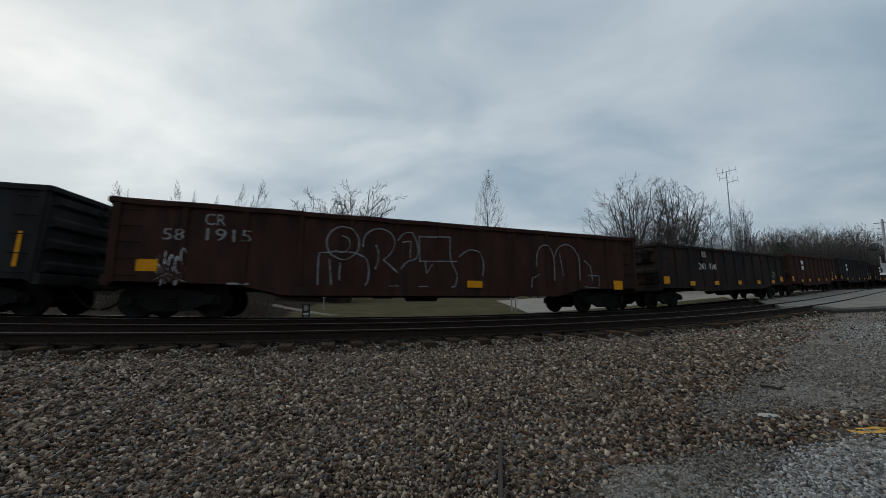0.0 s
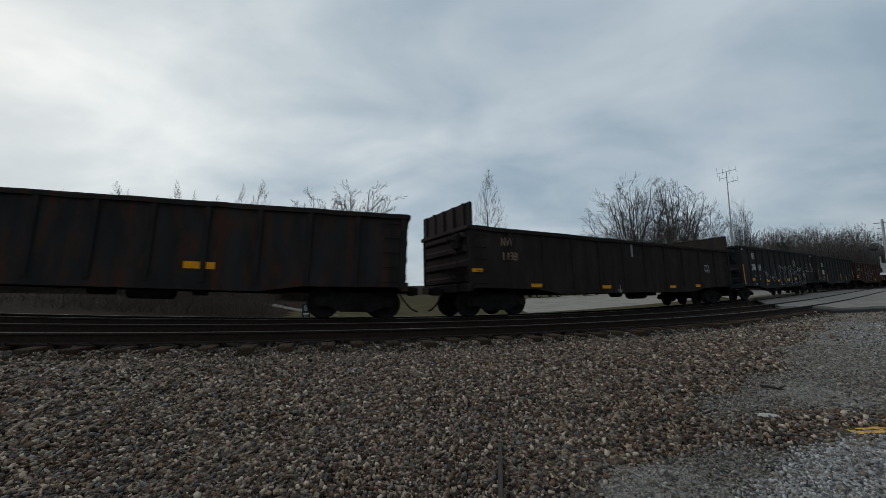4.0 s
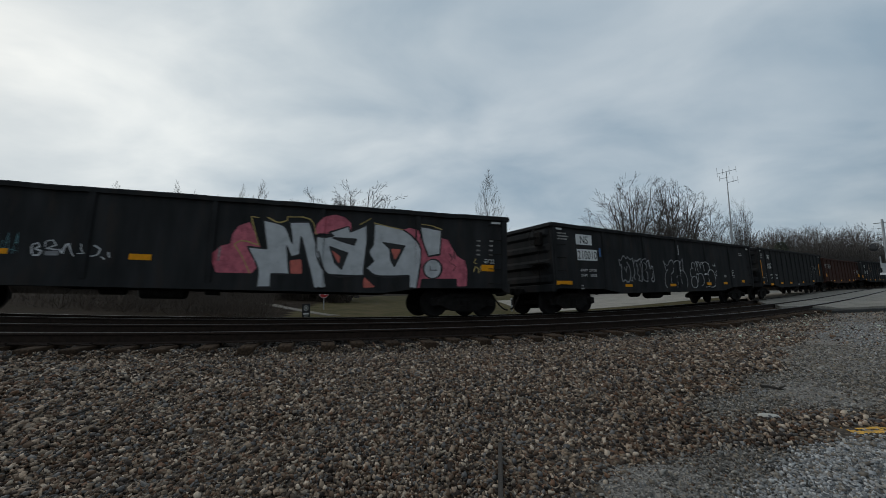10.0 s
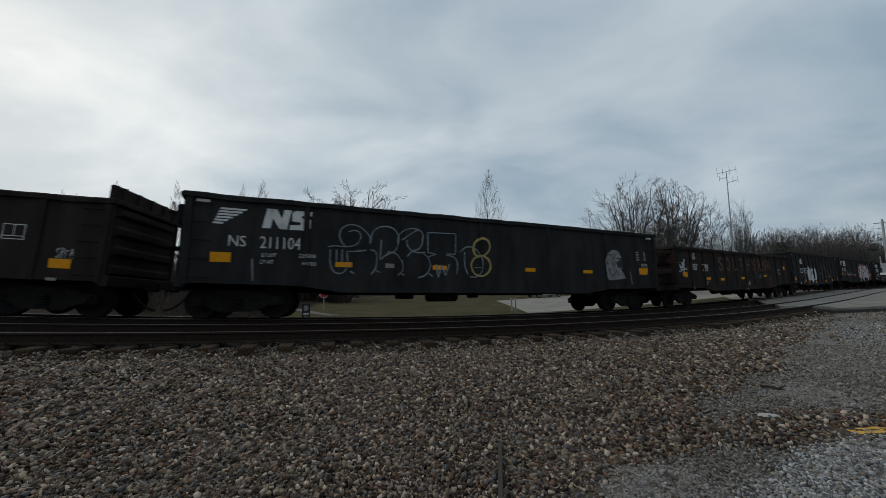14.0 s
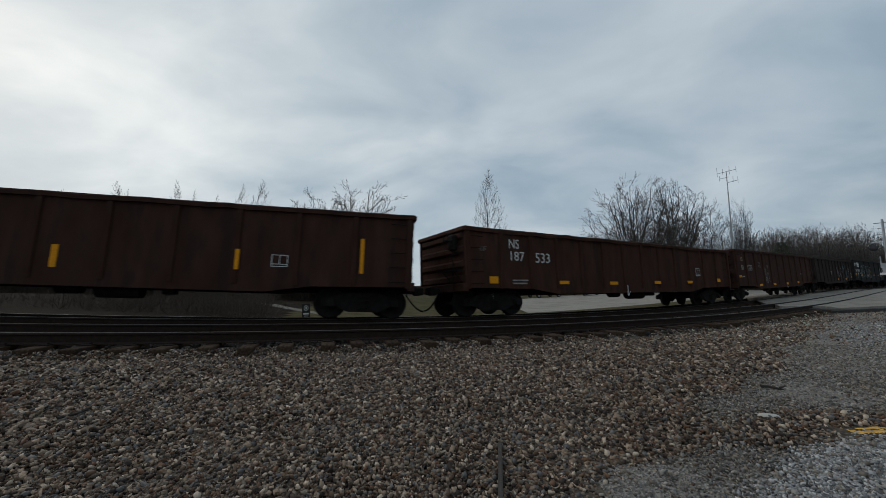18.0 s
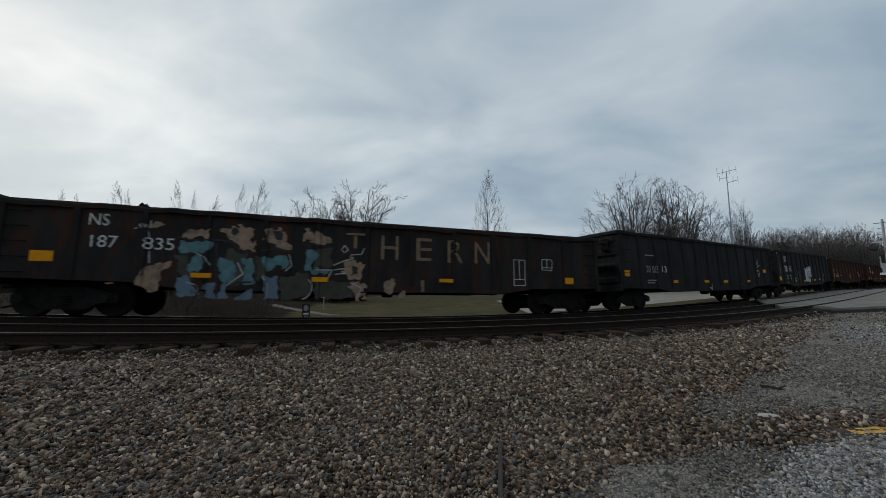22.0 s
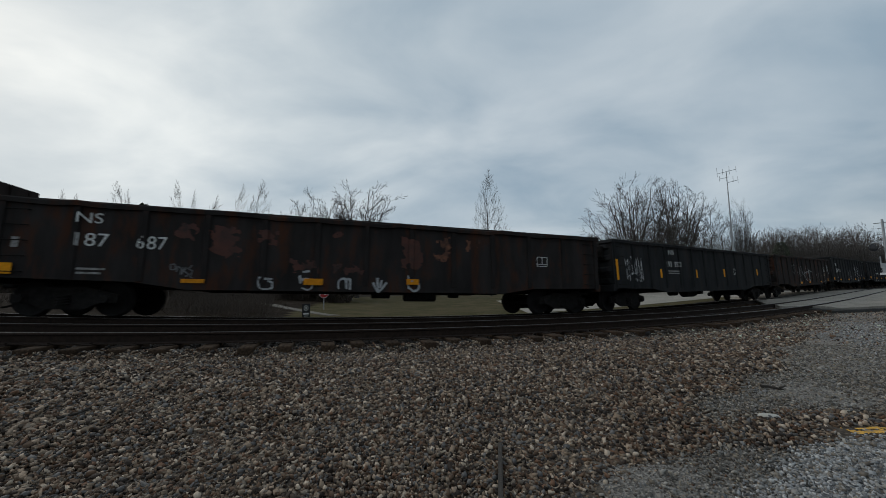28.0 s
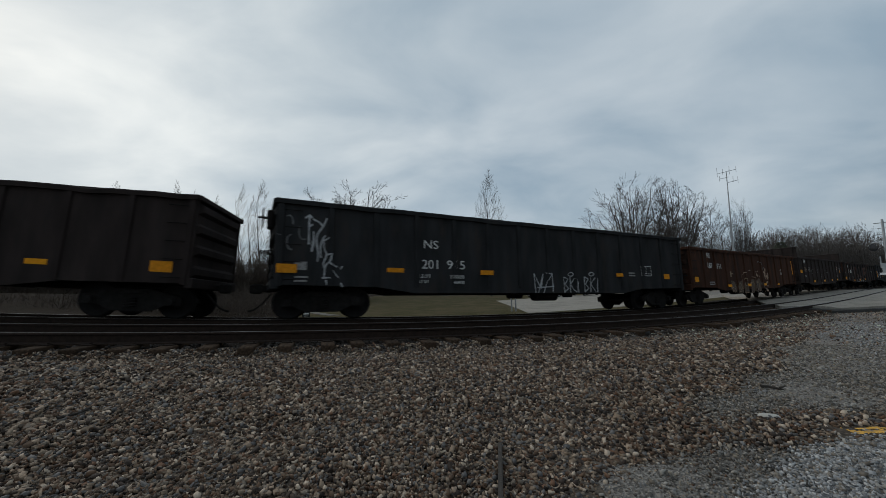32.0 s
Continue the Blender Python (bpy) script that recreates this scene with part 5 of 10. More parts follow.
strokes(c, [[(1.1, 2.04), (1.25, 2.13), (1.39, 2.12), (1.51, 1.93), (1.61, 2.14), (1.74, 2.16), (1.82, 2.02), (1.66, 1.81), (1.53, 1.74), (1.1, 2.04)], [(1.52, 1.97), (1.53, 1.74)], [(1.77, 1.85), (1.91, 1.9), (2.11, 1.83), (2.18, 1.7), (2.08, 1.56), (1.89, 1.56)], [(1.07, 1.59), (1.13, 1.35), (1.19, 1.08), (1.32, 0.92), (1.54, 0.85), (1.77, 0.88), (1.94, 1.02), (2.01, 1.3), (1.92, 1.54), (1.74, 1.65), (1.57, 1.56), (1.43, 1.64), (1.22, 1.63), (1.14, 1.49)]], 0.0315, SPRAY_CHALK, P, "white spray-painted outline figure", lift=0.009)
strokes(c, [[(2.57, 1.73), (2.33, 1.81), (2.28, 1.97), (2.37, 2.11), (2.71, 2.18), (3.01, 2.13), (3.19, 1.98), (3.11, 1.81), (2.84, 1.73)], [(2.57, 1.73), (2.38, 1.56), (2.32, 1.31), (2.36, 1.06), (2.58, 0.95), (2.91, 0.91), (3.16, 1.03), (3.18, 1.34), (3.08, 1.59), (2.84, 1.73)], [(2.3, 2.33), (2.41, 2.4), (2.48, 2.53), (2.74, 2.58), (2.88, 2.45), (3.06, 2.39), (2.79, 2.27), (2.42, 2.27), (2.3, 2.33)], [(2.68, 2.5), (2.68, 2.33)], [(2.55, 1.18), (2.58, 1.32), (2.68, 1.29), (2.69, 1.19), (2.57, 1.18)], [(2.75, 1.22), (2.81, 1.34), (2.92, 1.26), (2.82, 1.19)], [(2.98, 1.41), (3.01, 1.5)]], 0.0315, SPRAY_CHALK, P, "white spray-painted outline figure", lift=0.009)
strokes(c, [[(4.68, 1.61), (4.67, 1.39), (4.79, 1.35)], [(4.88, 1.64), (4.89, 1.41)], [(4.96, 1.64), (4.96, 1.4)], [(5.09, 1.67), (4.96, 1.52), (5.11, 1.4)], [(5.18, 1.65), (5.16, 1.4), (5.31, 1.41)], [(5.18, 1.65), (5.31, 1.67)], [(5.18, 1.53), (5.3, 1.55)], [(4.67, 1.09), (4.65, 0.81)], [(4.85, 1.11), (4.81, 0.83)], [(4.67, 0.93), (4.85, 0.97)], [(4.96, 1.04), (4.94, 0.84), (5.07, 0.84)], [(4.96, 1.04), (5.07, 1.05)], [(5.18, 1.12), (5.15, 0.82), (5.26, 0.82)], [(5.35, 1.16), (5.29, 0.77)]], 0.0413, SPRAY_CHALK, P, "white spray-painted words", lift=0.009)
strokes(c, [[(1.56, 1.58), (1.57, 0.96)]], 0.075, SPRAY_CHALK, P, "white sprayed bar", lift=0.009)
strokes(c, [[(3.54, 1.55), (3.61, 1.42), (3.51, 1.28)], [(3.75, 1.49), (3.7, 1.25), (3.84, 1.19)], [(3.96, 1.43), (4.09, 1.37), (3.99, 1.19)], [(4.16, 1.54), (4.2, 1.27)], [(3.57, 1.09), (3.56, 0.77)], [(3.88, 1.02), (4.16, 1.06)], [(4.2, 1.11), (4.29, 0.89), (4.17, 0.82)]], 0.0375, SPRAY_TAN, P, "tan spray marks", lift=0.009)
c = CARS[3] = gondola("dim", 2.84, 11, 0.2, "dark brown gondola wagon with tall bulkheads above its ends", seed=23, bulkheads=(-8.25, 8.25))
P = posts_at(11)
sign(c, "NW", -6.87, 2.25, 0.29, 0.44, SPRAY_TAN)
sign(c, "188", -6.76, 1.8, 0.27, 0.62, SPRAY_TAN)
patch(c, -8.1, 1.44, 0.41, 0.11, AMBER, P)
patch(c, -5.62, 0.98, 0.49, 0.12, AMBER, P)
patch(c, -2.0, 0.92, 0.52, 0.12, AMBER, P)
patch(c, 2.74, 0.92, 0.48, 0.11, AMBER, P)
patch(c, 4.93, 0.96, 0.42, 0.12, AMBER, P)
patch(c, -0.11, 2.41, 0.13, 0.51, SPRAY_GREY, P)
arrow(c, -1.09, 1.0, 0.69, FADED_PAINT, P)
consist_box(c, 5.94, 1.79, 0.41, 0.33)
c = CARS[4] = gondola("blackrust", 2.99, 13, 0.2, "dark gondola wagon with amber reflector strips", seed=24)
P = posts_at(13)
patch(c, -8.13, 1.45, 0.34, 0.29, AMBER, P)
patch(c, -6.2, 1.26, 0.5, 0.18, AMBER, P)
patch(c, -2.46, 1.28, 0.64, 0.18, AMBER, P)
patch(c, 3.08, 1.31, 0.73, 0.18, AMBER, P)
sign(c, "NS", -6.88, 2.31, 0.2, 0.47, WHITE_PAINT)
sign(c, "200", -7.23, 1.94, 0.2, 0.46, WHITE_PAINT)
c = CARS[5] = gondola("black", 3.18, 13, 0.1, "black gondola wagon with worn white numbers and scratched tan graffiti", seed=25)
P = posts_at(13)
patch(c, -7.95, 2.98, 0.3, 0.07, CLEAR_WHITE, P, "corner_mark", "white patch painted for sky seen through the corner gap")
patch(c, 7.97, 2.98, 0.3, 0.07, CLEAR_WHITE, P, "corner_mark", "white patch painted for sky seen through the corner gap")
sign(c, "NS", -6.22, 2.34, 0.42, 0.47, WHITE_PAINT)
sign(c, "201", -6.27, 1.65, 0.4, 0.56, WHITE_PAINT)
sign(c, "023", -5.21, 1.66, 0.41, 0.68, WHITE_PAINT)
sign(c, "LD LMT", -6.18, 1.44, 0.09, 0.31, FADED_PAINT)
sign(c, "218400", -5.36, 1.41, 0.09, 0.35, FADED_PAINT)
sign(c, "67600", -5.34, 1.22, 0.09, 0.3, FADED_PAINT)
patch(c, -8.07, 1.32, 0.41, 0.29, AMBER, P)
patch(c, -6.2, 0.97, 0.47, 0.11, AMBER, P)
patch(c, -4.08, 0.93, 0.49, 0.14, AMBER, P)
patch(c, -1.85, 0.93, 0.51, 0.14, AMBER, P)
patch(c, 1.51, 0.93, 0.47, 0.14, AMBER, P)
patch(c, 3.61, 0.93, 0.46, 0.12, AMBER, P)
patch(c, 6.85, 1.26, 0.37, 0.2, AMBER, P)
consist_box(c, 5.64, 1.48, 0.4, 0.33)
strokes(c, [[(-3.99, 2.58), (-4.03, 2.66), (-3.95, 2.72), (-3.83, 2.7), (-3.81, 2.57), (-3.91, 2.49), (-4.01, 2.54)], [(-4.15, 2.42), (-4.0, 2.36), (-4.1, 2.25), (-3.92, 2.22), (-3.8, 2.3)], [(-4.06, 2.15), (-3.84, 2.19), (-3.64, 2.1), (-3.77, 1.98)], [(-3.8, 2.37), (-3.6, 2.28), (-3.45, 2.32)], [(-3.6, 2.21), (-3.44, 2.07), (-3.52, 1.96)], [(-3.4, 2.11), (-3.32, 1.93)], [(-4.14, 1.93), (-4.07, 1.55), (-3.98, 1.34)], [(-3.45, 1.71), (-3.31, 1.5)], [(-2.64, 2.6), (-2.65, 2.67), (-2.54, 2.7), (-2.53, 2.58), (-2.64, 2.56)], [(-2.9, 2.54), (-2.71, 2.44), (-2.82, 2.36)], [(-2.88, 2.28), (-2.67, 2.22), (-2.76, 2.1)], [(-2.6, 2.37), (-2.4, 2.27), (-2.23, 2.21)], [(-2.35, 2.46), (-2.22, 2.32), (-2.12, 2.17)], [(-2.68, 2.03), (-2.46, 2.08)], [(-2.23, 1.6), (-2.17, 1.42)], [(0.79, 2.62), (1.02, 2.67), (1.29, 2.52), (1.38, 2.31), (1.31, 2.13)], [(0.88, 2.37), (1.11, 2.46), (1.2, 2.21), (1.02, 2.04)], [(0.94, 1.74), (1.23, 1.79), (1.09, 1.54)], [(1.03, 1.49), (1.31, 1.42)]], 0.045, SPRAY_TAN, P, "scratched tan graffiti", lift=0.009)
strokes(c, [[(0.63, 2.27), (0.55, 2.06), (0.56, 1.73)], [(0.62, 1.44), (0.67, 1.08), (0.92, 0.75), (1.28, 1.08)]], 0.11, SPRAY_TAN, P, "broad tan graffiti stroke", lift=0.009)
strokes(c, [[(-1.82, 2.07), (-1.59, 2.16), (-1.35, 2.09), (-1.32, 1.86), (-1.6, 1.78)], [(-1.74, 1.43), (-1.49, 1.63), (-1.26, 1.48), (-1.35, 1.17)], [(-0.36, 2.16), (0.03, 2.2), (0.05, 2.04), (-0.24, 1.97)], [(-0.52, 1.56), (-0.25, 1.82), (-0.01, 1.57), (-0.17, 1.17)], [(2.91, 1.94), (3.34, 1.82), (3.84, 1.93)], [(3.14, 1.77), (3.36, 1.46), (3.52, 1.73)], [(4.41, 1.95), (4.57, 1.58), (4.82, 1.87)], [(5.22, 1.69), (5.32, 1.36), (5.59, 1.7)], [(-2.63, 1.59), (-2.79, 1.29), (-2.54, 1.04)], [(-3.98, 1.2), (-3.79, 1.03), (-3.54, 1.17)]], 0.04, SPRAY_DULL, P, "faint grey graffiti", lift=0.009)
strokes(c, [[(1.92, 2.16), (1.85, 2.29), (1.97, 2.38), (2.05, 2.21)], [(2.14, 2.3), (2.32, 2.22), (2.12, 2.08)], [(2.38, 2.27), (2.49, 2.1)], [(1.82, 2.03), (2.48, 2.05)], [(6.27, 2.3), (6.51, 2.36), (6.39, 2.11), (6.17, 2.15)], [(6.54, 2.07), (6.76, 1.98), (6.57, 1.77)]], 0.045, SPRAY_CHALK, P, "white spray-painted tag", lift=0.009)
c = CARS[6] = gondola("brown", 2.95, 11, 0.4, "oxide-brown ribbed gondola wagon with faded stencilled number", seed=26)
P = posts_at(11)
sign(c, "CR", -7.58, 2.12, 0.33, 0.39, FADED_PAINT)
sign(c, "581854", -6.25, 2.06, 0.4, 1.33, FADED_PAINT)
patch(c, -7.56, 1.45, 0.45, 0.24, AMBER, P)
patch(c, -4.76, 0.93, 0.46, 0.13, AMBER, P)
patch(c, -1.98, 0.92, 0.48, 0.12, AMBER, P)
patch(c, 2.1, 0.93, 0.47, 0.13, AMBER, P)
patch(c, 4.66, 0.92, 0.42, 0.12, AMBER, P)
bars(c, -5.98, 0.91, 0.58, 1, FADED_PAINT)
consist_box(c, 5.94, 1.84, 0.48, 0.33)
bars(c, -6.64, 1.72, 0.36, 1, FADED_PAINT)
bars(c, 5.99, 0.97, 0.58, 1, FADED_PAINT)
strokes(c, [[(7.13, 1.99), (7.14, 2.09), (7.18, 2.09), (7.21, 2.01), (7.17, 1.96), (7.13, 1.99)], [(7.14, 1.79), (7.18, 1.9), (7.26, 1.84), (7.28, 1.94), (7.37, 1.86), (7.43, 1.95), (7.5, 1.84), (7.54, 1.76)], [(7.14, 1.63), (7.19, 1.71), (7.27, 1.76), (7.38, 1.73), (7.49, 1.77), (7.55, 1.71), (7.53, 1.63), (7.46, 1.65)], [(7.06, 1.82), (7.15, 1.77)], [(7.56, 1.79), (7.64, 1.83)], [(7.57, 1.72), (7.68, 1.7)], [(7.56, 1.66), (7.68, 1.59)], [(7.09, 1.67), (7.15, 1.64)], [(7.23, 1.79), (7.27, 1.68)], [(7.33, 1.81), (7.36, 1.68)], [(7.41, 1.82), (7.45, 1.67)], [(7.15, 1.56), (7.22, 1.6), (7.2, 1.48)], [(7.26, 1.58), (7.29, 1.49), (7.31, 1.59)], [(7.36, 1.49), (7.36, 1.6), (7.4, 1.5)], [(7.42, 1.59), (7.43, 1.5)]], 0.035, SPRAY_CHALK, P, "small white figure tag", lift=0.009)
strokes(c, [[(7.88, 1.96), (8.02, 1.81), (8.19, 1.61)], [(8.1, 1.95), (8.0, 1.79), (7.89, 1.6)]], 0.05, SPRAY_CHALK, P, "white sprayed cross", lift=0.009)
patch(c, 7.95, 1.4, 0.64, 0.32, AMBER, P)
c = CARS[7] = gondola("black", 3.2, 14, 0.05, "black gondola wagon with white numbers and amber reflector strips", seed=27)
P = posts_at(14)
patch(c, -7.95, 3.0, 0.3, 0.07, CLEAR_WHITE, P, "corner_mark", "white patch painted for sky seen through the corner gap")
patch(c, 7.97, 3.0, 0.3, 0.07, CLEAR_WHITE, P, "corner_mark", "white patch painted for sky seen through the corner gap")
sign(c, "NS", -6.48, 2.51, 0.3, 0.39, WHITE_PAINT)
sign(c, "201287", -6.56, 1.93, 0.33, 1.07, WHITE_PAINT)
sign(c, "LD LMT", -6.23, 1.49, 0.09, 0.42, WHITE_PAINT)
sign(c, "LT WT", -6.24, 1.3, 0.09, 0.37, WHITE_PAINT)
sign(c, "221300", -5.17, 1.45, 0.1, 0.44, WHITE_PAINT)
sign(c, "64700", -5.13, 1.26, 0.1, 0.36, WHITE_PAINT)
patch(c, -8.26, 2.15, 0.09, 0.53, AMBER, P)
patch(c, -8.26, 1.6, 0.09, 0.49, AMBER, P)
patch(c, -8.2, 1.07, 0.2, 0.11, AMBER_OLD, P)
patch(c, -6.28, 0.93, 0.47, 0.13, AMBER, P)
patch(c, -4.07, 0.97, 0.47, 0.13, AMBER, P)
patch(c, -1.85, 0.96, 0.49, 0.12, AMBER, P)
patch(c, 1.53, 0.97, 0.47, 0.12, AMBER, P)
patch(c, 4.57, 1.0, 0.44, 0.11, AMBER, P)
patch(c, 7.51, 1.89, 0.1, 0.98, AMBER, P)
bars(c, -7.78, 2.78, 0.61, 3, FADED_PAINT)
bars(c, -7.7, 1.33, 0.5, 1, FADED_PAINT)
bars(c, -7.83, 1.0, 0.27, 1, FADED_PAINT)
bars(c, 3.66, 1.36, 0.32, 1, FADED_PAINT)
arrow(c, 0.21, 1.06, 0.74, SPRAY_WHITE, P)
scrawl(c, 4.71, 2.02, 0.43, 0.39, SPRAY_WHITE, P, 3)
consist_box(c, 4.71, 1.55, 0.44, 0.36)
scrawl(c, 5.93, 2.07, 1.06, 0.36, SPRAY_WHITE, P, 5)
bars(c, 5.89, 1.72, 0.36, 3, FADED_PAINT)
scrawl(c, 6.9, 1.73, 0.58, 0.39, SPRAY_GREY, P, 3)
strokes(c, [[(-7.29, 1.64), (-7.24, 1.1)]], .04, FADED_PAINT, P, "painted stroke")
c = CARS[8] = gondola("black", 3.2, 6, 0.02, "smooth black gondola wagon with white number panels and graffiti", seed=28)
P = posts_at(6)
patch(c, -7.95, 3.0, 0.3, 0.07, CLEAR_WHITE, P, "corner_mark", "white patch painted for sky seen through the corner gap")
patch(c, 7.97, 3.0, 0.3, 0.07, CLEAR_WHITE, P, "corner_mark", "white patch painted for sky seen through the corner gap")
patch(c, -6.62, 2.68, 0.91, 0.38, CLEAR_WHITE, P)
patch(c, -6.48, 2.12, 1.14, 0.41, CLEAR_WHITE, P)
sign(c, "NS", -6.63, 2.54, 0.29, 0.44, INK)
sign(c, "210010", -6.48, 1.97, 0.31, 1.09, INK)
sign(c, "LD LMT", -6.73, 1.51, 0.1, 0.4, WHITE_PAINT)
sign(c, "220100", -6.24, 1.51, 0.11, 0.43, WHITE_PAINT)
sign(c, "LT WT", -6.74, 1.32, 0.1, 0.35, WHITE_PAINT)
sign(c, "65300", -6.2, 1.32, 0.1, 0.35, WHITE_PAINT)
patch(c, -7.91, 1.1, 0.79, 0.13, AMBER, P)
patch(c, -4.0, 0.99, 0.49, 0.11, AMBER, P)
patch(c, -0.57, 0.99, 0.49, 0.11, AMBER, P)
patch(c, 2.76, 1.04, 0.44, 0.13, AMBER, P)
patch(c, 4.74, 1.07, 0.42, 0.12, AMBER, P)
patch(c, 6.98, 1.17, 0.32, 0.14, AMBER, P)
bars(c, -7.72, 2.82, 0.67, 3, FADED_PAINT)
bars(c, -6.87, 0.97, 0.16, 2, FADED_PAINT)
patch(c, -5.72, 2.25, 0.1, 0.33, SPRAY_BLUE, P)
strokes(c, [[(0.07, 2.81), (0.06, 2.37)]], .05, SPRAY_WHITE, P, "painted stroke")
strokes(c, [[(0.06, 2.07), (0.06, 1.48)]], .05, SPRAY_WHITE, P, "painted stroke")
consist_box(c, 5.7, 1.57, 0.39, 0.38)
patch(c, 4.81, 1.44, 0.23, 0.13, FADED_PAINT, P)
bars(c, 7.0, 2.67, 0.4, 2, FADED_PAINT)
strokes(c, [[(-4.55, 2.02), (-4.4, 1.97), (-4.31, 2.12), (-4.18, 2.18), (-4.06, 2.05), (-3.95, 2.16), (-3.77, 2.04), (-3.6, 2.11), (-3.56, 1.84), (-3.44, 2.03), (-3.29, 1.99), (-3.11, 2.08), (-2.98, 2.09), (-3.01, 1.91), (-2.78, 2.1), (-2.57, 1.99), (-2.42, 2.06)]], .06, SPRAY_GREY, P, "painted outline", lift=0.009)
strokes(c, [[(-4.55, 2.02), (-4.5, 1.77), (-4.4, 1.83), (-4.44, 1.3), (-4.41, 1.14), (-4.2, 1.2), (-4.09, 1.12), (-3.93, 1.18), (-3.86, 1.35)]], .06, SPRAY_GREY, P, "painted outline", lift=0.009)
strokes(c, [[(-4.03, 1.94), (-3.87, 1.75), (-3.82, 1.44), (-3.88, 1.21), (-3.72, 1.16), (-3.71, 1.33)]], .055, SPRAY_GREY, P, "painted outline", lift=0.009)
strokes(c, [[(-4.21, 1.73), (-4.12, 1.51), (-4.03, 1.77)]], .04, SPRAY_GREY, P, "painted outline", lift=0.009)
strokes(c, [[(-3.58, 1.83), (-3.52, 1.48), (-3.62, 1.33), (-3.52, 1.22)]], .055, SPRAY_GREY, P, "painted outline", lift=0.009)
strokes(c, [[(-3.35, 1.89), (-3.27, 1.63), (-3.34, 1.46), (-3.19, 1.35), (-3.28, 1.2), (-3.04, 1.15), (-3.01, 1.65), (-3.11, 1.9)]], .05, SPRAY_GREY, P, "painted outline", lift=0.009)
strokes(c, [[(-2.92, 1.91), (-2.91, 1.22), (-2.73, 1.13), (-2.65, 1.49), (-2.82, 1.58), (-2.7, 1.78), (-2.84, 1.95)]], .05, SPRAY_GREY, P, "painted outline", lift=0.009)
strokes(c, [[(-2.57, 1.99), (-2.65, 1.74), (-2.57, 1.37), (-2.64, 1.22)]], .055, SPRAY_GREY, P, "painted outline", lift=0.009)
strokes(c, [[(-2.42, 2.06), (-2.37, 1.68), (-2.24, 1.71), (-2.27, 1.8), (-2.13, 1.78), (-2.09, 1.18), (-2.25, 1.15), (-2.34, 1.26), (-2.21, 1.33), (-2.22, 1.5)]], .06, SPRAY_GREY, P, "painted outline", lift=0.009)
strokes(c, [[(-1.25, 2.07), (-1.11, 1.92), (-0.91, 1.87), (-0.67, 2.07), (-0.47, 2.11), (-0.34, 1.93)]], .06, SPRAY_GREY, P, "painted outline", lift=0.009)
strokes(c, [[(-1.2, 2.01), (-1.07, 1.61), (-0.9, 1.68)]], .06, SPRAY_GREY, P, "painted outline", lift=0.009)
strokes(c, [[(-1.07, 1.61), (-1.19, 1.35), (-1.21, 0.97), (-1.1, 0.88)]], .05, SPRAY_GREY, P, "painted outline", lift=0.009)
strokes(c, [[(-0.68, 1.47), (-0.47, 1.58), (-0.39, 1.77)]], .05, SPRAY_GREY, P, "painted outline", lift=0.009)
strokes(c, [[(-0.28, 2.03), (-0.07, 2.1), (0.1, 1.95), (0.3, 2.06), (0.49, 2.23), (0.43, 1.65)]], .06, SPRAY_GREY, P, "painted outline", lift=0.009)
strokes(c, [[(0.0, 1.75), (0.04, 1.63), (0.43, 1.65), (0.65, 1.46), (0.75, 1.14), (0.68, 0.88)]], .06, SPRAY_GREY, P, "painted outline", lift=0.009)
strokes(c, [[(-0.23, 1.33), (-0.0, 1.41), (0.17, 1.25), (0.24, 1.03)]], .05, SPRAY_GREY, P, "painted outline", lift=0.009)
strokes(c, [[(-0.13, 1.15), (-0.21, 0.88)]], .05, SPRAY_GREY, P, "painted outline", lift=0.009)
strokes(c, [[(-0.71, 1.38), (-0.68, 1.07)]], .04, SPRAY_GREY, P, "painted outline", lift=0.009)
strokes(c, [[(1.13, 1.35), (1.09, 1.71), (1.39, 1.79)]], .035, SPRAY_WHITE, P, "painted outline", lift=0.009)
strokes(c, [[(1.27, 1.76), (1.32, 2.01), (1.48, 2.09), (1.61, 1.9), (1.61, 1.66)]], .035, SPRAY_WHITE, P, "painted outline", lift=0.009)
strokes(c, [[(1.61, 1.86), (1.66, 2.07), (1.81, 2.11), (1.89, 1.88)]], .035, SPRAY_WHITE, P, "painted outline", lift=0.009)
strokes(c, [[(1.9, 1.63), (1.79, 1.87), (1.85, 2.08), (2.04, 2.1), (2.14, 1.86)]], .035, SPRAY_WHITE, P, "painted outline", lift=0.009)
strokes(c, [[(2.14, 1.8), (2.24, 2.06), (2.45, 2.11), (2.52, 1.65)]], .035, SPRAY_WHITE, P, "painted outline", lift=0.009)
strokes(c, [[(2.33, 1.98), (2.62, 2.12), (2.84, 2.01), (2.85, 1.58), (2.54, 1.53)]], .035, SPRAY_WHITE, P, "painted outline", lift=0.009)
strokes(c, [[(2.82, 2.01), (3.04, 2.07), (3.08, 1.79), (2.85, 1.58)]], .035, SPRAY_WHITE, P, "painted outline", lift=0.009)
strokes(c, [[(1.72, 1.12), (1.69, 1.01), (1.64, 0.92), (1.54, 0.88), (1.42, 0.88), (1.3, 0.88), (1.2, 0.91), (1.15, 0.99), (1.11, 1.11), (1.14, 1.22), (1.19, 1.3), (1.28, 1.37), (1.4, 1.39), (1.52, 1.38), (1.63, 1.32), (1.68, 1.24), (1.72, 1.12)]], .035, SPRAY_WHITE, P, "painted outline", lift=0.009)
strokes(c, [[(1.63, 1.33), (1.74, 1.54), (1.9, 1.46), (1.79, 1.12)]], .035, SPRAY_WHITE, P, "painted outline", lift=0.009)
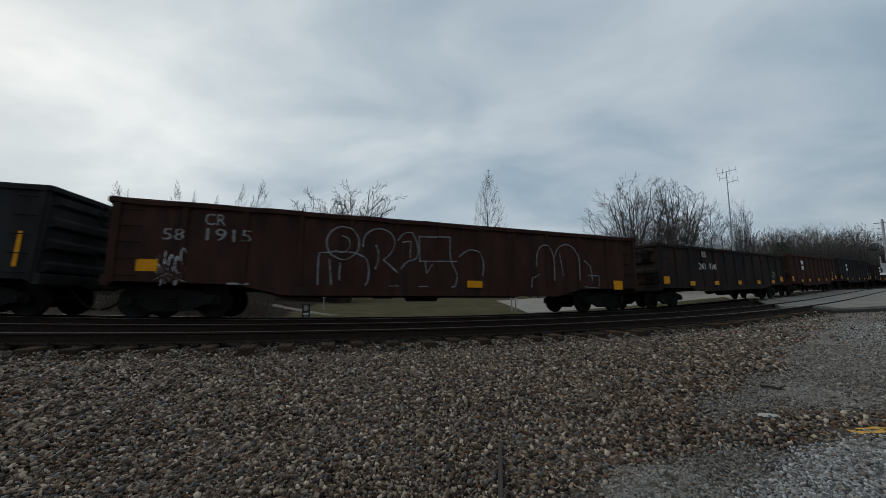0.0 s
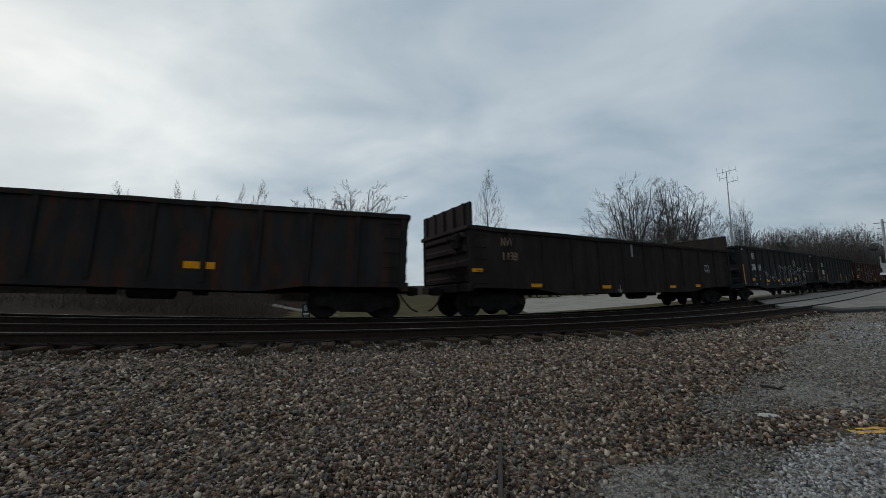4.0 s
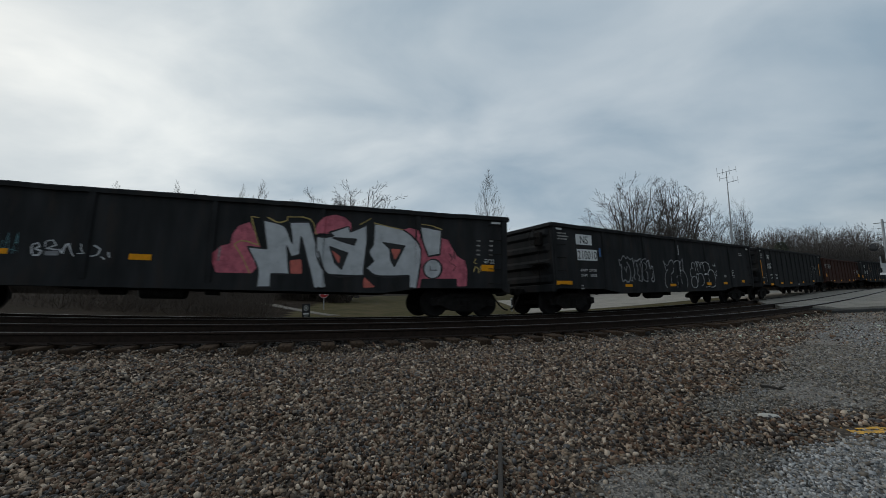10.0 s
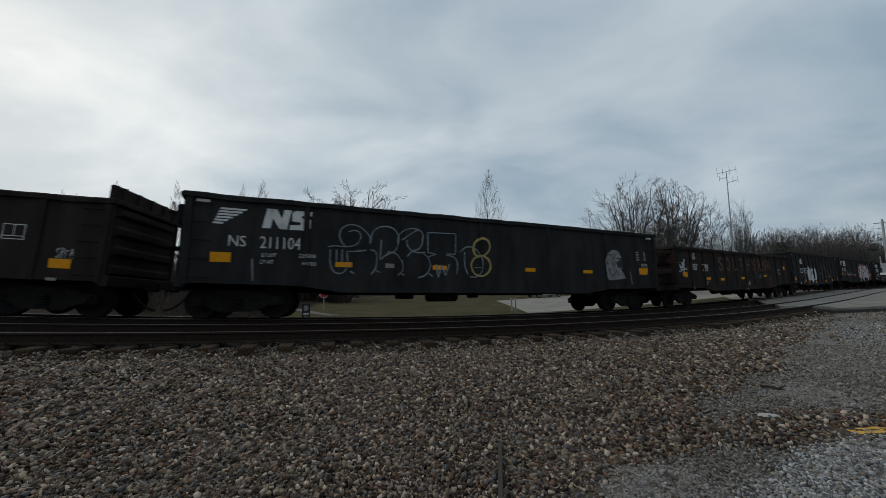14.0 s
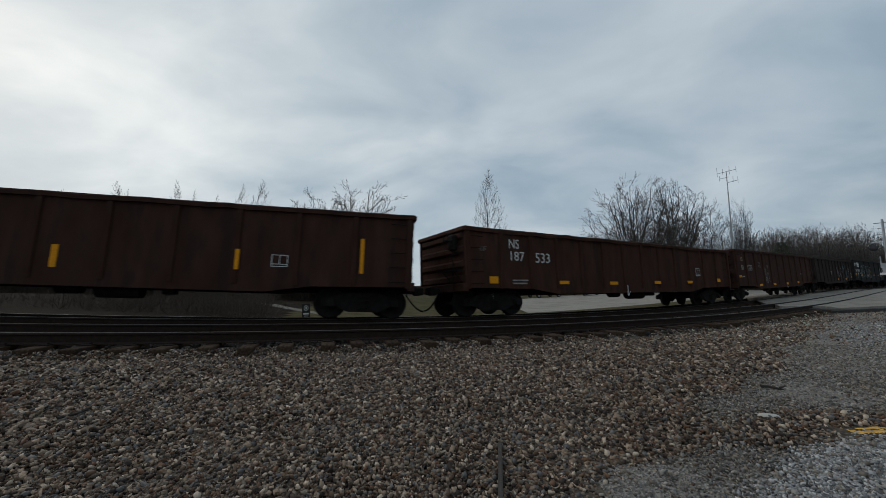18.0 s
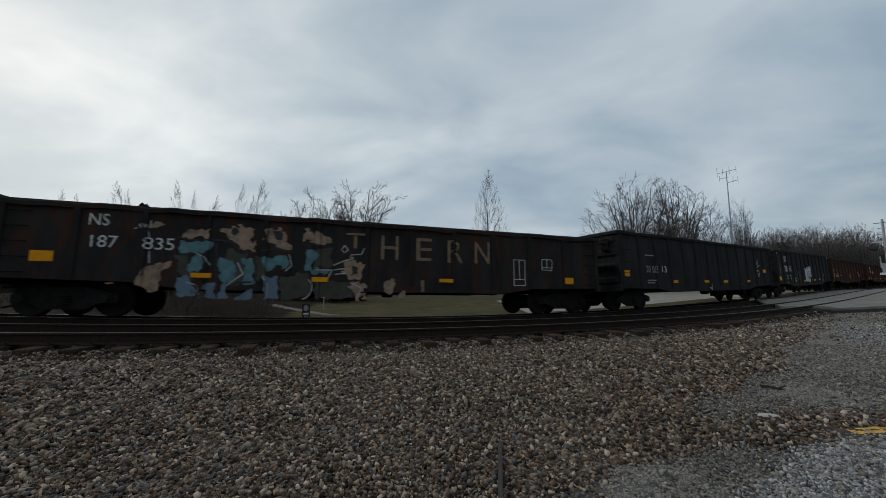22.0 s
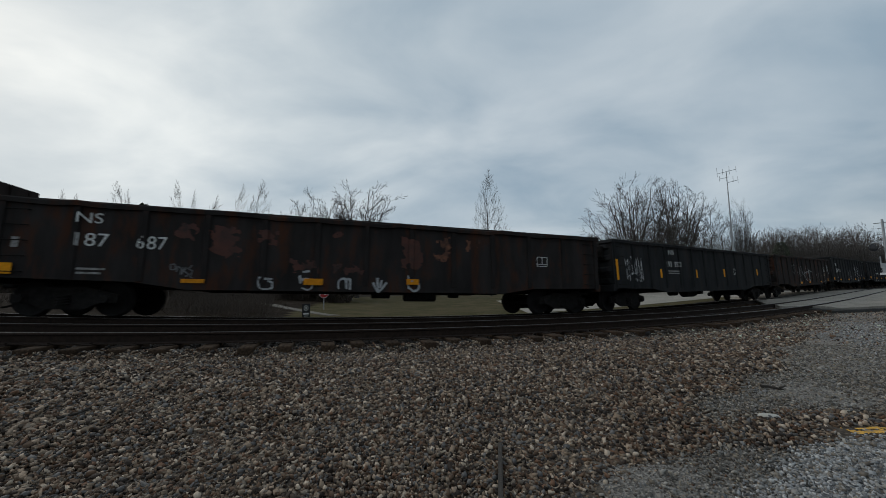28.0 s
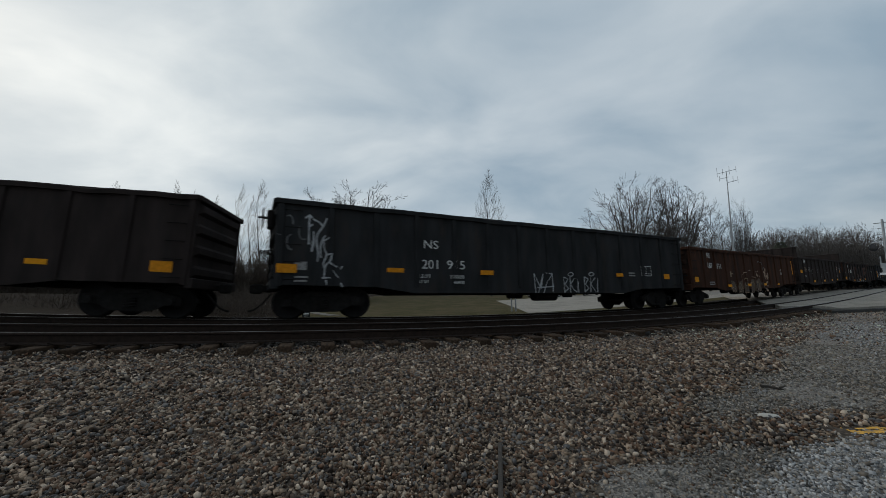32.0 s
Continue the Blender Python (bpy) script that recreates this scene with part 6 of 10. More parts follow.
strokes(c, [[(1.9, 1.51), (2.14, 1.55), (2.35, 1.39), (2.33, 1.05), (2.11, 0.95)]], .035, SPRAY_WHITE, P, "painted outline", lift=0.009)
strokes(c, [[(2.47, 1.48), (2.74, 1.49), (2.93, 1.24), (2.81, 0.93), (2.54, 0.88)]], .035, SPRAY_WHITE, P, "painted outline", lift=0.009)
strokes(c, [[(2.85, 1.58), (3.13, 1.73), (3.43, 1.69), (3.61, 1.43), (3.58, 1.0), (3.33, 0.88), (2.98, 0.88)]], .035, SPRAY_WHITE, P, "painted outline", lift=0.009)
strokes(c, [[(3.5, 1.87), (3.52, 2.04), (3.62, 1.87), (3.71, 2.05), (3.76, 1.88)]], .03, SPRAY_WHITE, P, "painted outline", lift=0.009)
strokes(c, [[(3.71, 1.61), (3.85, 1.7), (3.68, 1.44), (3.89, 1.48)]], .03, SPRAY_WHITE, P, "painted outline", lift=0.009)
c = CARS[9] = gondola("black", 3.17, 6, 0.02, "smooth black gondola wagon with emblem and pink-white graffiti", seed=29)
P = posts_at(6)
patch(c, -7.95, 2.97, 0.3, 0.07, CLEAR_WHITE, P, "corner_mark", "white patch painted for sky seen through the corner gap")
patch(c, 7.97, 2.97, 0.3, 0.07, CLEAR_WHITE, P, "corner_mark", "white patch painted for sky seen through the corner gap")
emblem(c, -7.41, 2.64, 0.71, 0.46)
emblem_letters(c, -6.03, 2.64, 1.29, 0.54)
sign(c, "NS", -7.2, 1.86, 0.28, 0.4, WHITE_PAINT)
sign(c, "211326", -6.16, 1.84, 0.32, 1.04, WHITE_PAINT)
sign(c, "LD LMT", -6.49, 1.61, 0.1, 0.37, WHITE_PAINT)
sign(c, "224700", -5.5, 1.57, 0.11, 0.41, WHITE_PAINT)
sign(c, "LT WT", -6.51, 1.43, 0.11, 0.3, WHITE_PAINT)
sign(c, "61300", -5.45, 1.42, 0.09, 0.32, WHITE_PAINT)
patch(c, -7.53, 1.56, 0.46, 0.25, AMBER, P)
patch(c, -4.52, 1.48, 0.49, 0.13, AMBER, P)
patch(c, -1.58, 1.46, 0.49, 0.15, AMBER, P)
strokes(c, [[(-6.83, 1.57), (-6.8, 1.0)]], .05, FADED_PAINT, P, "painted stroke")
strokes(c, [[(0.2, 1.8), (0.19, 1.44)]], .05, FADED_PAINT, P, "painted stroke")
scrawl(c, -4.48, 1.67, 0.87, 0.55, SPRAY_TEAL, P, 5)
strokes(c, [[(-3.8, 1.44), (-3.82, 1.65), (-3.71, 1.71), (-3.67, 1.62), (-3.77, 1.56), (-3.63, 1.52), (-3.67, 1.42), (-3.79, 1.41)], [(-3.57, 1.62), (-3.56, 1.75), (-3.43, 1.79), (-3.35, 1.67), (-3.48, 1.61), (-3.55, 1.58), (-3.31, 1.56)], [(-3.28, 1.58), (-3.21, 1.47), (-3.16, 1.68), (-3.1, 1.72), (-3.05, 1.55), (-2.97, 1.41)], [(-2.86, 1.73), (-2.79, 1.56), (-2.74, 1.49), (-2.91, 1.49)], [(-2.59, 1.71), (-2.45, 1.62), (-2.49, 1.48), (-2.63, 1.43)], [(-2.41, 1.43), (-2.33, 1.37)], [(-2.27, 1.55), (-2.24, 1.42)]], .04, SPRAY_WHITE, P, "white spray-painted tag")
shape(c, [(-3.55, 1.52), (-3.28, 1.54), (-3.27, 1.42), (-3.57, 1.41)], SPRAY_GREY, P)
shape(c, [(0.07, 1.35), (0.06, 1.66), (0.22, 1.84), (0.44, 1.91), (0.47, 2.18), (0.6, 2.4), (0.87, 2.53), (1.02, 2.22), (1.16, 1.9), (1.3, 1.55), (1.02, 1.14), (0.16, 1.13)], SPRAY_PINK, P, 0.003)
shape(c, [(2.53, 2.3), (2.61, 2.6), (2.83, 2.82), (3.08, 2.89), (3.34, 2.83), (3.53, 2.67), (3.54, 2.45), (3.27, 2.35)], SPRAY_PINK, P, 0.003)
shape(c, [(4.98, 2.54), (5.22, 2.64), (5.45, 2.6), (5.56, 2.39), (5.67, 2.12), (6.17, 2.15), (6.21, 2.39), (6.41, 2.34), (6.56, 2.08), (6.71, 1.85), (6.95, 1.73), (7.03, 1.46), (7.02, 0.95), (6.72, 0.94), (6.71, 1.17), (5.62, 1.14), (5.58, 0.86), (5.45, 0.86), (5.54, 1.58), (5.52, 2.03), (5.26, 2.37)], SPRAY_PINK, P, 0.003)
shape(c, [(1.2, 2.6), (1.74, 2.47), (1.98, 1.99), (1.88, 2.58), (2.39, 2.63), (2.68, 1.81), (2.83, 1.31), (2.93, 0.81), (2.61, 0.8), (2.51, 1.17), (2.2, 2.2), (2.19, 1.69), (1.98, 1.63), (1.84, 1.93), (1.96, 1.14), (1.5, 1.14), (1.51, 0.78), (1.16, 0.77), (1.16, 1.26), (0.86, 1.85), (1.35, 1.81)], SPRAY_SILVER, P, 0.006)
strokes(c, [[(1.2, 2.6), (1.74, 2.47), (1.98, 1.99), (1.88, 2.58), (2.39, 2.63), (2.68, 1.81), (2.83, 1.31), (2.93, 0.81), (2.61, 0.8), (2.51, 1.17), (2.2, 2.2), (2.19, 1.69), (1.98, 1.63), (1.84, 1.93), (1.96, 1.14), (1.5, 1.14), (1.51, 0.78), (1.16, 0.77), (1.16, 1.26), (0.86, 1.85), (1.35, 1.81), (1.2, 2.6)]], .055, INK, P, "painted outline", lift=0.009)
shape(c, [(2.6, 2.19), (3.07, 2.27), (2.93, 2.36), (3.47, 2.57), (3.52, 2.41), (3.99, 2.65), (4.0, 2.04), (3.94, 1.39), (3.95, 1.18), (2.95, 1.19), (2.64, 1.72)], SPRAY_SILVER, P, 0.006)
strokes(c, [[(2.6, 2.19), (3.07, 2.27), (2.93, 2.36), (3.47, 2.57), (3.52, 2.41), (3.99, 2.65), (4.0, 2.04), (3.94, 1.39), (3.95, 1.18), (2.95, 1.19), (2.64, 1.72), (2.6, 2.19)]], .055, INK, P, "painted outline", lift=0.009)
shape(c, [(4.18, 2.7), (5.04, 2.56), (5.41, 2.29), (5.56, 2.03), (5.58, 1.8), (5.47, 0.86), (5.27, 0.86), (5.25, 1.22), (4.26, 1.19), (4.01, 1.39), (4.22, 1.6), (4.06, 1.87), (4.17, 2.08)], SPRAY_SILVER, P, 0.006)
strokes(c, [[(4.18, 2.7), (5.04, 2.56), (5.41, 2.29), (5.56, 2.03), (5.58, 1.8), (5.47, 0.86), (5.27, 0.86), (5.25, 1.22), (4.26, 1.19), (4.01, 1.39), (4.22, 1.6), (4.06, 1.87), (4.17, 2.08), (4.18, 2.7)]], .055, INK, P, "painted outline", lift=0.009)
shape(c, [(5.54, 2.7), (6.21, 2.63), (6.17, 1.88), (5.81, 1.81), (5.65, 2.21)], SPRAY_SILVER, P, 0.006)
strokes(c, [[(5.54, 2.7), (6.21, 2.63), (6.17, 1.88), (5.81, 1.81), (5.65, 2.21), (5.54, 2.7)]], .055, INK, P, "painted outline", lift=0.009)
shape(c, [(6.23, 1.45), (6.21, 1.34), (6.15, 1.24), (6.06, 1.18), (5.95, 1.15), (5.85, 1.17), (5.76, 1.23), (5.7, 1.32), (5.68, 1.43), (5.7, 1.54), (5.76, 1.63), (5.85, 1.7), (5.96, 1.72), (6.06, 1.71), (6.15, 1.65), (6.21, 1.56)], SPRAY_SILVER, P, 0.006)
strokes(c, [[(6.23, 1.45), (6.21, 1.34), (6.15, 1.24), (6.06, 1.18), (5.95, 1.15), (5.85, 1.17), (5.76, 1.23), (5.7, 1.32), (5.68, 1.43), (5.7, 1.54), (5.76, 1.63), (5.85, 1.7), (5.96, 1.72), (6.06, 1.71), (6.15, 1.65), (6.21, 1.56), (6.23, 1.45)]], .055, INK, P, "painted outline", lift=0.009)
shape(c, [(2.94, 1.99), (3.5, 1.81), (3.33, 1.3), (3.12, 1.49)], INK, P, 0.008)
shape(c, [(2.9, 2.24), (3.73, 2.23), (3.65, 2.01), (3.27, 2.11)], INK, P, 0.008)
shape(c, [(4.4, 2.18), (5.13, 2.1), (4.81, 1.42), (4.68, 1.64), (4.64, 1.97)], INK, P, 0.008)
shape(c, [(1.95, 1.53), (2.24, 1.57), (2.29, 1.17), (1.99, 1.16)], SPRAY_CORAL, P, 0.011)
shape(c, [(3.95, 1.15), (4.28, 0.85), (3.95, 0.83)], SPRAY_CORAL, P, 0.011)
shape(c, [(3.0, 1.89), (3.27, 1.7), (3.26, 1.45)], SPRAY_CORAL, P, 0.011)
shape(c, [(4.69, 1.99), (4.99, 1.98), (4.82, 1.63)], SPRAY_CORAL, P, 0.011)
strokes(c, [[(1.09, 2.66), (0.89, 2.68), (1.02, 2.26), (1.14, 1.9)]], .035, SPRAY_YELLOW, P, "painted outline", lift=0.010)
strokes(c, [[(0.97, 1.14), (0.76, 1.56), (0.54, 1.9), (0.7, 2.0), (1.14, 1.9)]], .035, SPRAY_YELLOW, P, "painted outline", lift=0.010)
strokes(c, [[(1.3, 2.69), (1.59, 2.56), (1.81, 2.63), (1.81, 2.73), (2.42, 2.7), (2.6, 2.27)]], .035, SPRAY_YELLOW, P, "painted outline", lift=0.010)
strokes(c, [[(3.78, 2.64), (4.09, 2.85)]], .035, SPRAY_YELLOW, P, "painted outline", lift=0.010)
strokes(c, [[(4.18, 2.72), (4.67, 2.62), (5.04, 2.57)]], .035, SPRAY_YELLOW, P, "painted outline", lift=0.010)
strokes(c, [[(5.58, 2.77), (5.88, 2.75), (6.23, 2.65)]], .035, SPRAY_YELLOW, P, "painted outline", lift=0.010)
strokes(c, [[(6.44, 1.94), (6.56, 1.8), (6.48, 1.65)]], .03, INK, P, "painted stroke", lift=0.012)
strokes(c, [[(6.6, 1.99), (6.63, 1.77)]], .03, INK, P, "painted stroke", lift=0.012)
strokes(c, [[(6.52, 1.62), (6.67, 1.55), (6.59, 1.4)]], .03, INK, P, "painted stroke", lift=0.012)
strokes(c, [[(5.88, 1.52), (5.88, 1.4), (6.09, 1.41)]], .03, INK, P, "painted stroke", lift=0.012)
patch(c, 7.69, 1.53, 0.4, 0.2, AMBER, P)
sign(c, "G122", 7.74, 1.68, 0.13, 0.33, WHITE_PAINT)
strokes(c, [[(7.31, 1.8), (7.25, 1.68), (7.33, 1.65)], [(7.24, 1.39), (7.29, 1.56), (7.39, 1.5), (7.39, 1.36)], [(7.45, 1.4), (7.47, 1.58)]], .03, SPRAY_YELLOW, P, "dull yellow spray marks")
bars(c, 7.41, 2.34, 0.14, 1, FADED_PAINT)
bars(c, 7.4, 2.19, 0.14, 1, FADED_PAINT)
bars(c, 7.4, 2.04, 0.14, 1, FADED_PAINT)
bars(c, 7.4, 1.91, 0.14, 1, FADED_PAINT)
bars(c, 7.82, 2.36, 0.14, 1, FADED_PAINT)
bars(c, 7.82, 2.21, 0.14, 1, FADED_PAINT)
bars(c, 7.81, 2.06, 0.14, 1, FADED_PAINT)
bars(c, 7.81, 1.93, 0.14, 1, FADED_PAINT)
c = CARS[10] = gondola("black", 3.18, 13, 0.05, "black gondola wagon with white numbers and blotted white graffiti figures", seed=30)
P = posts_at(13)
patch(c, -7.95, 2.98, 0.3, 0.07, CLEAR_WHITE, P, "corner_mark", "white patch painted for sky seen through the corner gap")
patch(c, 7.97, 2.98, 0.3, 0.07, CLEAR_WHITE, P, "corner_mark", "white patch painted for sky seen through the corner gap")
sign(c, "NS", -5.78, 2.31, 0.42, 0.45, WHITE_PAINT)
sign(c, "201", -5.82, 1.63, 0.4, 0.59, WHITE_PAINT)
sign(c, "035", -4.75, 1.61, 0.42, 0.69, WHITE_PAINT)
sign(c, "LD LMT", -5.75, 1.41, 0.1, 0.25, FADED_PAINT)
sign(c, "220600", -4.92, 1.4, 0.11, 0.38, FADED_PAINT)
sign(c, "65100", -4.89, 1.21, 0.1, 0.32, FADED_PAINT)
patch(c, -7.82, 1.25, 0.41, 0.25, AMBER, P)
patch(c, -4.78, 1.06, 0.47, 0.13, AMBER, P)
patch(c, -3.62, 0.91, 0.21, 0.1, AMBER, P)
patch(c, -1.4, 0.93, 0.49, 0.13, AMBER, P)
patch(c, 1.96, 0.93, 0.47, 0.13, AMBER, P)
patch(c, 5.0, 0.99, 0.46, 0.13, AMBER, P)
patch(c, 7.33, 1.13, 0.37, 0.22, AMBER, P)
patch(c, -7.86, 1.02, 0.17, 0.11, FADED_PAINT, P)
patch(c, -5.81, 0.93, 0.22, 0.11, FADED_PAINT, P)
scrawl(c, 4.08, 1.52, 0.8, 0.6, SPRAY_TAN, P, 5)
scrawl(c, 0.13, 1.29, 0.18, 0.24, SPRAY_TAN, P, 2)
consist_box(c, 6.01, 1.49, 0.45, 0.36)
bars(c, -6.36, 0.92, 0.48, 2, FADED_PAINT)
shape(c, [(-3.95, 1.96), (-3.8, 1.85), (-3.59, 2.13), (-3.23, 2.09), (-3.17, 1.71), (-3.03, 1.36), (-3.12, 1.07), (-3.93, 1.01), (-3.99, 1.5)], SPRAY_WHITE, P, 0.004, .1)
shape(c, [(-2.72, 2.05), (-2.48, 1.92), (-2.26, 2.13), (-2.12, 1.95), (-2.22, 1.66), (-1.98, 1.44), (-2.0, 1.03), (-2.37, 0.89), (-2.78, 0.97), (-2.78, 1.43), (-2.6, 1.69)], SPRAY_WHITE, P, 0.004, .1)
shape(c, [(-1.63, 1.93), (-1.29, 2.04), (-0.96, 1.89), (-0.91, 1.35), (-1.14, 1.04), (-1.56, 1.03)], SPRAY_WHITE, P, 0.004, .1)
strokes(c, [[(0.59, 1.24), (0.55, 2.0), (0.79, 2.33), (1.21, 2.3), (1.39, 1.89), (1.09, 1.66), (1.38, 1.39), (1.03, 1.16), (0.59, 1.24)]], .03, SPRAY_TAN, P, "painted outline", lift=0.009)
strokes(c, [[(1.12, 2.02), (1.07, 1.93), (0.97, 1.9), (0.85, 1.92), (0.83, 2.01), (0.88, 2.1), (0.98, 2.13), (1.09, 2.11), (1.12, 2.02)]], .03, SPRAY_TAN, P, "painted outline", lift=0.009)
strokes(c, [[(1.66, 2.32), (2.17, 2.29)]], .03, SPRAY_TAN, P, "painted outline", lift=0.009)
strokes(c, [[(1.48, 1.23), (1.61, 1.9), (1.85, 2.05)]], .03, SPRAY_TAN, P, "painted outline", lift=0.009)
strokes(c, [[(2.52, 1.88), (2.47, 1.78), (2.35, 1.73), (2.24, 1.78), (2.21, 1.87), (2.26, 1.97), (2.38, 2.02), (2.49, 1.97), (2.52, 1.88)]], .03, SPRAY_TAN, P, "painted outline", lift=0.009)
strokes(c, [[(2.71, 2.22), (3.07, 1.89), (2.66, 1.41), (3.08, 1.17), (3.47, 1.71)]], .03, SPRAY_TAN, P, "painted outline", lift=0.009)
strokes(c, [[(3.52, 2.2), (3.75, 1.67), (3.32, 1.22)]], .03, SPRAY_TAN, P, "painted outline", lift=0.009)
strokes(c, [[(4.06, 1.77), (4.44, 1.98), (4.59, 1.43), (4.12, 1.18)]], .03, SPRAY_TAN, P, "painted outline", lift=0.009)
c = CARS[11] = gondola("blackrust", 2.8, 12, 0.9, "rust-streaked black gondola wagon with battered rim and faded lettering", seed=31)
P = posts_at(12)
sign(c, "NS", -6.55, 2.22, 0.3, 0.41, WHITE_PAINT)
sign(c, "187", -6.48, 1.71, 0.31, 0.56, WHITE_PAINT)
sign(c, "739", -5.3, 1.67, 0.36, 0.66, WHITE_PAINT)
bars(c, -5.28, 1.12, 0.48, 2, FADED_PAINT)
patch(c, -7.52, 1.51, 0.45, 0.23, AMBER, P)
patch(c, -5.18, 1.31, 0.48, 0.13, AMBER, P)
patch(c, -3.31, 1.27, 0.48, 0.13, AMBER, P)
patch(c, -0.45, 1.32, 0.47, 0.12, AMBER, P)
patch(c, 3.3, 1.46, 0.45, 0.11, AMBER, P)
patch(c, 6.95, 1.96, 0.34, 0.22, AMBER, P)
blob(c, 4.08, 1.58, 0.46, 1.67, SPRAY_RED, P)
scrawl(c, 1.48, 1.46, 0.68, 0.45, SPRAY_TEAL, P, 4)
scrawl(c, 2.47, 1.46, 0.85, 0.33, SPRAY_TEAL, P, 5)
patch(c, 0.49, 1.05, 0.2, 0.24, FADED_PAINT, P)
arrow(c, -0.01, 1.08, 0.61, SPRAY_GREY, P)
consist_box(c, 6.05, 1.73, 0.42, 0.33)
loop(c, -6.82, 0.79, 0.23, 0.3, FADED_PAINT, P)
sign(c, "S", -3.37, 1.72, 0.74, 0.5, SPRAY_RUST)
sign(c, "O", -2.4, 1.72, 0.74, 0.5, SPRAY_RUST)
sign(c, "U", -1.44, 1.72, 0.74, 0.5, SPRAY_RUST)
sign(c, "T", -0.45, 1.72, 0.74, 0.5, SPRAY_RUST)
sign(c, "H", 0.56, 1.72, 0.74, 0.5, SPRAY_RUST)
sign(c, "E", 1.49, 1.72, 0.74, 0.5, SPRAY_RUST)
sign(c, "R", 2.43, 1.72, 0.74, 0.5, SPRAY_RUST)
sign(c, "N", 3.3, 1.72, 0.74, 0.5, SPRAY_RUST)
shape(c, [(-8.2, 2.06), (-8.02, 2.13), (-7.91, 1.9), (-7.72, 2.03), (-7.64, 2.16), (-7.46, 2.15), (-7.46, 2.0), (-7.56, 1.84), (-7.36, 1.77), (-7.21, 1.89), (-7.27, 1.7), (-7.45, 1.67), (-7.63, 1.68), (-7.86, 1.72), (-7.96, 1.82), (-8.06, 2.01)], SPRAY_SILVER, P, 0.004, 0.12)
strokes(c, [[(-8.13, 1.71), (-8.0, 1.64), (-7.75, 1.68), (-7.63, 1.57)], [(-8.07, 1.62), (-7.86, 1.67)]], 0.05, SPRAY_CHALK, P, "white spray stroke", lift=0.009)
c = CARS[12] = gondola("black", 3.17, 6, 0.02, "smooth black gondola wagon with striped emblem and pale outlined graffiti", seed=32)
P = posts_at(6)
patch(c, -7.95, 2.97, 0.3, 0.07, CLEAR_WHITE, P, "corner_mark", "white patch painted for sky seen through the corner gap")
patch(c, 7.97, 2.97, 0.3, 0.07, CLEAR_WHITE, P, "corner_mark", "white patch painted for sky seen through the corner gap")
emblem(c, -7.35, 2.63, 0.74, 0.45)
emblem_letters(c, -5.99, 2.63, 1.3, 0.53)
sign(c, "NS", -7.15, 1.85, 0.29, 0.39, WHITE_PAINT)
sign(c, "211104", -6.12, 1.83, 0.33, 0.99, WHITE_PAINT)
sign(c, "LD LMT", -6.4, 1.61, 0.1, 0.37, WHITE_PAINT)
sign(c, "224300", -5.44, 1.62, 0.1, 0.43, WHITE_PAINT)
sign(c, "LT WT", -6.43, 1.42, 0.11, 0.31, WHITE_PAINT)
sign(c, "61700", -5.39, 1.41, 0.1, 0.35, WHITE_PAINT)
patch(c, -7.49, 1.56, 0.45, 0.25, AMBER, P)
patch(c, -4.46, 1.47, 0.46, 0.14, AMBER, P)
patch(c, -1.52, 1.47, 0.47, 0.14, AMBER, P)
patch(c, 1.92, 1.5, 0.43, 0.13, AMBER, P)
patch(c, 4.55, 1.5, 0.45, 0.12, AMBER, P)
patch(c, -3.12, 1.48, 0.27, 0.13, FADED_PAINT, P)
strokes(c, [[(-6.78, 1.55), (-6.74, 0.98)]], .05, FADED_PAINT, P, "painted stroke")
shape(c, [(5.46, 1.37), (5.41, 1.93), (5.55, 2.21), (5.87, 2.4), (6.17, 2.37), (6.37, 2.07), (6.36, 1.79), (6.28, 1.58), (6.39, 1.52), (6.51, 1.28), (5.63, 1.19), (5.47, 1.27)], SPRAY_GREY, P, 0.004)
shape(c, [(6.03, 1.91), (6.37, 2.08), (6.38, 1.78), (6.23, 1.67), (6.1, 1.73)], INK, P, 0.008)
strokes(c, [[(5.53, 2.14), (5.67, 2.22), (5.97, 2.08), (6.37, 2.07)]], .04, INK, P, "painted outline", lift=0.009)
strokes(c, [[(5.61, 1.68), (5.73, 1.41), (5.89, 1.4), (6.03, 1.59)]], .04, INK, P, "painted outline", lift=0.009)
strokes(c, [[(5.99, 1.92), (5.99, 1.86), (5.97, 1.81), (5.95, 1.78), (5.9, 1.78), (5.87, 1.8), (5.85, 1.85), (5.84, 1.91), (5.83, 1.96), (5.85, 2.02), (5.87, 2.05), (5.92, 2.05), (5.94, 2.02), (5.97, 1.97), (5.99, 1.92)]], .03, INK, P, "painted outline", lift=0.009)
strokes(c, [[(5.47, 1.94), (5.69, 1.55)]], .035, INK, P, "painted outline", lift=0.009)
patch(c, 7.53, 1.59, 0.5, 0.26, AMBER, P)
sign(c, "G122", 7.59, 1.76, 0.14, 0.33, WHITE_PAINT)
bars(c, 7.26, 2.33, 0.18, 4, FADED_PAINT)
bars(c, 7.65, 2.35, 0.13, 4, FADED_PAINT)
strokes(c, [[(6.77, 1.58), (6.84, 1.03)]], .03, FADED_PAINT, P, "painted stroke")
# sky glimpsed through the front corner gap, put on as a white patch
patch(c, 8.2, 3.08, 0.21, 0.09, CLEAR_WHITE, P)
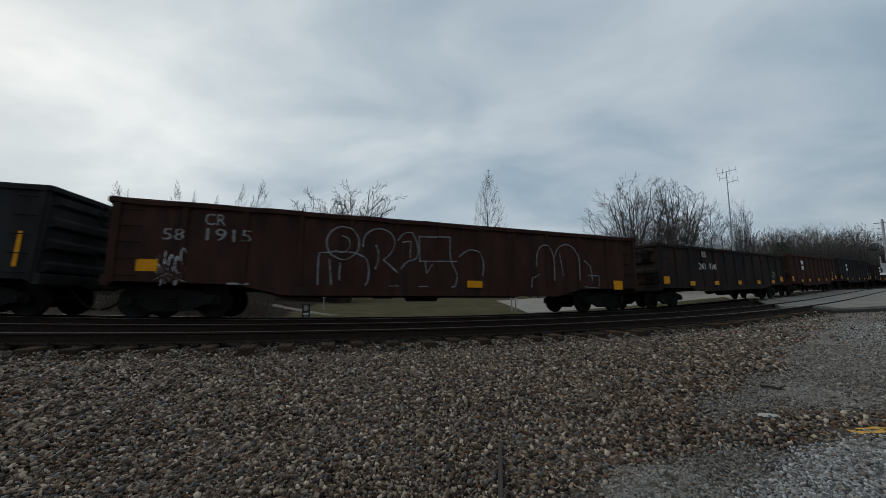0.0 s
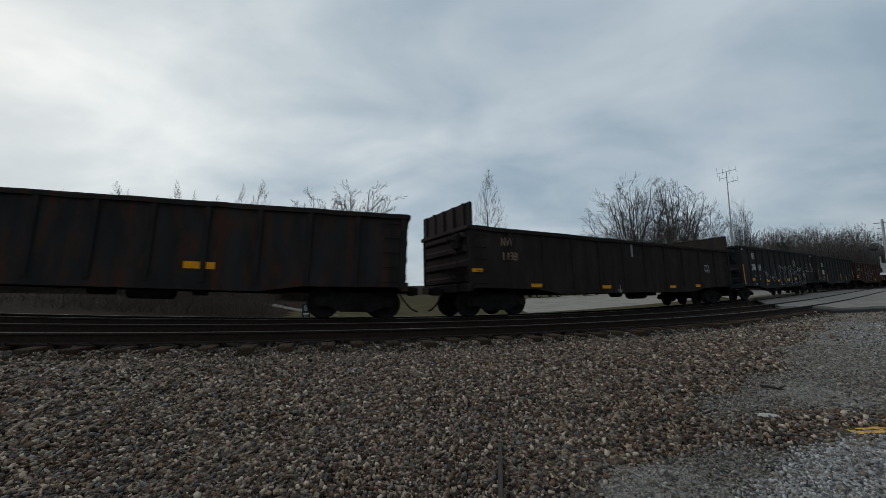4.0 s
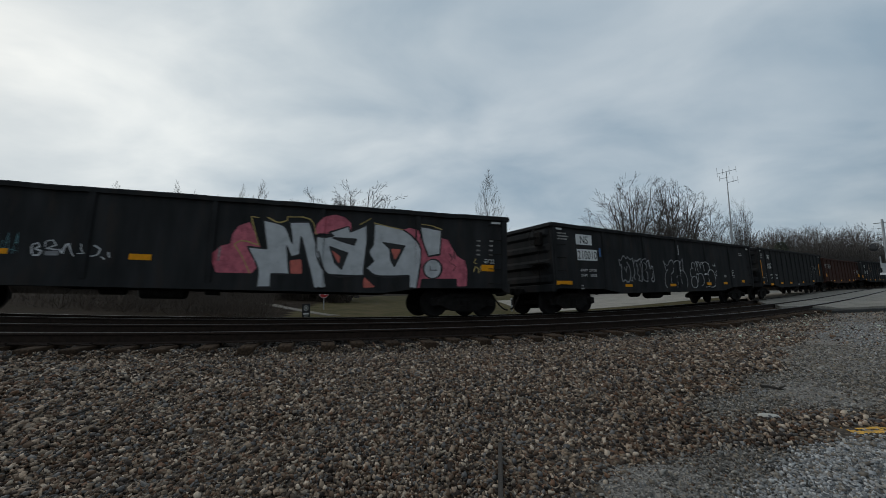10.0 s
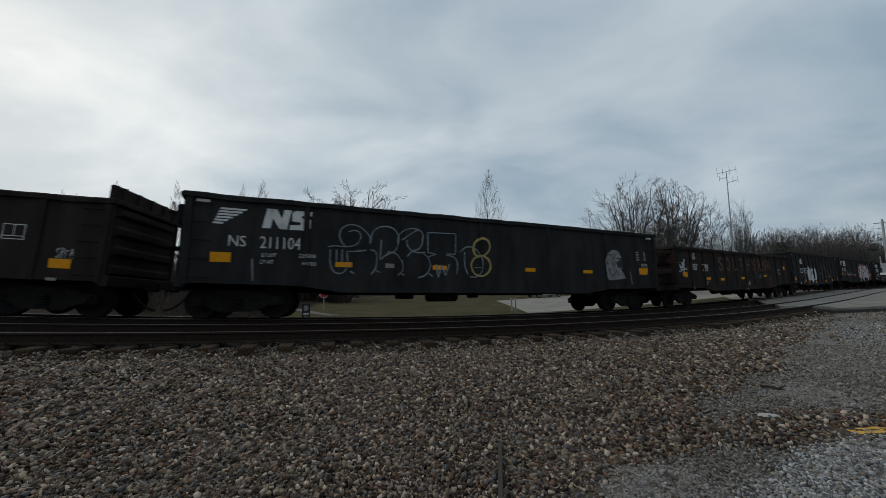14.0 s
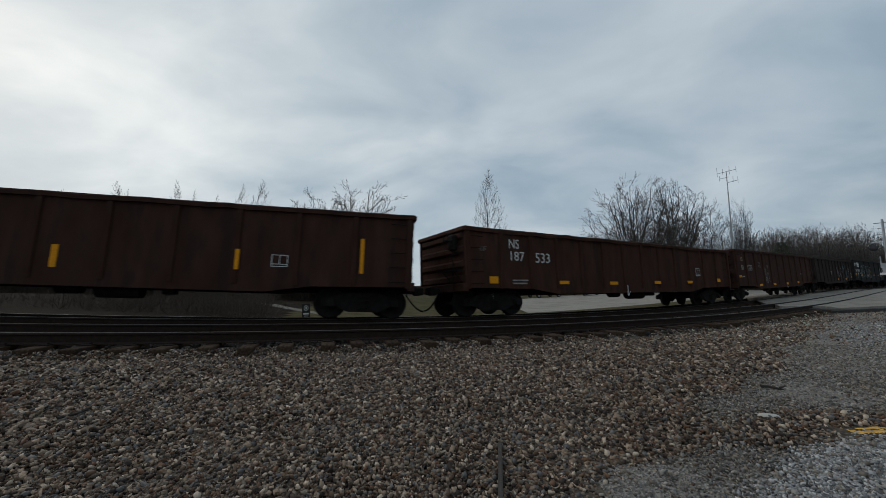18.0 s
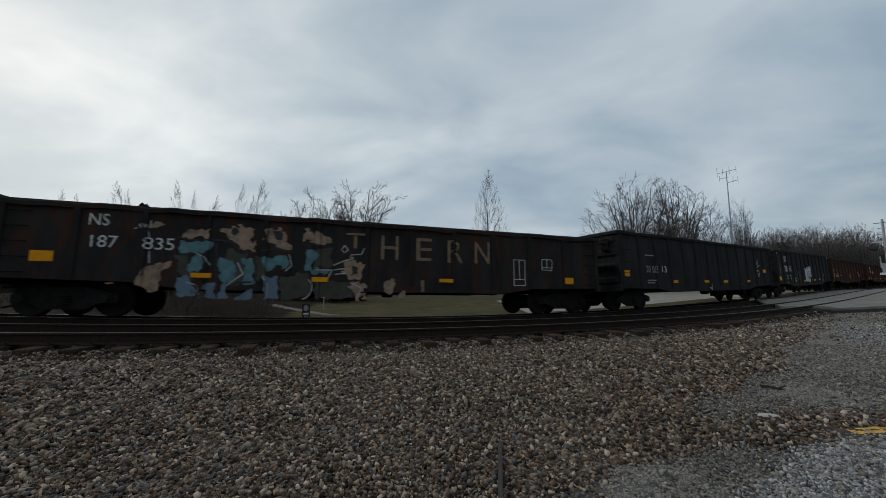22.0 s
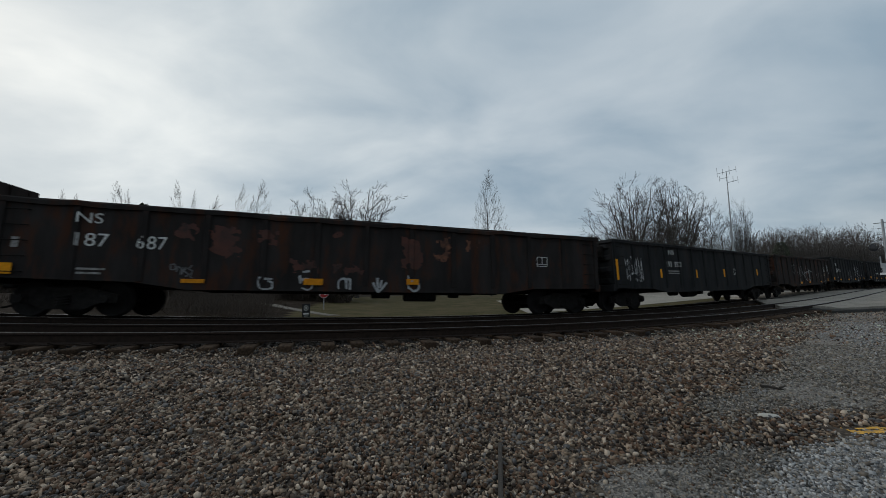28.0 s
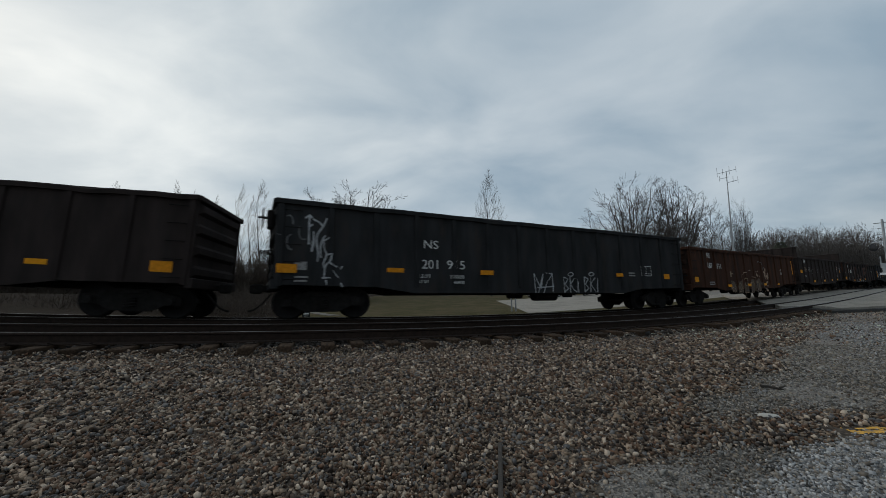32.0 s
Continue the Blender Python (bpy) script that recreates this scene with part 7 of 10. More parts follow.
strokes(c, [[(-4.9, 1.95), (-4.76, 1.99), (-4.42, 1.98), (-4.17, 2.04), (-4.01, 2.22), (-4.03, 2.4), (-4.19, 2.47), (-4.35, 2.41)], [(-4.42, 1.98), (-4.55, 2.12), (-4.6, 2.33), (-4.53, 2.51), (-4.34, 2.62), (-4.11, 2.61), (-3.9, 2.49), (-3.73, 2.3), (-3.73, 2.1)], [(-4.84, 1.89), (-4.82, 1.44), (-4.71, 1.25), (-4.55, 1.22), (-4.39, 1.35), (-4.38, 1.85), (-4.13, 1.86), (-3.84, 1.91)], [(-4.67, 1.89), (-4.67, 1.52)], [(-4.51, 1.89), (-4.52, 1.54)], [(-4.27, 1.29), (-4.18, 1.22)], [(-3.71, 2.13), (-3.68, 2.39), (-3.52, 2.58), (-3.28, 2.65), (-3.03, 2.6), (-2.87, 2.39), (-2.87, 2.15), (-2.99, 1.92), (-3.2, 1.82), (-3.43, 1.65), (-3.39, 2.24)], [(-3.71, 1.92), (-3.57, 1.89), (-3.52, 1.64), (-3.58, 1.35), (-3.69, 1.21)], [(-3.58, 1.35), (-3.43, 1.28)], [(-3.2, 1.89), (-2.95, 1.85), (-2.78, 1.64), (-2.74, 1.37), (-2.88, 1.2)], [(-2.81, 1.27), (-2.7, 1.2)], [(-2.89, 2.18), (-2.85, 2.42), (-2.69, 2.57), (-2.33, 2.65), (-2.11, 2.54), (-2.09, 2.31), (-2.2, 2.04), (-2.42, 1.95), (-2.6, 1.77)], [(-2.78, 2.26), (-2.42, 2.52), (-2.2, 2.64)], [(-2.6, 2.28), (-2.57, 2.08), (-2.33, 1.92), (-2.01, 1.93)], [(-2.09, 1.91), (-1.9, 1.74), (-1.83, 1.5), (-2.02, 1.22), (-2.24, 1.14)], [(-1.9, 1.29), (-1.76, 1.19)], [(-1.92, 2.56), (-0.96, 2.58), (-0.97, 1.92), (-1.29, 1.91)], [(-1.92, 2.56), (-1.92, 1.93), (-1.64, 1.89), (-1.92, 1.79)], [(-1.29, 1.87), (-1.01, 1.81), (-0.9, 1.6), (-0.94, 1.29)], [(-1.64, 1.57), (-1.58, 1.15), (-1.45, 1.55), (-1.33, 1.23), (-1.19, 1.59)], [(-0.81, 1.99), (-0.6, 2.16), (-0.35, 2.17), (-0.14, 2.04), (-0.02, 1.78), (-0.03, 1.44), (-0.19, 1.22), (-0.46, 1.21)], [(-0.64, 2.01), (-0.65, 1.57), (-0.54, 1.28)], [(-0.28, 1.51), (-0.07, 1.52)]], 0.04, SPRAY_BLUEGREY, P, "pale outlined graffiti letters", lift=0.009)
strokes(c, [[(-0.31, 2.14), (-0.26, 2.33), (-0.05, 2.47), (0.21, 2.45), (0.31, 2.25), (0.2, 2.01), (-0.06, 1.89), (-0.27, 1.95), (-0.31, 2.14)], [(-0.04, 1.89), (0.19, 1.84), (0.32, 1.6), (0.22, 1.36), (-0.06, 1.24), (-0.31, 1.34), (-0.41, 1.58), (-0.28, 1.82), (-0.04, 1.89)]], 0.075, SPRAY_YELLOW, P, "dull yellow sprayed figure", lift=0.009)
c = CARS[13] = gondola("dim", 2.92, 12, 0.1, "dark gondola wagon with low bulkhead and faint graffiti", seed=33, bulkheads=(8.25,), rise=0.34)
P = posts_at(12)
patch(c, 0.48, 1.06, 0.44, 0.14, AMBER, P)
patch(c, 3.96, 1.06, 0.49, 0.13, AMBER, P)
patch(c, 7.4, 1.28, 0.45, 0.22, AMBER, P)
patch(c, 7.28, 0.91, 0.21, 0.07, FADED_PAINT, P)
scrawl(c, 0.2, 1.88, 0.51, 0.97, SPRAY_GREY, P, 5)
scrawl(c, 1.05, 1.79, 1.28, 0.89, SPRAY_GREY, P, 7)
scrawl(c, 2.01, 1.25, 2.18, 0.45, SPRAY_GREY, P, 4)
scrawl(c, 3.91, 2.25, 0.95, 0.71, SPRAY_TEAL, P, 7)
scrawl(c, 5.17, 1.64, 0.65, 1.04, SPRAY_TEAL, P, 6)
consist_box(c, 6.35, 1.96, 0.46, 0.36)
scrawl(c, 7.47, 1.52, 0.39, 0.27, SPRAY_WHITE, P, 4)
scrawl(c, 2.59, 1.94, 0.37, 0.61, FADED_PAINT, P, 3)
sign(c, "NS", -2.43, 2.11, 0.33, 0.29, FADED_PAINT)
sign(c, "203", -2.32, 1.53, 0.33, 0.5, FADED_PAINT)
c = CARS[14] = gondola("brown", 2.96, 11, 0.4, "oxide-brown gondola wagon with rows of faded white numbers", seed=34)
P = posts_at(11)
sign(c, "CR", -7.34, 2.29, 0.23, 0.32, SPRAY_TAN)
sign(c, "58", -7.37, 1.8, 0.28, 0.36, FADED_PAINT)
sign(c, "1775", -6.17, 1.76, 0.35, 0.72, FADED_PAINT)
patch(c, -7.83, 1.45, 0.42, 0.12, AMBER, P)
patch(c, -4.49, 0.92, 0.51, 0.12, AMBER, P)
patch(c, -1.76, 0.93, 0.51, 0.13, AMBER, P)
patch(c, 1.11, 0.93, 0.48, 0.13, AMBER, P)
patch(c, 3.65, 0.97, 0.42, 0.12, AMBER, P)
scrawl(c, -3.09, 1.46, 0.82, 1.13, FADED_PAINT, P, 5)
scrawl(c, -4.39, 2.11, 0.46, 0.5, FADED_PAINT, P, 3)
arrow(c, 1.09, 0.92, 0.61, FADED_PAINT, P)
bars(c, -7.3, 1.41, 0.47, 1, FADED_PAINT)
bars(c, 4.95, 1.55, 0.39, 1, FADED_PAINT)
strokes(c, [[(-5.12, 1.47), (-5.12, 1.31)]], .08, SPRAY_WHITE, P, "painted stroke")
c = CARS[15] = gondola("rust", 2.8, 13, 0.8, "rust-brown gondola wagon with battered rim and white numbers", seed=35)
P = posts_at(13)
sign(c, "NS", -6.41, 2.19, 0.32, 0.43, WHITE_PAINT)
sign(c, "187", -6.31, 1.79, 0.31, 0.59, WHITE_PAINT)
sign(c, "533", -5.12, 1.75, 0.35, 0.67, WHITE_PAINT)
bars(c, -6.12, 1.12, 0.78, 2, FADED_PAINT)
patch(c, -7.29, 1.15, 0.34, 0.22, AMBER, P)
patch(c, -4.18, 1.08, 0.47, 0.12, AMBER, P)
patch(c, -1.31, 1.07, 0.48, 0.12, AMBER, P)
patch(c, 1.6, 1.1, 0.47, 0.13, AMBER, P)
patch(c, 4.25, 1.13, 0.45, 0.12, AMBER, P)
patch(c, 7.0, 1.23, 0.3, 0.16, AMBER, P)
arrow(c, -0.45, 0.99, 0.58, SPRAY_WHITE, P)
consist_box(c, 5.16, 1.61, 0.39, 0.35)
scrawl(c, -7.68, 2.13, 0.29, 0.18, FADED_PAINT, P, 3)
scrawl(c, -7.35, 0.65, 0.09, 0.19, SPRAY_WHITE, P, 2)
c = CARS[16] = gondola("brown", 2.98, 11, 0.3, "oxide-brown gondola wagon with upright amber reflectors and stencilled number", seed=36)
P = posts_at(11)
sign(c, "CR", -6.66, 1.78, 0.31, 0.47, FADED_PAINT)
sign(c, "581790", -6.33, 1.27, 0.33, 1.21, FADED_PAINT)
patch(c, -7.5, 1.6, 0.12, 0.84, AMBER, P)
patch(c, -0.28, 1.4, 0.14, 0.55, AMBER, P)
patch(c, 3.78, 1.5, 0.1, 0.53, AMBER, P)
patch(c, 6.94, 1.74, 0.1, 0.97, AMBER, P)
bars(c, -8.06, 0.93, 0.28, 2, FADED_PAINT)
bars(c, -4.56, 1.39, 0.55, 1, FADED_PAINT)
bars(c, -3.6, 1.35, 0.38, 3, FADED_PAINT)
consist_box(c, 4.81, 1.51, 0.41, 0.32)
c = CARS[17] = gondola("black", 3.18, 13, 0.05, "black gondola wagon with white numbers and white block graffiti", seed=37)
P = posts_at(13)
patch(c, -7.95, 2.98, 0.3, 0.07, CLEAR_WHITE, P, "corner_mark", "white patch painted for sky seen through the corner gap")
patch(c, 7.97, 2.98, 0.3, 0.07, CLEAR_WHITE, P, "corner_mark", "white patch painted for sky seen through the corner gap")
sign(c, "NS", -6.12, 2.42, 0.39, 0.47, WHITE_PAINT)
sign(c, "200", -6.21, 1.75, 0.41, 0.68, WHITE_PAINT)
sign(c, "915", -5.19, 1.75, 0.41, 0.59, WHITE_PAINT)
sign(c, "LD LMT", -6.06, 1.41, 0.1, 0.34, WHITE_PAINT)
sign(c, "218700", -5.29, 1.41, 0.1, 0.35, WHITE_PAINT)
sign(c, "LT WT", -6.08, 1.23, 0.1, 0.29, WHITE_PAINT)
sign(c, "67300", -5.26, 1.22, 0.1, 0.31, WHITE_PAINT)
patch(c, -8.09, 1.29, 0.43, 0.25, AMBER, P)
patch(c, -4.06, 1.08, 0.49, 0.1, AMBER, P)
patch(c, -1.73, 1.06, 0.49, 0.12, AMBER, P)
patch(c, 1.62, 1.08, 0.46, 0.1, AMBER, P)
patch(c, 3.68, 1.12, 0.45, 0.12, AMBER, P)
patch(c, -6.04, 0.97, 0.22, 0.09, FADED_PAINT, P)
bars(c, -4.08, 1.22, 0.58, 1, WHITE_PAINT)
scrawl(c, 4.74, 1.12, 0.81, 0.41, SPRAY_WHITE, P, 4)
consist_box(c, 5.61, 1.44, 0.43, 0.36)
bars(c, -6.82, 1.28, 0.29, 2, FADED_PAINT)
shape(c, [(-1.08, 2.0), (-0.77, 2.03), (-0.62, 1.94), (-0.53, 2.06), (-0.37, 2.07), (-0.39, 1.49), (-0.31, 1.09), (-0.45, 0.88), (-0.63, 1.08), (-0.75, 0.88), (-0.93, 1.07), (-1.02, 1.46), (-0.93, 1.78)], SPRAY_WHITE, P, 0.004, .08)
shape(c, [(-0.33, 2.07), (-0.07, 2.12), (-0.05, 1.5), (0.1, 1.02), (-0.06, 0.88), (-0.26, 1.01), (-0.36, 1.41)], SPRAY_WHITE, P, 0.004, .08)
shape(c, [(0.02, 2.09), (0.26, 2.14), (0.32, 1.51), (0.46, 0.88), (0.27, 0.89), (0.16, 1.34), (0.06, 0.88), (-0.03, 1.34)], SPRAY_WHITE, P, 0.004, .08)
shape(c, [(0.34, 2.09), (0.69, 2.16), (0.77, 1.95), (0.88, 1.04), (0.73, 0.88), (0.57, 1.36), (0.46, 0.93), (0.38, 1.52)], SPRAY_WHITE, P, 0.004, .08)
strokes(c, [[(-0.85, 1.5), (-0.57, 1.61), (-0.59, 1.32), (-0.64, 1.0)]], .045, INK, P, "painted outline", lift=0.009)
strokes(c, [[(-0.99, 1.38), (-0.45, 1.45)]], .03, INK, P, "painted outline", lift=0.009)
strokes(c, [[(-0.23, 1.9), (-0.14, 1.01)]], .035, INK, P, "painted outline", lift=0.009)
strokes(c, [[(0.11, 2.0), (0.23, 1.51), (0.15, 1.15)]], .035, INK, P, "painted outline", lift=0.009)
strokes(c, [[(0.38, 1.52), (0.74, 1.7)]], .03, INK, P, "painted outline", lift=0.009)
strokes(c, [[(0.54, 2.02), (0.59, 1.44)]], .03, INK, P, "painted outline", lift=0.009)
strokes(c, [[(-3.48, 1.74), (-3.36, 1.85), (-3.22, 1.68), (-3.31, 1.53), (-3.4, 1.67), (-3.34, 1.16), (-3.26, 1.15)]], .035, SPRAY_GREY, P, "painted outline", lift=0.009)
strokes(c, [[(-3.22, 1.68), (-3.08, 1.76), (-3.01, 1.51), (-3.14, 1.46), (-3.16, 1.65)]], .03, SPRAY_GREY, P, "painted outline", lift=0.009)
strokes(c, [[(-3.0, 1.84), (-2.91, 1.07)]], .03, SPRAY_GREY, P, "painted outline", lift=0.009)
strokes(c, [[(-2.91, 1.62), (-2.75, 1.67), (-2.85, 1.51), (-2.67, 1.25)]], .03, SPRAY_GREY, P, "painted outline", lift=0.009)
strokes(c, [[(-2.67, 1.33), (-2.65, 1.61), (-2.58, 1.53), (-2.59, 0.88)]], .03, SPRAY_GREY, P, "painted outline", lift=0.009)
strokes(c, [[(-7.66, 2.25), (-7.68, 2.32), (-7.63, 2.35), (-7.56, 2.33), (-7.56, 2.25), (-7.6, 2.2), (-7.66, 2.25)], [(-7.61, 2.19), (-7.61, 2.06), (-7.58, 1.85)], [(-7.75, 2.07), (-7.69, 1.97), (-7.61, 1.98)], [(-7.58, 1.96), (-7.5, 1.87), (-7.49, 1.98)], [(-7.58, 1.85), (-7.67, 1.7), (-7.8, 1.54)], [(-7.59, 1.75), (-7.54, 1.69), (-7.43, 1.57)]], 0.032, SPRAY_GREY, P, "pale stick figure", lift=0.009)
strokes(c, [[(-7.76, 1.36), (-7.85, 1.38), (-7.91, 1.27), (-7.87, 1.16), (-7.77, 1.19), (-7.76, 1.27), (-7.82, 1.26)], [(-7.7, 1.29), (-7.69, 1.19), (-7.63, 1.19), (-7.62, 1.29)], [(-7.58, 1.19), (-7.57, 1.28), (-7.52, 1.28), (-7.51, 1.2)], [(-7.51, 1.27), (-7.45, 1.28), (-7.44, 1.21)], [(-7.41, 1.32), (-7.41, 1.2)]], 0.028, SPRAY_DULL, P, "faint hand-written word", lift=0.009)
c = CARS[18] = gondola("black", 3.2, 13, 0.15, "black gondola wagon with half-worn number and amber reflectors", seed=38, twin=True)
P = posts_at(13)
sign(c, "20", -6.32, 1.55, 0.3, 0.32, FADED_PAINT)
sign(c, "08", -5.83, 1.53, 0.31, 0.33, FADED_PAINT)
sign(c, "13", -5.04, 1.56, 0.28, 0.38, WHITE_PAINT)
bars(c, -6.08, 1.19, 0.75, 2, FADED_PAINT)
bars(c, -6.13, 2.24, 0.72, 1, FADED_PAINT)
patch(c, -7.95, 1.5, 0.4, 0.24, AMBER, P)
patch(c, -4.1, 1.16, 0.46, 0.13, AMBER, P)
patch(c, -0.96, 1.16, 0.5, 0.12, AMBER, P)
patch(c, 1.3, 1.15, 0.48, 0.13, AMBER, P)
patch(c, 4.25, 1.15, 0.41, 0.13, AMBER, P)
patch(c, 6.92, 1.75, 0.43, 0.19, AMBER, P)
arrow(c, -0.61, 1.03, 0.74, SPRAY_WHITE, P)
strokes(c, [[(5.7, 2.17), (5.74, 2.28), (5.86, 2.32), (5.87, 2.19), (5.79, 1.99), (5.86, 1.96), (5.95, 2.01)], [(5.96, 2.26), (6.02, 2.28), (6.0, 2.14), (6.05, 2.08), (6.0, 2.06), (5.97, 2.14), (6.05, 2.21)], [(6.06, 2.27), (6.23, 2.39), (6.2, 2.26), (6.07, 1.96), (6.21, 2.04), (6.44, 2.1)]], 0.035, SPRAY_CHALK, P, "white scrawled tag", lift=0.009)
consist_box(c, 6.0, 1.61, 0.52, 0.37)
bars(c, 3.29, 0.98, 0.23, 1, FADED_PAINT)
c = CARS[19] = gondola("blackrust", 2.76, 12, 0.8, "black gondola wagon with teal and tan graffiti and faded letters", seed=39)
P = posts_at(12)
sign(c, "NS", -6.43, 2.22, 0.3, 0.4, WHITE_PAINT)
sign(c, "187", -6.32, 1.69, 0.3, 0.53, WHITE_PAINT)
sign(c, "835", -5.15, 1.68, 0.31, 0.65, WHITE_PAINT)
patch(c, -7.42, 1.43, 0.43, 0.25, AMBER, P)
patch(c, -4.17, 1.06, 0.45, 0.12, AMBER, P)
patch(c, -1.27, 1.02, 0.43, 0.13, AMBER, P)
patch(c, 2.47, 1.07, 0.45, 0.11, AMBER, P)
patch(c, 7.02, 1.16, 0.35, 0.22, AMBER, P)
consist_box(c, 6.17, 1.7, 0.41, 0.38)
consist_box(c, 5.09, 1.4, 0.44, 0.87)
shape(c, [(-4.79, 1.58), (-4.55, 1.6), (-4.3, 0.88), (-4.71, 1.06)], SPRAY_OLIVE, P, 0.003, 0.08)
shape(c, [(-3.6, 1.79), (-3.12, 1.66), (-3.2, 0.83), (-3.52, 0.75), (-3.83, 1.33)], SPRAY_OLIVE, P, 0.003, 0.08)
shape(c, [(-2.32, 1.08), (-1.6, 1.25), (-1.47, 0.63), (-1.71, 0.47), (-2.25, 0.47)], SPRAY_OLIVE, P, 0.003, 0.08)
shape(c, [(-1.53, 1.89), (-0.98, 1.92), (-0.95, 1.35), (-1.44, 1.34)], SPRAY_OLIVE, P, 0.003, 0.08)
shape(c, [(-1.43, 1.02), (-0.44, 0.96), (-0.29, 0.48), (-1.4, 0.47)], SPRAY_OLIVE, P, 0.003, 0.08)
shape(c, [(-2.96, 1.67), (-2.7, 1.52), (-2.67, 1.07), (-2.91, 0.91)], SPRAY_OLIVE, P, 0.003, 0.08)
shape(c, [(-4.74, 2.05), (-4.54, 2.3), (-4.33, 2.32), (-4.09, 2.21), (-4.01, 2.07), (-4.2, 2.03), (-4.46, 2.01)], SPRAY_TAN, P, 0.004, 0.16)
shape(c, [(-3.79, 2.23), (-3.64, 2.39), (-3.38, 2.41), (-3.1, 2.4), (-2.99, 2.13), (-2.96, 1.74), (-3.12, 1.71), (-3.33, 1.8), (-3.58, 2.02)], SPRAY_TAN, P, 0.004, 0.16)
shape(c, [(-2.85, 2.14), (-2.68, 2.38), (-2.4, 2.45), (-2.2, 2.33), (-2.16, 2.1), (-2.01, 1.95), (-2.0, 1.79), (-2.22, 1.78), (-2.43, 1.85), (-2.66, 1.99)], SPRAY_TAN, P, 0.004, 0.16)
shape(c, [(-1.79, 2.12), (-1.66, 2.4), (-1.43, 2.42), (-1.2, 2.37), (-0.99, 2.16), (-0.98, 2.0), (-1.41, 1.98), (-1.64, 2.0)], SPRAY_TAN, P, 0.004, 0.16)
shape(c, [(-0.64, 1.44), (-0.43, 1.65), (-0.14, 1.59), (-0.05, 1.38), (-0.15, 1.13), (-0.44, 1.04), (-0.68, 1.2)], SPRAY_TAN, P, 0.004, 0.16)
shape(c, [(-0.52, 0.96), (-0.12, 1.05), (0.02, 0.89), (0.06, 0.48), (-0.23, 0.48), (-0.43, 0.72)], SPRAY_TAN, P, 0.004, 0.16)
shape(c, [(-5.39, 1.28), (-5.11, 1.33), (-4.86, 1.41), (-5.0, 1.15), (-5.09, 0.65), (-5.21, 0.6), (-5.55, 0.79), (-5.6, 0.85), (-5.47, 1.13)], SPRAY_TAN, P, 0.004, 0.08)
shape(c, [(-6.17, 0.81), (-6.01, 0.89), (-5.87, 0.79)], SPRAY_TAN, P, 0.004, 0.08)
shape(c, [(0.51, 0.98), (0.79, 1.16), (0.89, 0.82), (0.72, 0.65), (0.55, 0.73)], SPRAY_TAN, P, 0.004, 0.08)
shape(c, [(0.94, 0.49), (1.02, 0.72), (1.16, 0.72), (1.2, 0.49)], SPRAY_TAN, P, 0.004, 0.08)
shape(c, [(-5.43, 2.21), (-5.29, 2.39), (-5.01, 2.39), (-4.96, 2.33), (-5.16, 2.26), (-5.27, 2.19)], SPRAY_TAN, P, 0.004, 0.08)
shape(c, [(-4.76, 1.95), (-4.01, 1.96), (-3.92, 1.62), (-4.3, 1.64), (-4.72, 1.59)], SPRAY_TEAL, P, 0.005, 0.1)
shape(c, [(-4.48, 1.53), (-4.17, 1.61), (-4.09, 1.32), (-4.26, 1.1), (-4.47, 1.14)], SPRAY_TEAL, P, 0.005, 0.1)
shape(c, [(-3.85, 1.55), (-3.51, 1.49), (-3.36, 1.2), (-3.47, 0.9), (-3.76, 0.92)], SPRAY_TEAL, P, 0.005, 0.1)
shape(c, [(-3.32, 1.57), (-2.98, 1.59), (-2.93, 0.91), (-3.2, 0.83), (-3.24, 1.35)], SPRAY_TEAL, P, 0.005, 0.1)
shape(c, [(-2.81, 1.52), (-2.43, 1.69), (-2.11, 1.63), (-2.14, 1.23), (-2.41, 1.38), (-2.67, 1.14)], SPRAY_TEAL, P, 0.005, 0.1)
shape(c, [(-1.71, 1.88), (-1.41, 1.9), (-1.39, 1.58), (-1.56, 1.25), (-1.49, 1.1), (-1.04, 1.19), (-0.98, 1.3), (-1.38, 1.35), (-1.67, 1.25)], SPRAY_TEAL, P, 0.005, 0.1)
shape(c, [(-4.71, 1.01), (-4.44, 1.02), (-4.3, 0.81), (-4.21, 0.5), (-4.66, 0.49)], SPRAY_PALE, P, 0.006, 0.08)
shape(c, [(-4.11, 0.81), (-3.86, 0.85), (-3.83, 0.5), (-4.06, 0.5)], SPRAY_PALE, P, 0.006, 0.08)
shape(c, [(-3.79, 0.82), (-3.6, 0.92), (-3.54, 0.49), (-3.75, 0.49)], SPRAY_PALE, P, 0.006, 0.08)
shape(c, [(-3.19, 0.64), (-2.93, 0.83), (-2.95, 0.46), (-3.37, 0.46)], SPRAY_PALE, P, 0.006, 0.08)
shape(c, [(-2.71, 1.07), (-2.36, 1.07), (-2.32, 0.47), (-2.67, 0.46)], SPRAY_PALE, P, 0.006, 0.08)
shape(c, [(-3.57, 2.34), (-3.44, 2.38), (-3.38, 2.23), (-3.48, 2.13), (-3.59, 2.18)], INK, P, 0.007, 0.05)
shape(c, [(-2.54, 2.34), (-2.32, 2.36), (-2.28, 2.11), (-2.47, 2.03)], INK, P, 0.007, 0.05)
shape(c, [(-0.42, 1.45), (-0.2, 1.43), (-0.22, 1.19), (-0.41, 1.16)], INK, P, 0.007, 0.05)
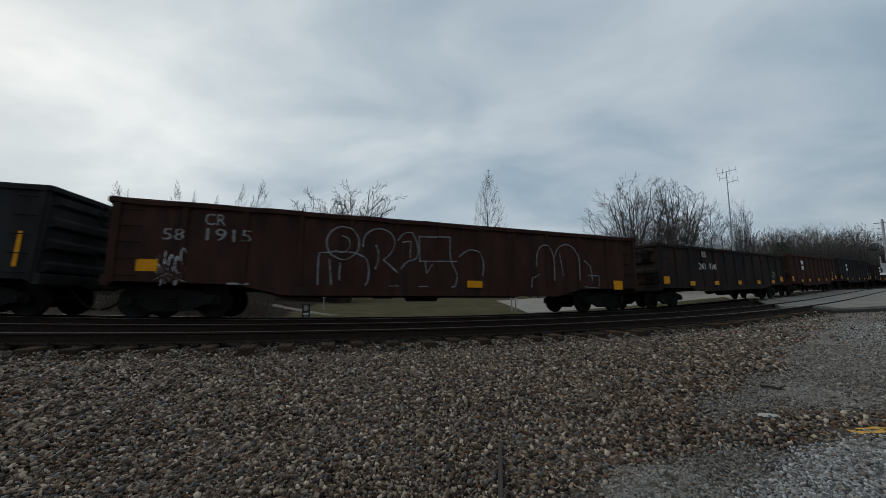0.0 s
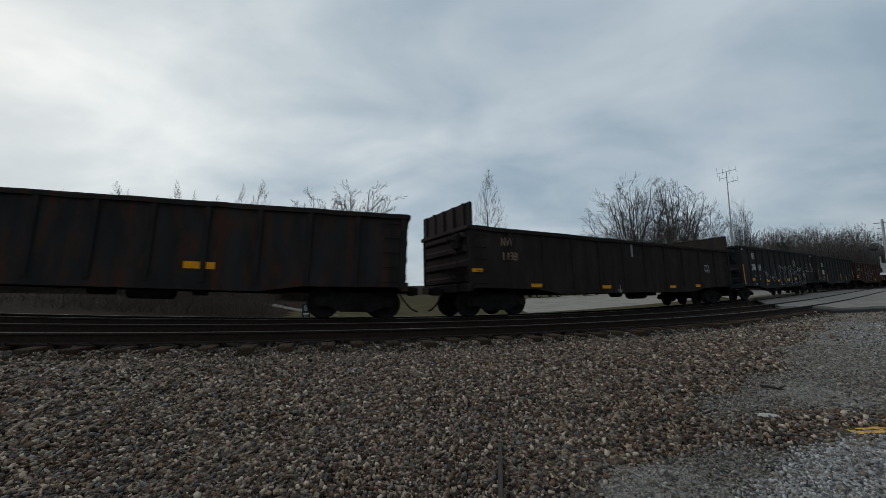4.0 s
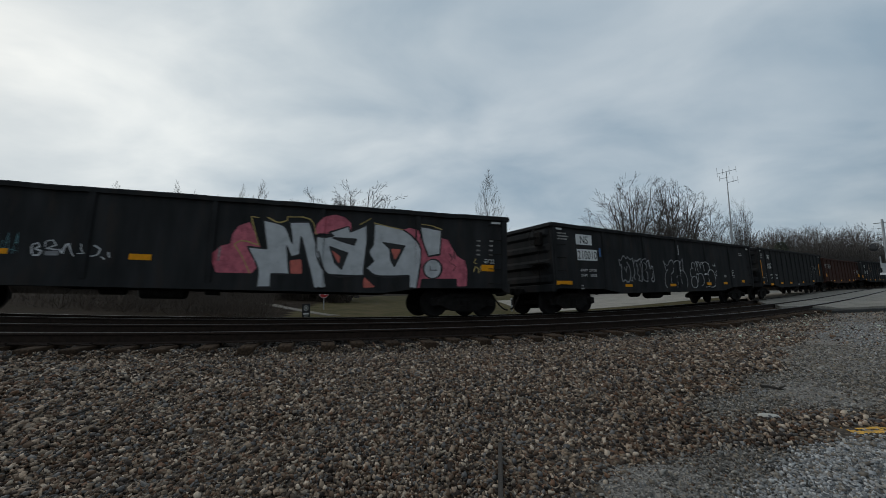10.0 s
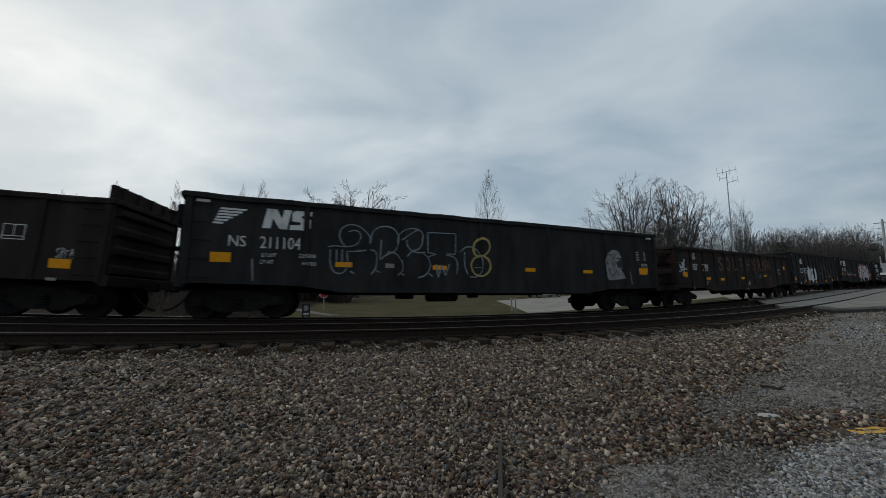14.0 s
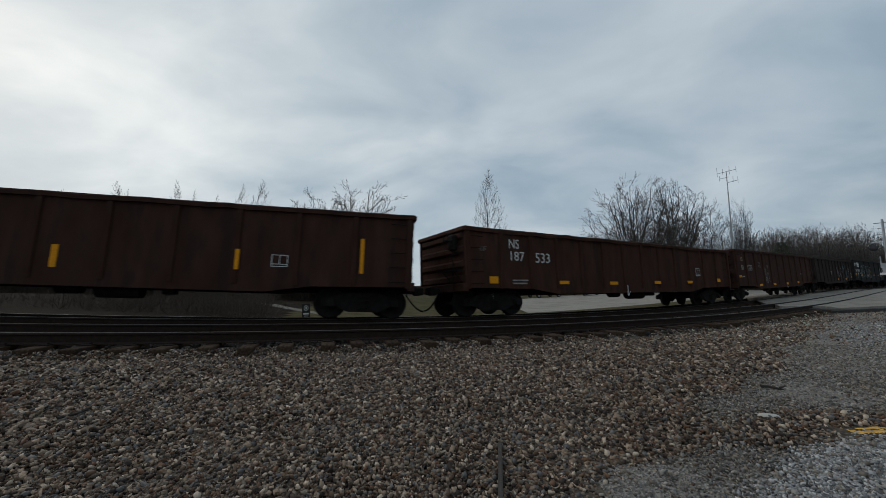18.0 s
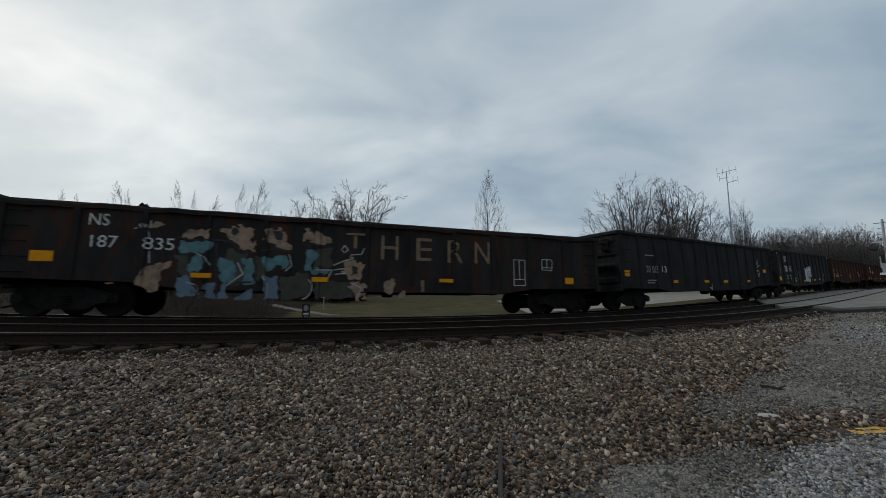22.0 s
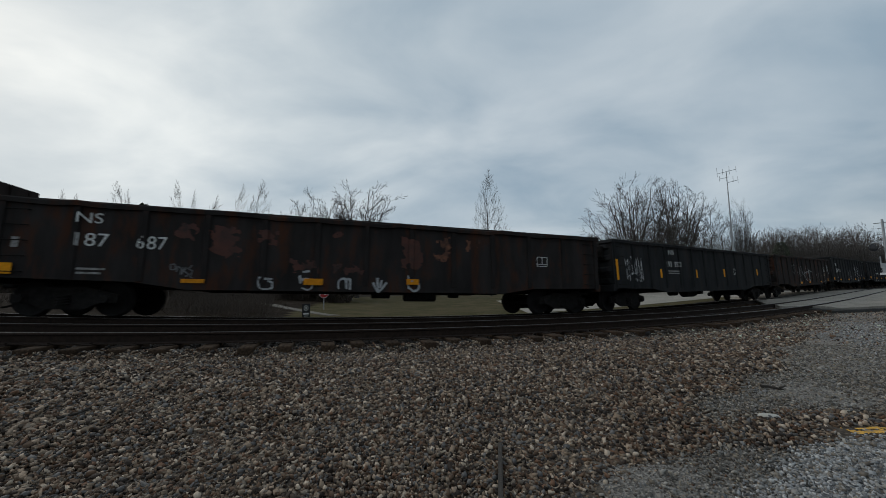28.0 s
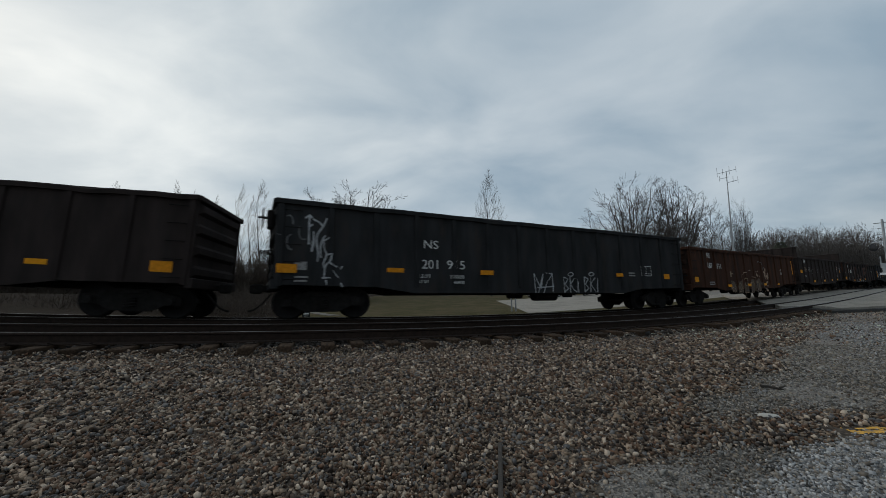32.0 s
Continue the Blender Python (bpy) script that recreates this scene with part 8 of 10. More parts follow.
strokes(c, [[(-4.79, 2.02), (-4.39, 1.97), (-3.88, 2.0), (-3.54, 1.94), (-3.26, 1.73), (-2.92, 1.7)], [(-4.72, 1.56), (-4.3, 1.64), (-4.17, 1.58)], [(-2.85, 1.75), (-2.43, 1.85), (-2.0, 1.74)], [(-1.79, 1.99), (-1.26, 1.99), (-0.91, 1.92)], [(-4.3, 0.88), (-4.18, 0.5)], [(-3.9, 1.92), (-3.79, 0.48)], [(-2.95, 1.59), (-2.88, 0.49)], [(-3.52, 0.72), (-3.34, 0.9), (-3.0, 0.91)]], 0.05, INK, P, "black outline of the graffiti", lift=0.009)
strokes(c, [[(-4.49, 0.88), (-4.26, 0.81), (-4.18, 0.5)], [(-4.0, 1.33), (-4.14, 1.54), (-4.36, 1.65)], [(-3.59, 0.81), (-3.22, 1.13), (-3.37, 1.42)], [(-2.74, 1.06), (-2.61, 0.84), (-2.63, 0.49)], [(-2.11, 1.7), (-2.03, 1.39), (-2.18, 1.23)], [(-1.59, 1.02), (-1.48, 0.86), (-1.57, 0.55), (-1.71, 0.47)], [(-1.38, 1.29), (-0.95, 1.3), (-1.06, 1.08)], [(-0.44, 0.96), (-0.11, 0.8), (-0.26, 0.51)], [(-0.93, 1.43), (-0.62, 1.58), (-0.38, 1.65)], [(-0.92, 1.3), (-0.58, 1.36)], [(-0.88, 1.18), (-0.57, 1.22)], [(-0.63, 2.02), (-0.72, 1.9), (-0.63, 1.8), (-0.53, 1.91), (-0.63, 2.02)], [(-0.46, 1.75), (-0.14, 1.79), (-0.07, 1.96)]], 0.035, SPRAY_CHALK, P, "pale outline of the graffiti", lift=0.009)
strokes(c, [[(-5.41, 2.17), (-5.38, 1.98)], [(-5.35, 1.64), (-5.32, 1.33)], [(-5.71, 2.19), (-5.64, 2.2)], [(-5.63, 2.25), (-5.58, 2.32), (-5.57, 2.2)], [(-5.51, 2.31), (-5.48, 2.21), (-5.44, 2.3)], [(-5.38, 2.42), (-5.38, 2.21)]], 0.035, SPRAY_CHALK, P, "white spray-painted tag", lift=0.009)
sign(c, "T", -0.33, 1.95, 0.47, 0.52, SPRAY_FADED_TAN)
sign(c, "H", 0.69, 1.66, 0.77, 0.53, SPRAY_FADED_TAN)
sign(c, "E", 1.73, 1.67, 0.74, 0.51, SPRAY_FADED_TAN)
sign(c, "R", 2.76, 1.64, 0.76, 0.54, SPRAY_FADED_TAN)
sign(c, "N", 3.73, 1.65, 0.75, 0.53, SPRAY_FADED_TAN)
patch(c, 1.72, 0.89, 0.1, 0.36, SPRAY_FADED_TAN, P, "painted_bar", "pale painted bar")
c = CARS[20] = gondola("black", 3.19, 13, 0.05, "black gondola wagon with bold white numbers and a white tag", seed=40)
P = posts_at(13)
patch(c, -7.95, 2.99, 0.3, 0.07, CLEAR_WHITE, P, "corner_mark", "white patch painted for sky seen through the corner gap")
patch(c, 7.97, 2.99, 0.3, 0.07, CLEAR_WHITE, P, "corner_mark", "white patch painted for sky seen through the corner gap")
sign(c, "NS", -4.04, 2.11, 0.29, 0.41, WHITE_PAINT)
sign(c, "193", -4.0, 1.54, 0.3, 0.44, WHITE_PAINT)
sign(c, "999", -3.19, 1.54, 0.31, 0.61, WHITE_PAINT)
patch(c, -7.16, 1.24, 0.45, 0.25, AMBER, P)
patch(c, -4.13, 1.14, 0.49, 0.13, AMBER, P)
patch(c, -0.96, 1.12, 0.5, 0.12, AMBER, P)
patch(c, 1.29, 1.17, 0.48, 0.13, AMBER, P)
patch(c, 4.22, 1.21, 0.44, 0.11, AMBER, P)
patch(c, 6.85, 1.32, 0.38, 0.21, AMBER, P)
bars(c, -4.15, 0.92, 0.41, 2, FADED_PAINT)
bars(c, -3.12, 0.92, 0.44, 2, FADED_PAINT)
bars(c, -7.62, 0.95, 0.49, 1, FADED_PAINT)
strokes(c, [[(-5.19, 1.57), (-5.18, 1.44), (-5.13, 1.46), (-5.12, 1.58)], [(-5.08, 1.61), (-5.1, 1.52), (-5.04, 1.54), (-5.06, 1.44)], [(-4.95, 1.65), (-5.01, 1.6), (-4.92, 1.54), (-4.97, 1.46), (-5.01, 1.49)], [(-5.04, 1.26), (-5.04, 1.16)], [(-5.02, 1.28), (-4.96, 1.28), (-4.99, 1.22), (-4.93, 1.17), (-4.99, 1.15)]], 0.03, SPRAY_GREY, P, "thin grey tag", lift=0.009)
strokes(c, [[(-0.61, 1.91), (-0.46, 2.16), (-0.29, 2.32), (-0.3, 2.17), (-0.5, 1.53), (-0.47, 1.52), (-0.33, 1.75), (-0.31, 1.73)], [(-0.21, 2.11), (-0.17, 2.16), (-0.13, 2.1), (-0.2, 1.99), (-0.1, 1.99), (-0.15, 2.07)], [(-0.12, 2.18), (0.13, 2.54), (0.11, 2.29), (-0.01, 1.49), (0.04, 1.44), (0.36, 1.91), (0.45, 2.02)], [(0.45, 2.13), (0.58, 2.2)]], 0.032, SPRAY_CHALK, P, "white scrawled tag", lift=0.009)
consist_box(c, 5.98, 1.58, 0.41, 0.33)
c = CARS[21] = gondola("black", 3.16, 13, 0.15, "dull black gondola wagon with white numbers and chalk-white graffiti", seed=41)
P = posts_at(13)
patch(c, -7.95, 2.96, 0.3, 0.07, CLEAR_WHITE, P, "corner_mark", "white patch painted for sky seen through the corner gap")
patch(c, 7.97, 2.96, 0.3, 0.07, CLEAR_WHITE, P, "corner_mark", "white patch painted for sky seen through the corner gap")
sign(c, "NS", -6.4, 2.31, 0.3, 0.41, WHITE_PAINT)
sign(c, "201387", -6.34, 1.73, 0.34, 1.13, WHITE_PAINT)
sign(c, "016", -5.0, 1.75, 0.29, 0.59, FADED_PAINT)
bars(c, -6.65, 1.35, 0.38, 1, FADED_PAINT)
sign(c, "WT", -6.62, 1.17, 0.11, 0.16, FADED_PAINT)
sign(c, "65200", -5.96, 1.18, 0.09, 0.28, FADED_PAINT)
patch(c, -8.05, 1.11, 0.41, 0.25, AMBER, P)
patch(c, -5.01, 1.02, 0.49, 0.12, AMBER, P)
patch(c, -1.62, 1.0, 0.49, 0.13, AMBER, P)
patch(c, 1.76, 1.04, 0.5, 0.15, AMBER, P)
patch(c, 4.89, 1.08, 0.42, 0.13, AMBER, P)
patch(c, 7.52, 1.14, 0.31, 0.19, AMBER, P)
consist_box(c, 6.11, 1.54, 0.44, 0.36)
bars(c, -6.33, 0.83, 1.0, 1, FADED_PAINT)
patch(c, 3.79, 1.03, 0.29, 0.12, FADED_PAINT, P)
strokes(c, [[(-1.16, 1.98), (-1.12, 1.71), (-1.05, 1.71), (-1.04, 1.99), (-0.99, 1.71)], [(-1.12, 1.71), (-1.07, 1.3), (-0.99, 0.99), (-0.88, 0.99), (-0.97, 1.58), (-0.89, 1.69), (-0.78, 1.59), (-0.7, 1.18), (-0.75, 0.97)], [(-0.87, 2.0), (-0.83, 1.72), (-0.76, 1.62), (-0.67, 1.68), (-0.68, 1.94)], [(-0.89, 1.58), (-0.78, 0.96)], [(-0.93, 1.51), (-0.88, 1.04)], [(-0.79, 1.52), (-0.74, 1.04)], [(-0.63, 0.94), (-0.66, 1.39), (-0.57, 1.6), (-0.46, 1.47), (-0.37, 0.99), (-0.48, 0.94), (-0.6, 0.94)], [(-0.58, 1.82), (-0.51, 1.91), (-0.45, 1.74), (-0.54, 1.71)], [(-0.52, 1.91), (-0.41, 1.94)], [(-0.3, 1.5), (-0.21, 1.73), (-0.19, 1.97), (-0.06, 1.74), (0.1, 1.42), (-0.07, 1.41)], [(0.15, 1.41), (0.2, 1.64), (0.19, 1.95), (0.34, 1.65), (0.46, 1.4), (0.25, 1.39)], [(-0.07, 1.41), (-0.02, 1.04)], [(0.14, 1.08), (0.1, 1.21), (0.2, 1.33), (0.38, 1.31), (0.49, 1.17), (0.47, 0.98), (0.31, 0.9), (0.18, 0.97)], [(0.3, 1.33), (0.37, 0.97)], [(0.47, 1.31), (0.6, 1.32), (0.72, 1.21), (0.72, 1.07), (0.61, 0.98), (0.54, 1.15)]], 0.04, SPRAY_DULL, P, "chalky grey outlined graffiti", lift=0.009)
strokes(c, [[(2.08, 2.33), (2.09, 1.96), (2.16, 1.67), (2.32, 1.45), (2.47, 1.49), (2.47, 1.73)], [(2.16, 1.98), (2.4, 1.99)], [(2.24, 1.72), (2.45, 1.73)], [(2.58, 1.99), (2.55, 2.33), (2.6, 2.39), (2.68, 2.37), (2.72, 1.99)], [(2.69, 2.6), (2.74, 2.07)], [(2.74, 2.62), (2.78, 2.3), (2.91, 2.01), (2.98, 1.78), (2.76, 1.85)], [(2.47, 1.73), (2.57, 1.82), (2.71, 1.83), (2.75, 1.62), (2.69, 1.47), (2.55, 1.5)], [(2.74, 1.77), (2.87, 1.84), (2.97, 1.66), (2.9, 1.45), (2.8, 1.45)], [(2.79, 2.35), (3.07, 2.33), (3.1, 1.97), (3.19, 1.87), (3.41, 1.93), (3.51, 2.12), (3.46, 2.34), (3.31, 2.41)], [(2.96, 1.45), (3.1, 1.34), (3.18, 1.46), (3.1, 1.72)], [(3.25, 1.86), (3.42, 1.84), (3.6, 1.73), (3.67, 1.49), (3.58, 1.27), (3.42, 1.21), (3.3, 1.35), (3.34, 1.58), (3.48, 1.63)], [(3.53, 2.19), (3.65, 2.37), (3.86, 2.35), (4.01, 2.15), (4.07, 1.84), (3.97, 1.65), (3.77, 1.67)], [(3.71, 2.01), (3.82, 2.04), (3.89, 1.92), (3.81, 1.8), (3.67, 1.82), (3.6, 1.97), (3.68, 2.13), (3.84, 2.14), (3.96, 1.96), (3.9, 1.76)], [(3.6, 1.36), (3.66, 1.58), (3.82, 1.68), (4.03, 1.62), (4.11, 1.31), (4.01, 1.08), (3.82, 0.98), (3.65, 1.1), (3.6, 1.36)], [(4.09, 2.27), (4.23, 2.34), (4.35, 2.23), (4.34, 1.98), (4.24, 1.62), (4.13, 2.0)], [(4.17, 1.46), (4.29, 1.52), (4.41, 1.32), (4.4, 1.06), (4.31, 0.87), (4.17, 0.86), (4.04, 1.05)], [(3.37, 0.86), (4.03, 0.87)]], 0.04, SPRAY_CHALK, P, "chalk-white outlined graffiti", lift=0.009)
strokes(c, [[(-1.92, 1.64), (-1.82, 1.7)], [(-1.82, 1.56), (-1.73, 1.67)], [(-1.88, 1.73), (-1.79, 1.78)]], 0.03, SPRAY_DULL, P, "faint grey marks", lift=0.009)
c = CARS[22] = gondola("blackrust", 2.86, 12, 0.8, "rust-stained dark gondola wagon with scrawled white graffiti", seed=42)
P = posts_at(12)
patch(c, -2.48, 0.93, 0.48, 0.14, AMBER_OLD, P)
patch(c, 0.45, 0.93, 0.49, 0.13, AMBER_OLD, P)
patch(c, 4.13, 0.92, 0.48, 0.12, AMBER_OLD, P)
patch(c, 7.23, 1.06, 0.4, 0.22, AMBER_OLD, P)
loop(c, -3.96, 1.93, 0.86, 0.65, SPRAY_GREY, P)
scrawl(c, -2.48, 1.77, 0.98, 0.98, SPRAY_GREY, P, 6)
scrawl(c, -2.41, 1.03, 0.63, 0.6, FADED_PAINT, P, 5)
strokes(c, [[(-1.78, 2.16), (-1.28, 1.25)]], .07, SPRAY_GREY, P, "painted stroke")
strokes(c, [[(-1.44, 1.6), (0.21, 1.7)]], .06, SPRAY_GREY, P, "painted stroke")
loop(c, -0.09, 1.51, 1.48, 0.99, FADED_PAINT, P)
strokes(c, [[(0.41, 1.94), (0.69, 0.89)]], .08, SPRAY_WHITE, P, "painted stroke")
strokes(c, [[(0.41, 1.89), (1.47, 1.71)]], .06, SPRAY_GREY, P, "painted stroke")
strokes(c, [[(2.81, 1.32), (2.77, 1.5), (2.84, 1.54), (2.88, 1.46), (2.82, 1.39)], [(2.92, 1.51), (2.92, 1.3)], [(2.92, 1.5), (3.0, 1.52)], [(2.92, 1.41), (2.99, 1.42)], [(3.04, 1.33), (3.0, 1.47), (3.08, 1.49), (3.08, 1.38)], [(3.16, 1.47), (3.1, 1.44), (3.18, 1.35), (3.13, 1.24)]], 0.04, SPRAY_CHALK, P, "white looped tag", lift=0.009)
strokes(c, [[(3.93, 1.57), (3.78, 1.56), (3.72, 1.37), (3.76, 1.17), (3.91, 0.98), (4.08, 0.96)]], 0.05, SPRAY_DULL, P, "faint grey arc", lift=0.009)
strokes(c, [[(4.75, 1.56), (4.84, 1.43), (4.97, 1.39), (5.03, 1.53)], [(4.79, 0.86), (4.78, 0.84), (4.9, 0.83)]], 0.05, SPRAY_UMBER, P, "worn umber lettering", lift=0.009)
strokes(c, [[(6.98, 2.44), (6.93, 2.29), (7.04, 2.02), (7.23, 1.84), (7.37, 1.8), (7.49, 1.95), (7.44, 2.33), (7.38, 2.29), (7.44, 1.9)], [(7.49, 2.28), (7.56, 1.88), (7.58, 2.31), (7.65, 1.91)], [(7.67, 2.37), (7.69, 1.83)], [(7.78, 2.11), (7.7, 2.03), (7.82, 1.87)], [(7.37, 1.8), (7.59, 1.83), (7.78, 1.82), (7.88, 1.71), (7.84, 1.57), (7.71, 1.57), (7.65, 1.67), (7.78, 1.76)]], 0.04, SPRAY_CHALK, P, "white looping tag", lift=0.009)
consist_box(c, 6.18, 1.94, 0.41, 0.34)
strokes(c, [[(5.87, 1.57), (5.86, 1.42), (5.97, 1.37), (6.0, 1.57)], [(6.04, 1.58), (6.05, 1.33), (6.07, 1.03)], [(6.13, 1.56), (6.12, 1.37), (6.23, 1.41), (6.23, 1.59)], [(5.89, 1.39), (6.31, 1.42)]], 0.05, SPRAY_TAN, P, "worn tan lettering", lift=0.009)
strokes(c, [[(5.7, 0.86), (5.68, 1.06), (5.78, 1.08), (5.81, 0.87)], [(6.01, 0.8), (5.99, 1.02), (6.07, 0.9), (6.12, 1.03), (6.16, 0.81)], [(6.2, 0.79), (6.2, 0.98), (6.28, 0.83), (6.31, 1.02), (6.37, 0.78)], [(6.0, 0.75), (6.49, 0.73)]], 0.045, SPRAY_DULL, P, "worn grey lettering", lift=0.009)
blob(c, -0.2, 1.61, 0.37, 1.28, SPRAY_RED, P)
blob(c, 1.7, 1.7, 0.34, 1.35, SPRAY_RED, P)
c = CARS[23] = gondola("black", 2.82, 13, 0.1, "black gondola wagon with upright amber reflectors and a scrawled white tag", seed=43)
P = posts_at(13)
sign(c, "NS", -3.84, 2.37, 0.2, 0.51, WHITE_PAINT)
sign(c, "193", -4.12, 1.82, 0.24, 0.44, WHITE_PAINT)
sign(c, "952", -3.37, 1.82, 0.23, 0.51, WHITE_PAINT)
patch(c, -8.23, 1.63, 0.14, 0.8, AMBER, P)
patch(c, -4.85, 1.51, 0.15, 0.38, AMBER, P)
patch(c, -1.52, 1.52, 0.13, 0.39, AMBER, P)
patch(c, 1.63, 1.59, 0.16, 0.39, AMBER, P)
patch(c, 6.28, 1.67, 0.15, 0.36, AMBER, P)
scrawl(c, -6.94, 1.64, 1.28, 1.06, SPRAY_WHITE, P, 7)
consist_box(c, 3.09, 1.67, 0.53, 0.3)
bars(c, -3.65, 1.6, 1.13, 2, FADED_PAINT)
c = CARS[24] = gondola("blackrust", 2.79, 12, 0.9, "rust-streaked black gondola wagon with battered rim and white numbers", seed=44)
P = posts_at(12)
sign(c, "NS", -6.6, 2.26, 0.26, 0.5, WHITE_PAINT)
sign(c, "187", -6.55, 1.7, 0.33, 0.64, WHITE_PAINT)
sign(c, "687", -5.31, 1.68, 0.34, 0.64, WHITE_PAINT)
sign(c, "1", -7.92, 1.61, 0.25, 0.13, FADED_PAINT)
patch(c, -8.09, 1.12, 0.43, 0.25, AMBER, P)
bars(c, -6.44, 1.13, 0.61, 2, FADED_PAINT)
patch(c, -4.34, 0.91, 0.51, 0.1, AMBER_OLD, P)
patch(c, -1.44, 0.95, 0.5, 0.18, AMBER_OLD, P)
patch(c, 1.4, 1.01, 0.38, 0.17, AMBER_OLD, P)
consist_box(c, 5.99, 1.8, 0.41, 0.33)
shape(c, [(-4.86, 2.38), (-4.38, 2.37), (-4.39, 1.97), (-4.8, 2.02)], SPRAY_RED, P, 0.003, 0.2)
shape(c, [(-4.07, 2.36), (-3.41, 2.33), (-3.32, 1.65), (-3.61, 1.46), (-4.02, 1.77)], SPRAY_RED, P, 0.003, 0.2)
shape(c, [(-2.95, 2.32), (-2.43, 2.29), (-2.44, 1.97), (-2.92, 2.01)], SPRAY_RED, P, 0.003, 0.2)
shape(c, [(-0.99, 2.49), (-0.74, 2.48), (-0.73, 2.26), (-0.95, 2.28)], SPRAY_RED, P, 0.003, 0.2)
shape(c, [(1.07, 2.37), (1.68, 2.33), (1.69, 1.39), (1.09, 1.4)], SPRAY_RED, P, 0.003, 0.2)
shape(c, [(-2.04, 1.55), (-1.38, 1.54), (-1.34, 1.29), (-1.96, 1.24)], SPRAY_RED, P, 0.003, 0.2)
shape(c, [(-0.92, 1.43), (-0.12, 1.4), (-0.18, 1.21), (-0.88, 1.21)], SPRAY_RED, P, 0.003, 0.2)
shape(c, [(2.21, 2.35), (2.61, 2.42), (2.69, 2.1), (2.31, 1.98)], SPRAY_RUST, P, 0.004, 0.15)
shape(c, [(2.12, 1.9), (2.61, 1.95), (2.5, 1.7), (2.16, 1.72)], SPRAY_RUST, P, 0.004, 0.15)
shape(c, [(3.17, 2.42), (3.35, 2.43), (3.35, 2.13), (3.23, 1.76)], SPRAY_RUST, P, 0.004, 0.15)
shape(c, [(3.57, 2.44), (3.67, 2.45), (3.65, 2.15)], SPRAY_RUST, P, 0.004, 0.15)
strokes(c, [[(-2.8, 1.06), (-2.83, 0.91), (-2.78, 0.76), (-2.64, 0.73), (-2.48, 0.77), (-2.49, 0.92), (-2.6, 0.95)], [(-2.69, 1.01), (-2.49, 1.01)], [(-1.8, 1.12), (-1.77, 0.9)], [(-1.77, 1.0), (-1.58, 1.03), (-1.48, 0.94), (-1.47, 0.81), (-1.58, 0.73), (-1.73, 0.78)], [(-0.75, 0.76), (-0.76, 0.95), (-0.69, 1.05), (-0.56, 1.06), (-0.53, 0.77)], [(-0.51, 1.06), (-0.43, 1.03), (-0.44, 0.75)], [(0.22, 0.97), (0.29, 0.81), (0.36, 0.68)], [(0.35, 1.11), (0.36, 0.68)], [(0.62, 0.98), (0.5, 0.81), (0.36, 0.68)], [(0.48, 1.05), (0.42, 0.81)], [(1.27, 1.2), (1.29, 0.79)], [(1.29, 1.0), (1.46, 1.04), (1.6, 0.95), (1.59, 0.8), (1.41, 0.74), (1.31, 0.83)], [(-1.73, 1.22), (-1.55, 1.25)]], 0.065, SPRAY_CHALK, P, "worn white hand-painted figures", lift=0.009)
strokes(c, [[(-4.85, 1.18), (-4.86, 1.32), (-4.77, 1.33), (-4.74, 1.21), (-4.83, 1.18)], [(-4.72, 1.13), (-4.71, 1.27), (-4.64, 1.24), (-4.62, 1.07)], [(-4.6, 1.07), (-4.57, 1.25)], [(-4.51, 1.25), (-4.56, 1.16), (-4.45, 1.08), (-4.52, 1.02)], [(-4.39, 1.31), (-4.47, 1.22), (-4.37, 1.17), (-4.42, 1.02), (-4.36, 0.99)]], 0.035, SPRAY_DULL, P, "grey spray-painted tag", lift=0.009)
c = CARS[25] = gondola("dim", 2.85, 12, 0.2, "dark gondola wagon with tall bulkheads and faded numbers", seed=45, bulkheads=(-8.25, 8.25))
P = posts_at(12)
sign(c, "NW", -6.29, 2.39, 0.31, 0.47, WHITE_PAINT)
sign(c, "189", -6.34, 1.77, 0.33, 0.77, SPRAY_TAN)
sign(c, "475", -5.13, 1.75, 0.34, 0.8, FADED_PAINT)
patch(c, -7.51, 1.77, 0.57, 0.25, AMBER, P)
patch(c, -3.99, 0.98, 0.49, 0.14, AMBER, P)
patch(c, -0.28, 0.98, 0.49, 0.14, AMBER, P)
patch(c, 3.21, 1.0, 0.45, 0.12, AMBER, P)
patch(c, 5.25, 1.02, 0.5, 0.13, AMBER, P)
bars(c, -6.39, 1.45, 0.69, 2, FADED_PAINT)
strokes(c, [[(-4.38, 1.92), (-4.31, 1.69), (-4.34, 1.47)], [(-4.28, 1.99), (-4.29, 1.72), (-4.15, 1.52)], [(-4.27, 1.75), (-4.18, 1.92), (-4.07, 1.92)], [(-2.44, 1.93), (-2.33, 1.87), (-2.16, 1.89)], [(-2.29, 1.9), (-2.27, 1.61)], [(-2.13, 1.92), (-1.87, 1.96)], [(-2.04, 1.93), (-2.03, 1.75)], [(-1.08, 1.82), (-1.02, 1.18)], [(-1.3, 1.47), (-1.14, 1.21)], [(-1.24, 1.47), (-1.12, 1.35)], [(-0.85, 1.51), (-0.92, 1.42), (-0.89, 1.33), (-0.97, 1.21)], [(-0.04, 1.79), (0.04, 1.84), (0.28, 1.9), (0.28, 1.72)], [(0.37, 1.89), (0.3, 1.72), (0.28, 1.58)], [(0.31, 1.41), (0.27, 1.5), (0.36, 1.58), (0.44, 1.51), (0.38, 1.4), (0.29, 1.47)], [(0.12, 1.19), (0.24, 1.35), (0.38, 1.32)], [(0.47, 1.3), (0.64, 1.24), (0.66, 1.33)], [(0.47, 1.05), (0.53, 0.87)]], 0.035, SPRAY_DULL, P, "faint chalky graffiti", lift=0.009)
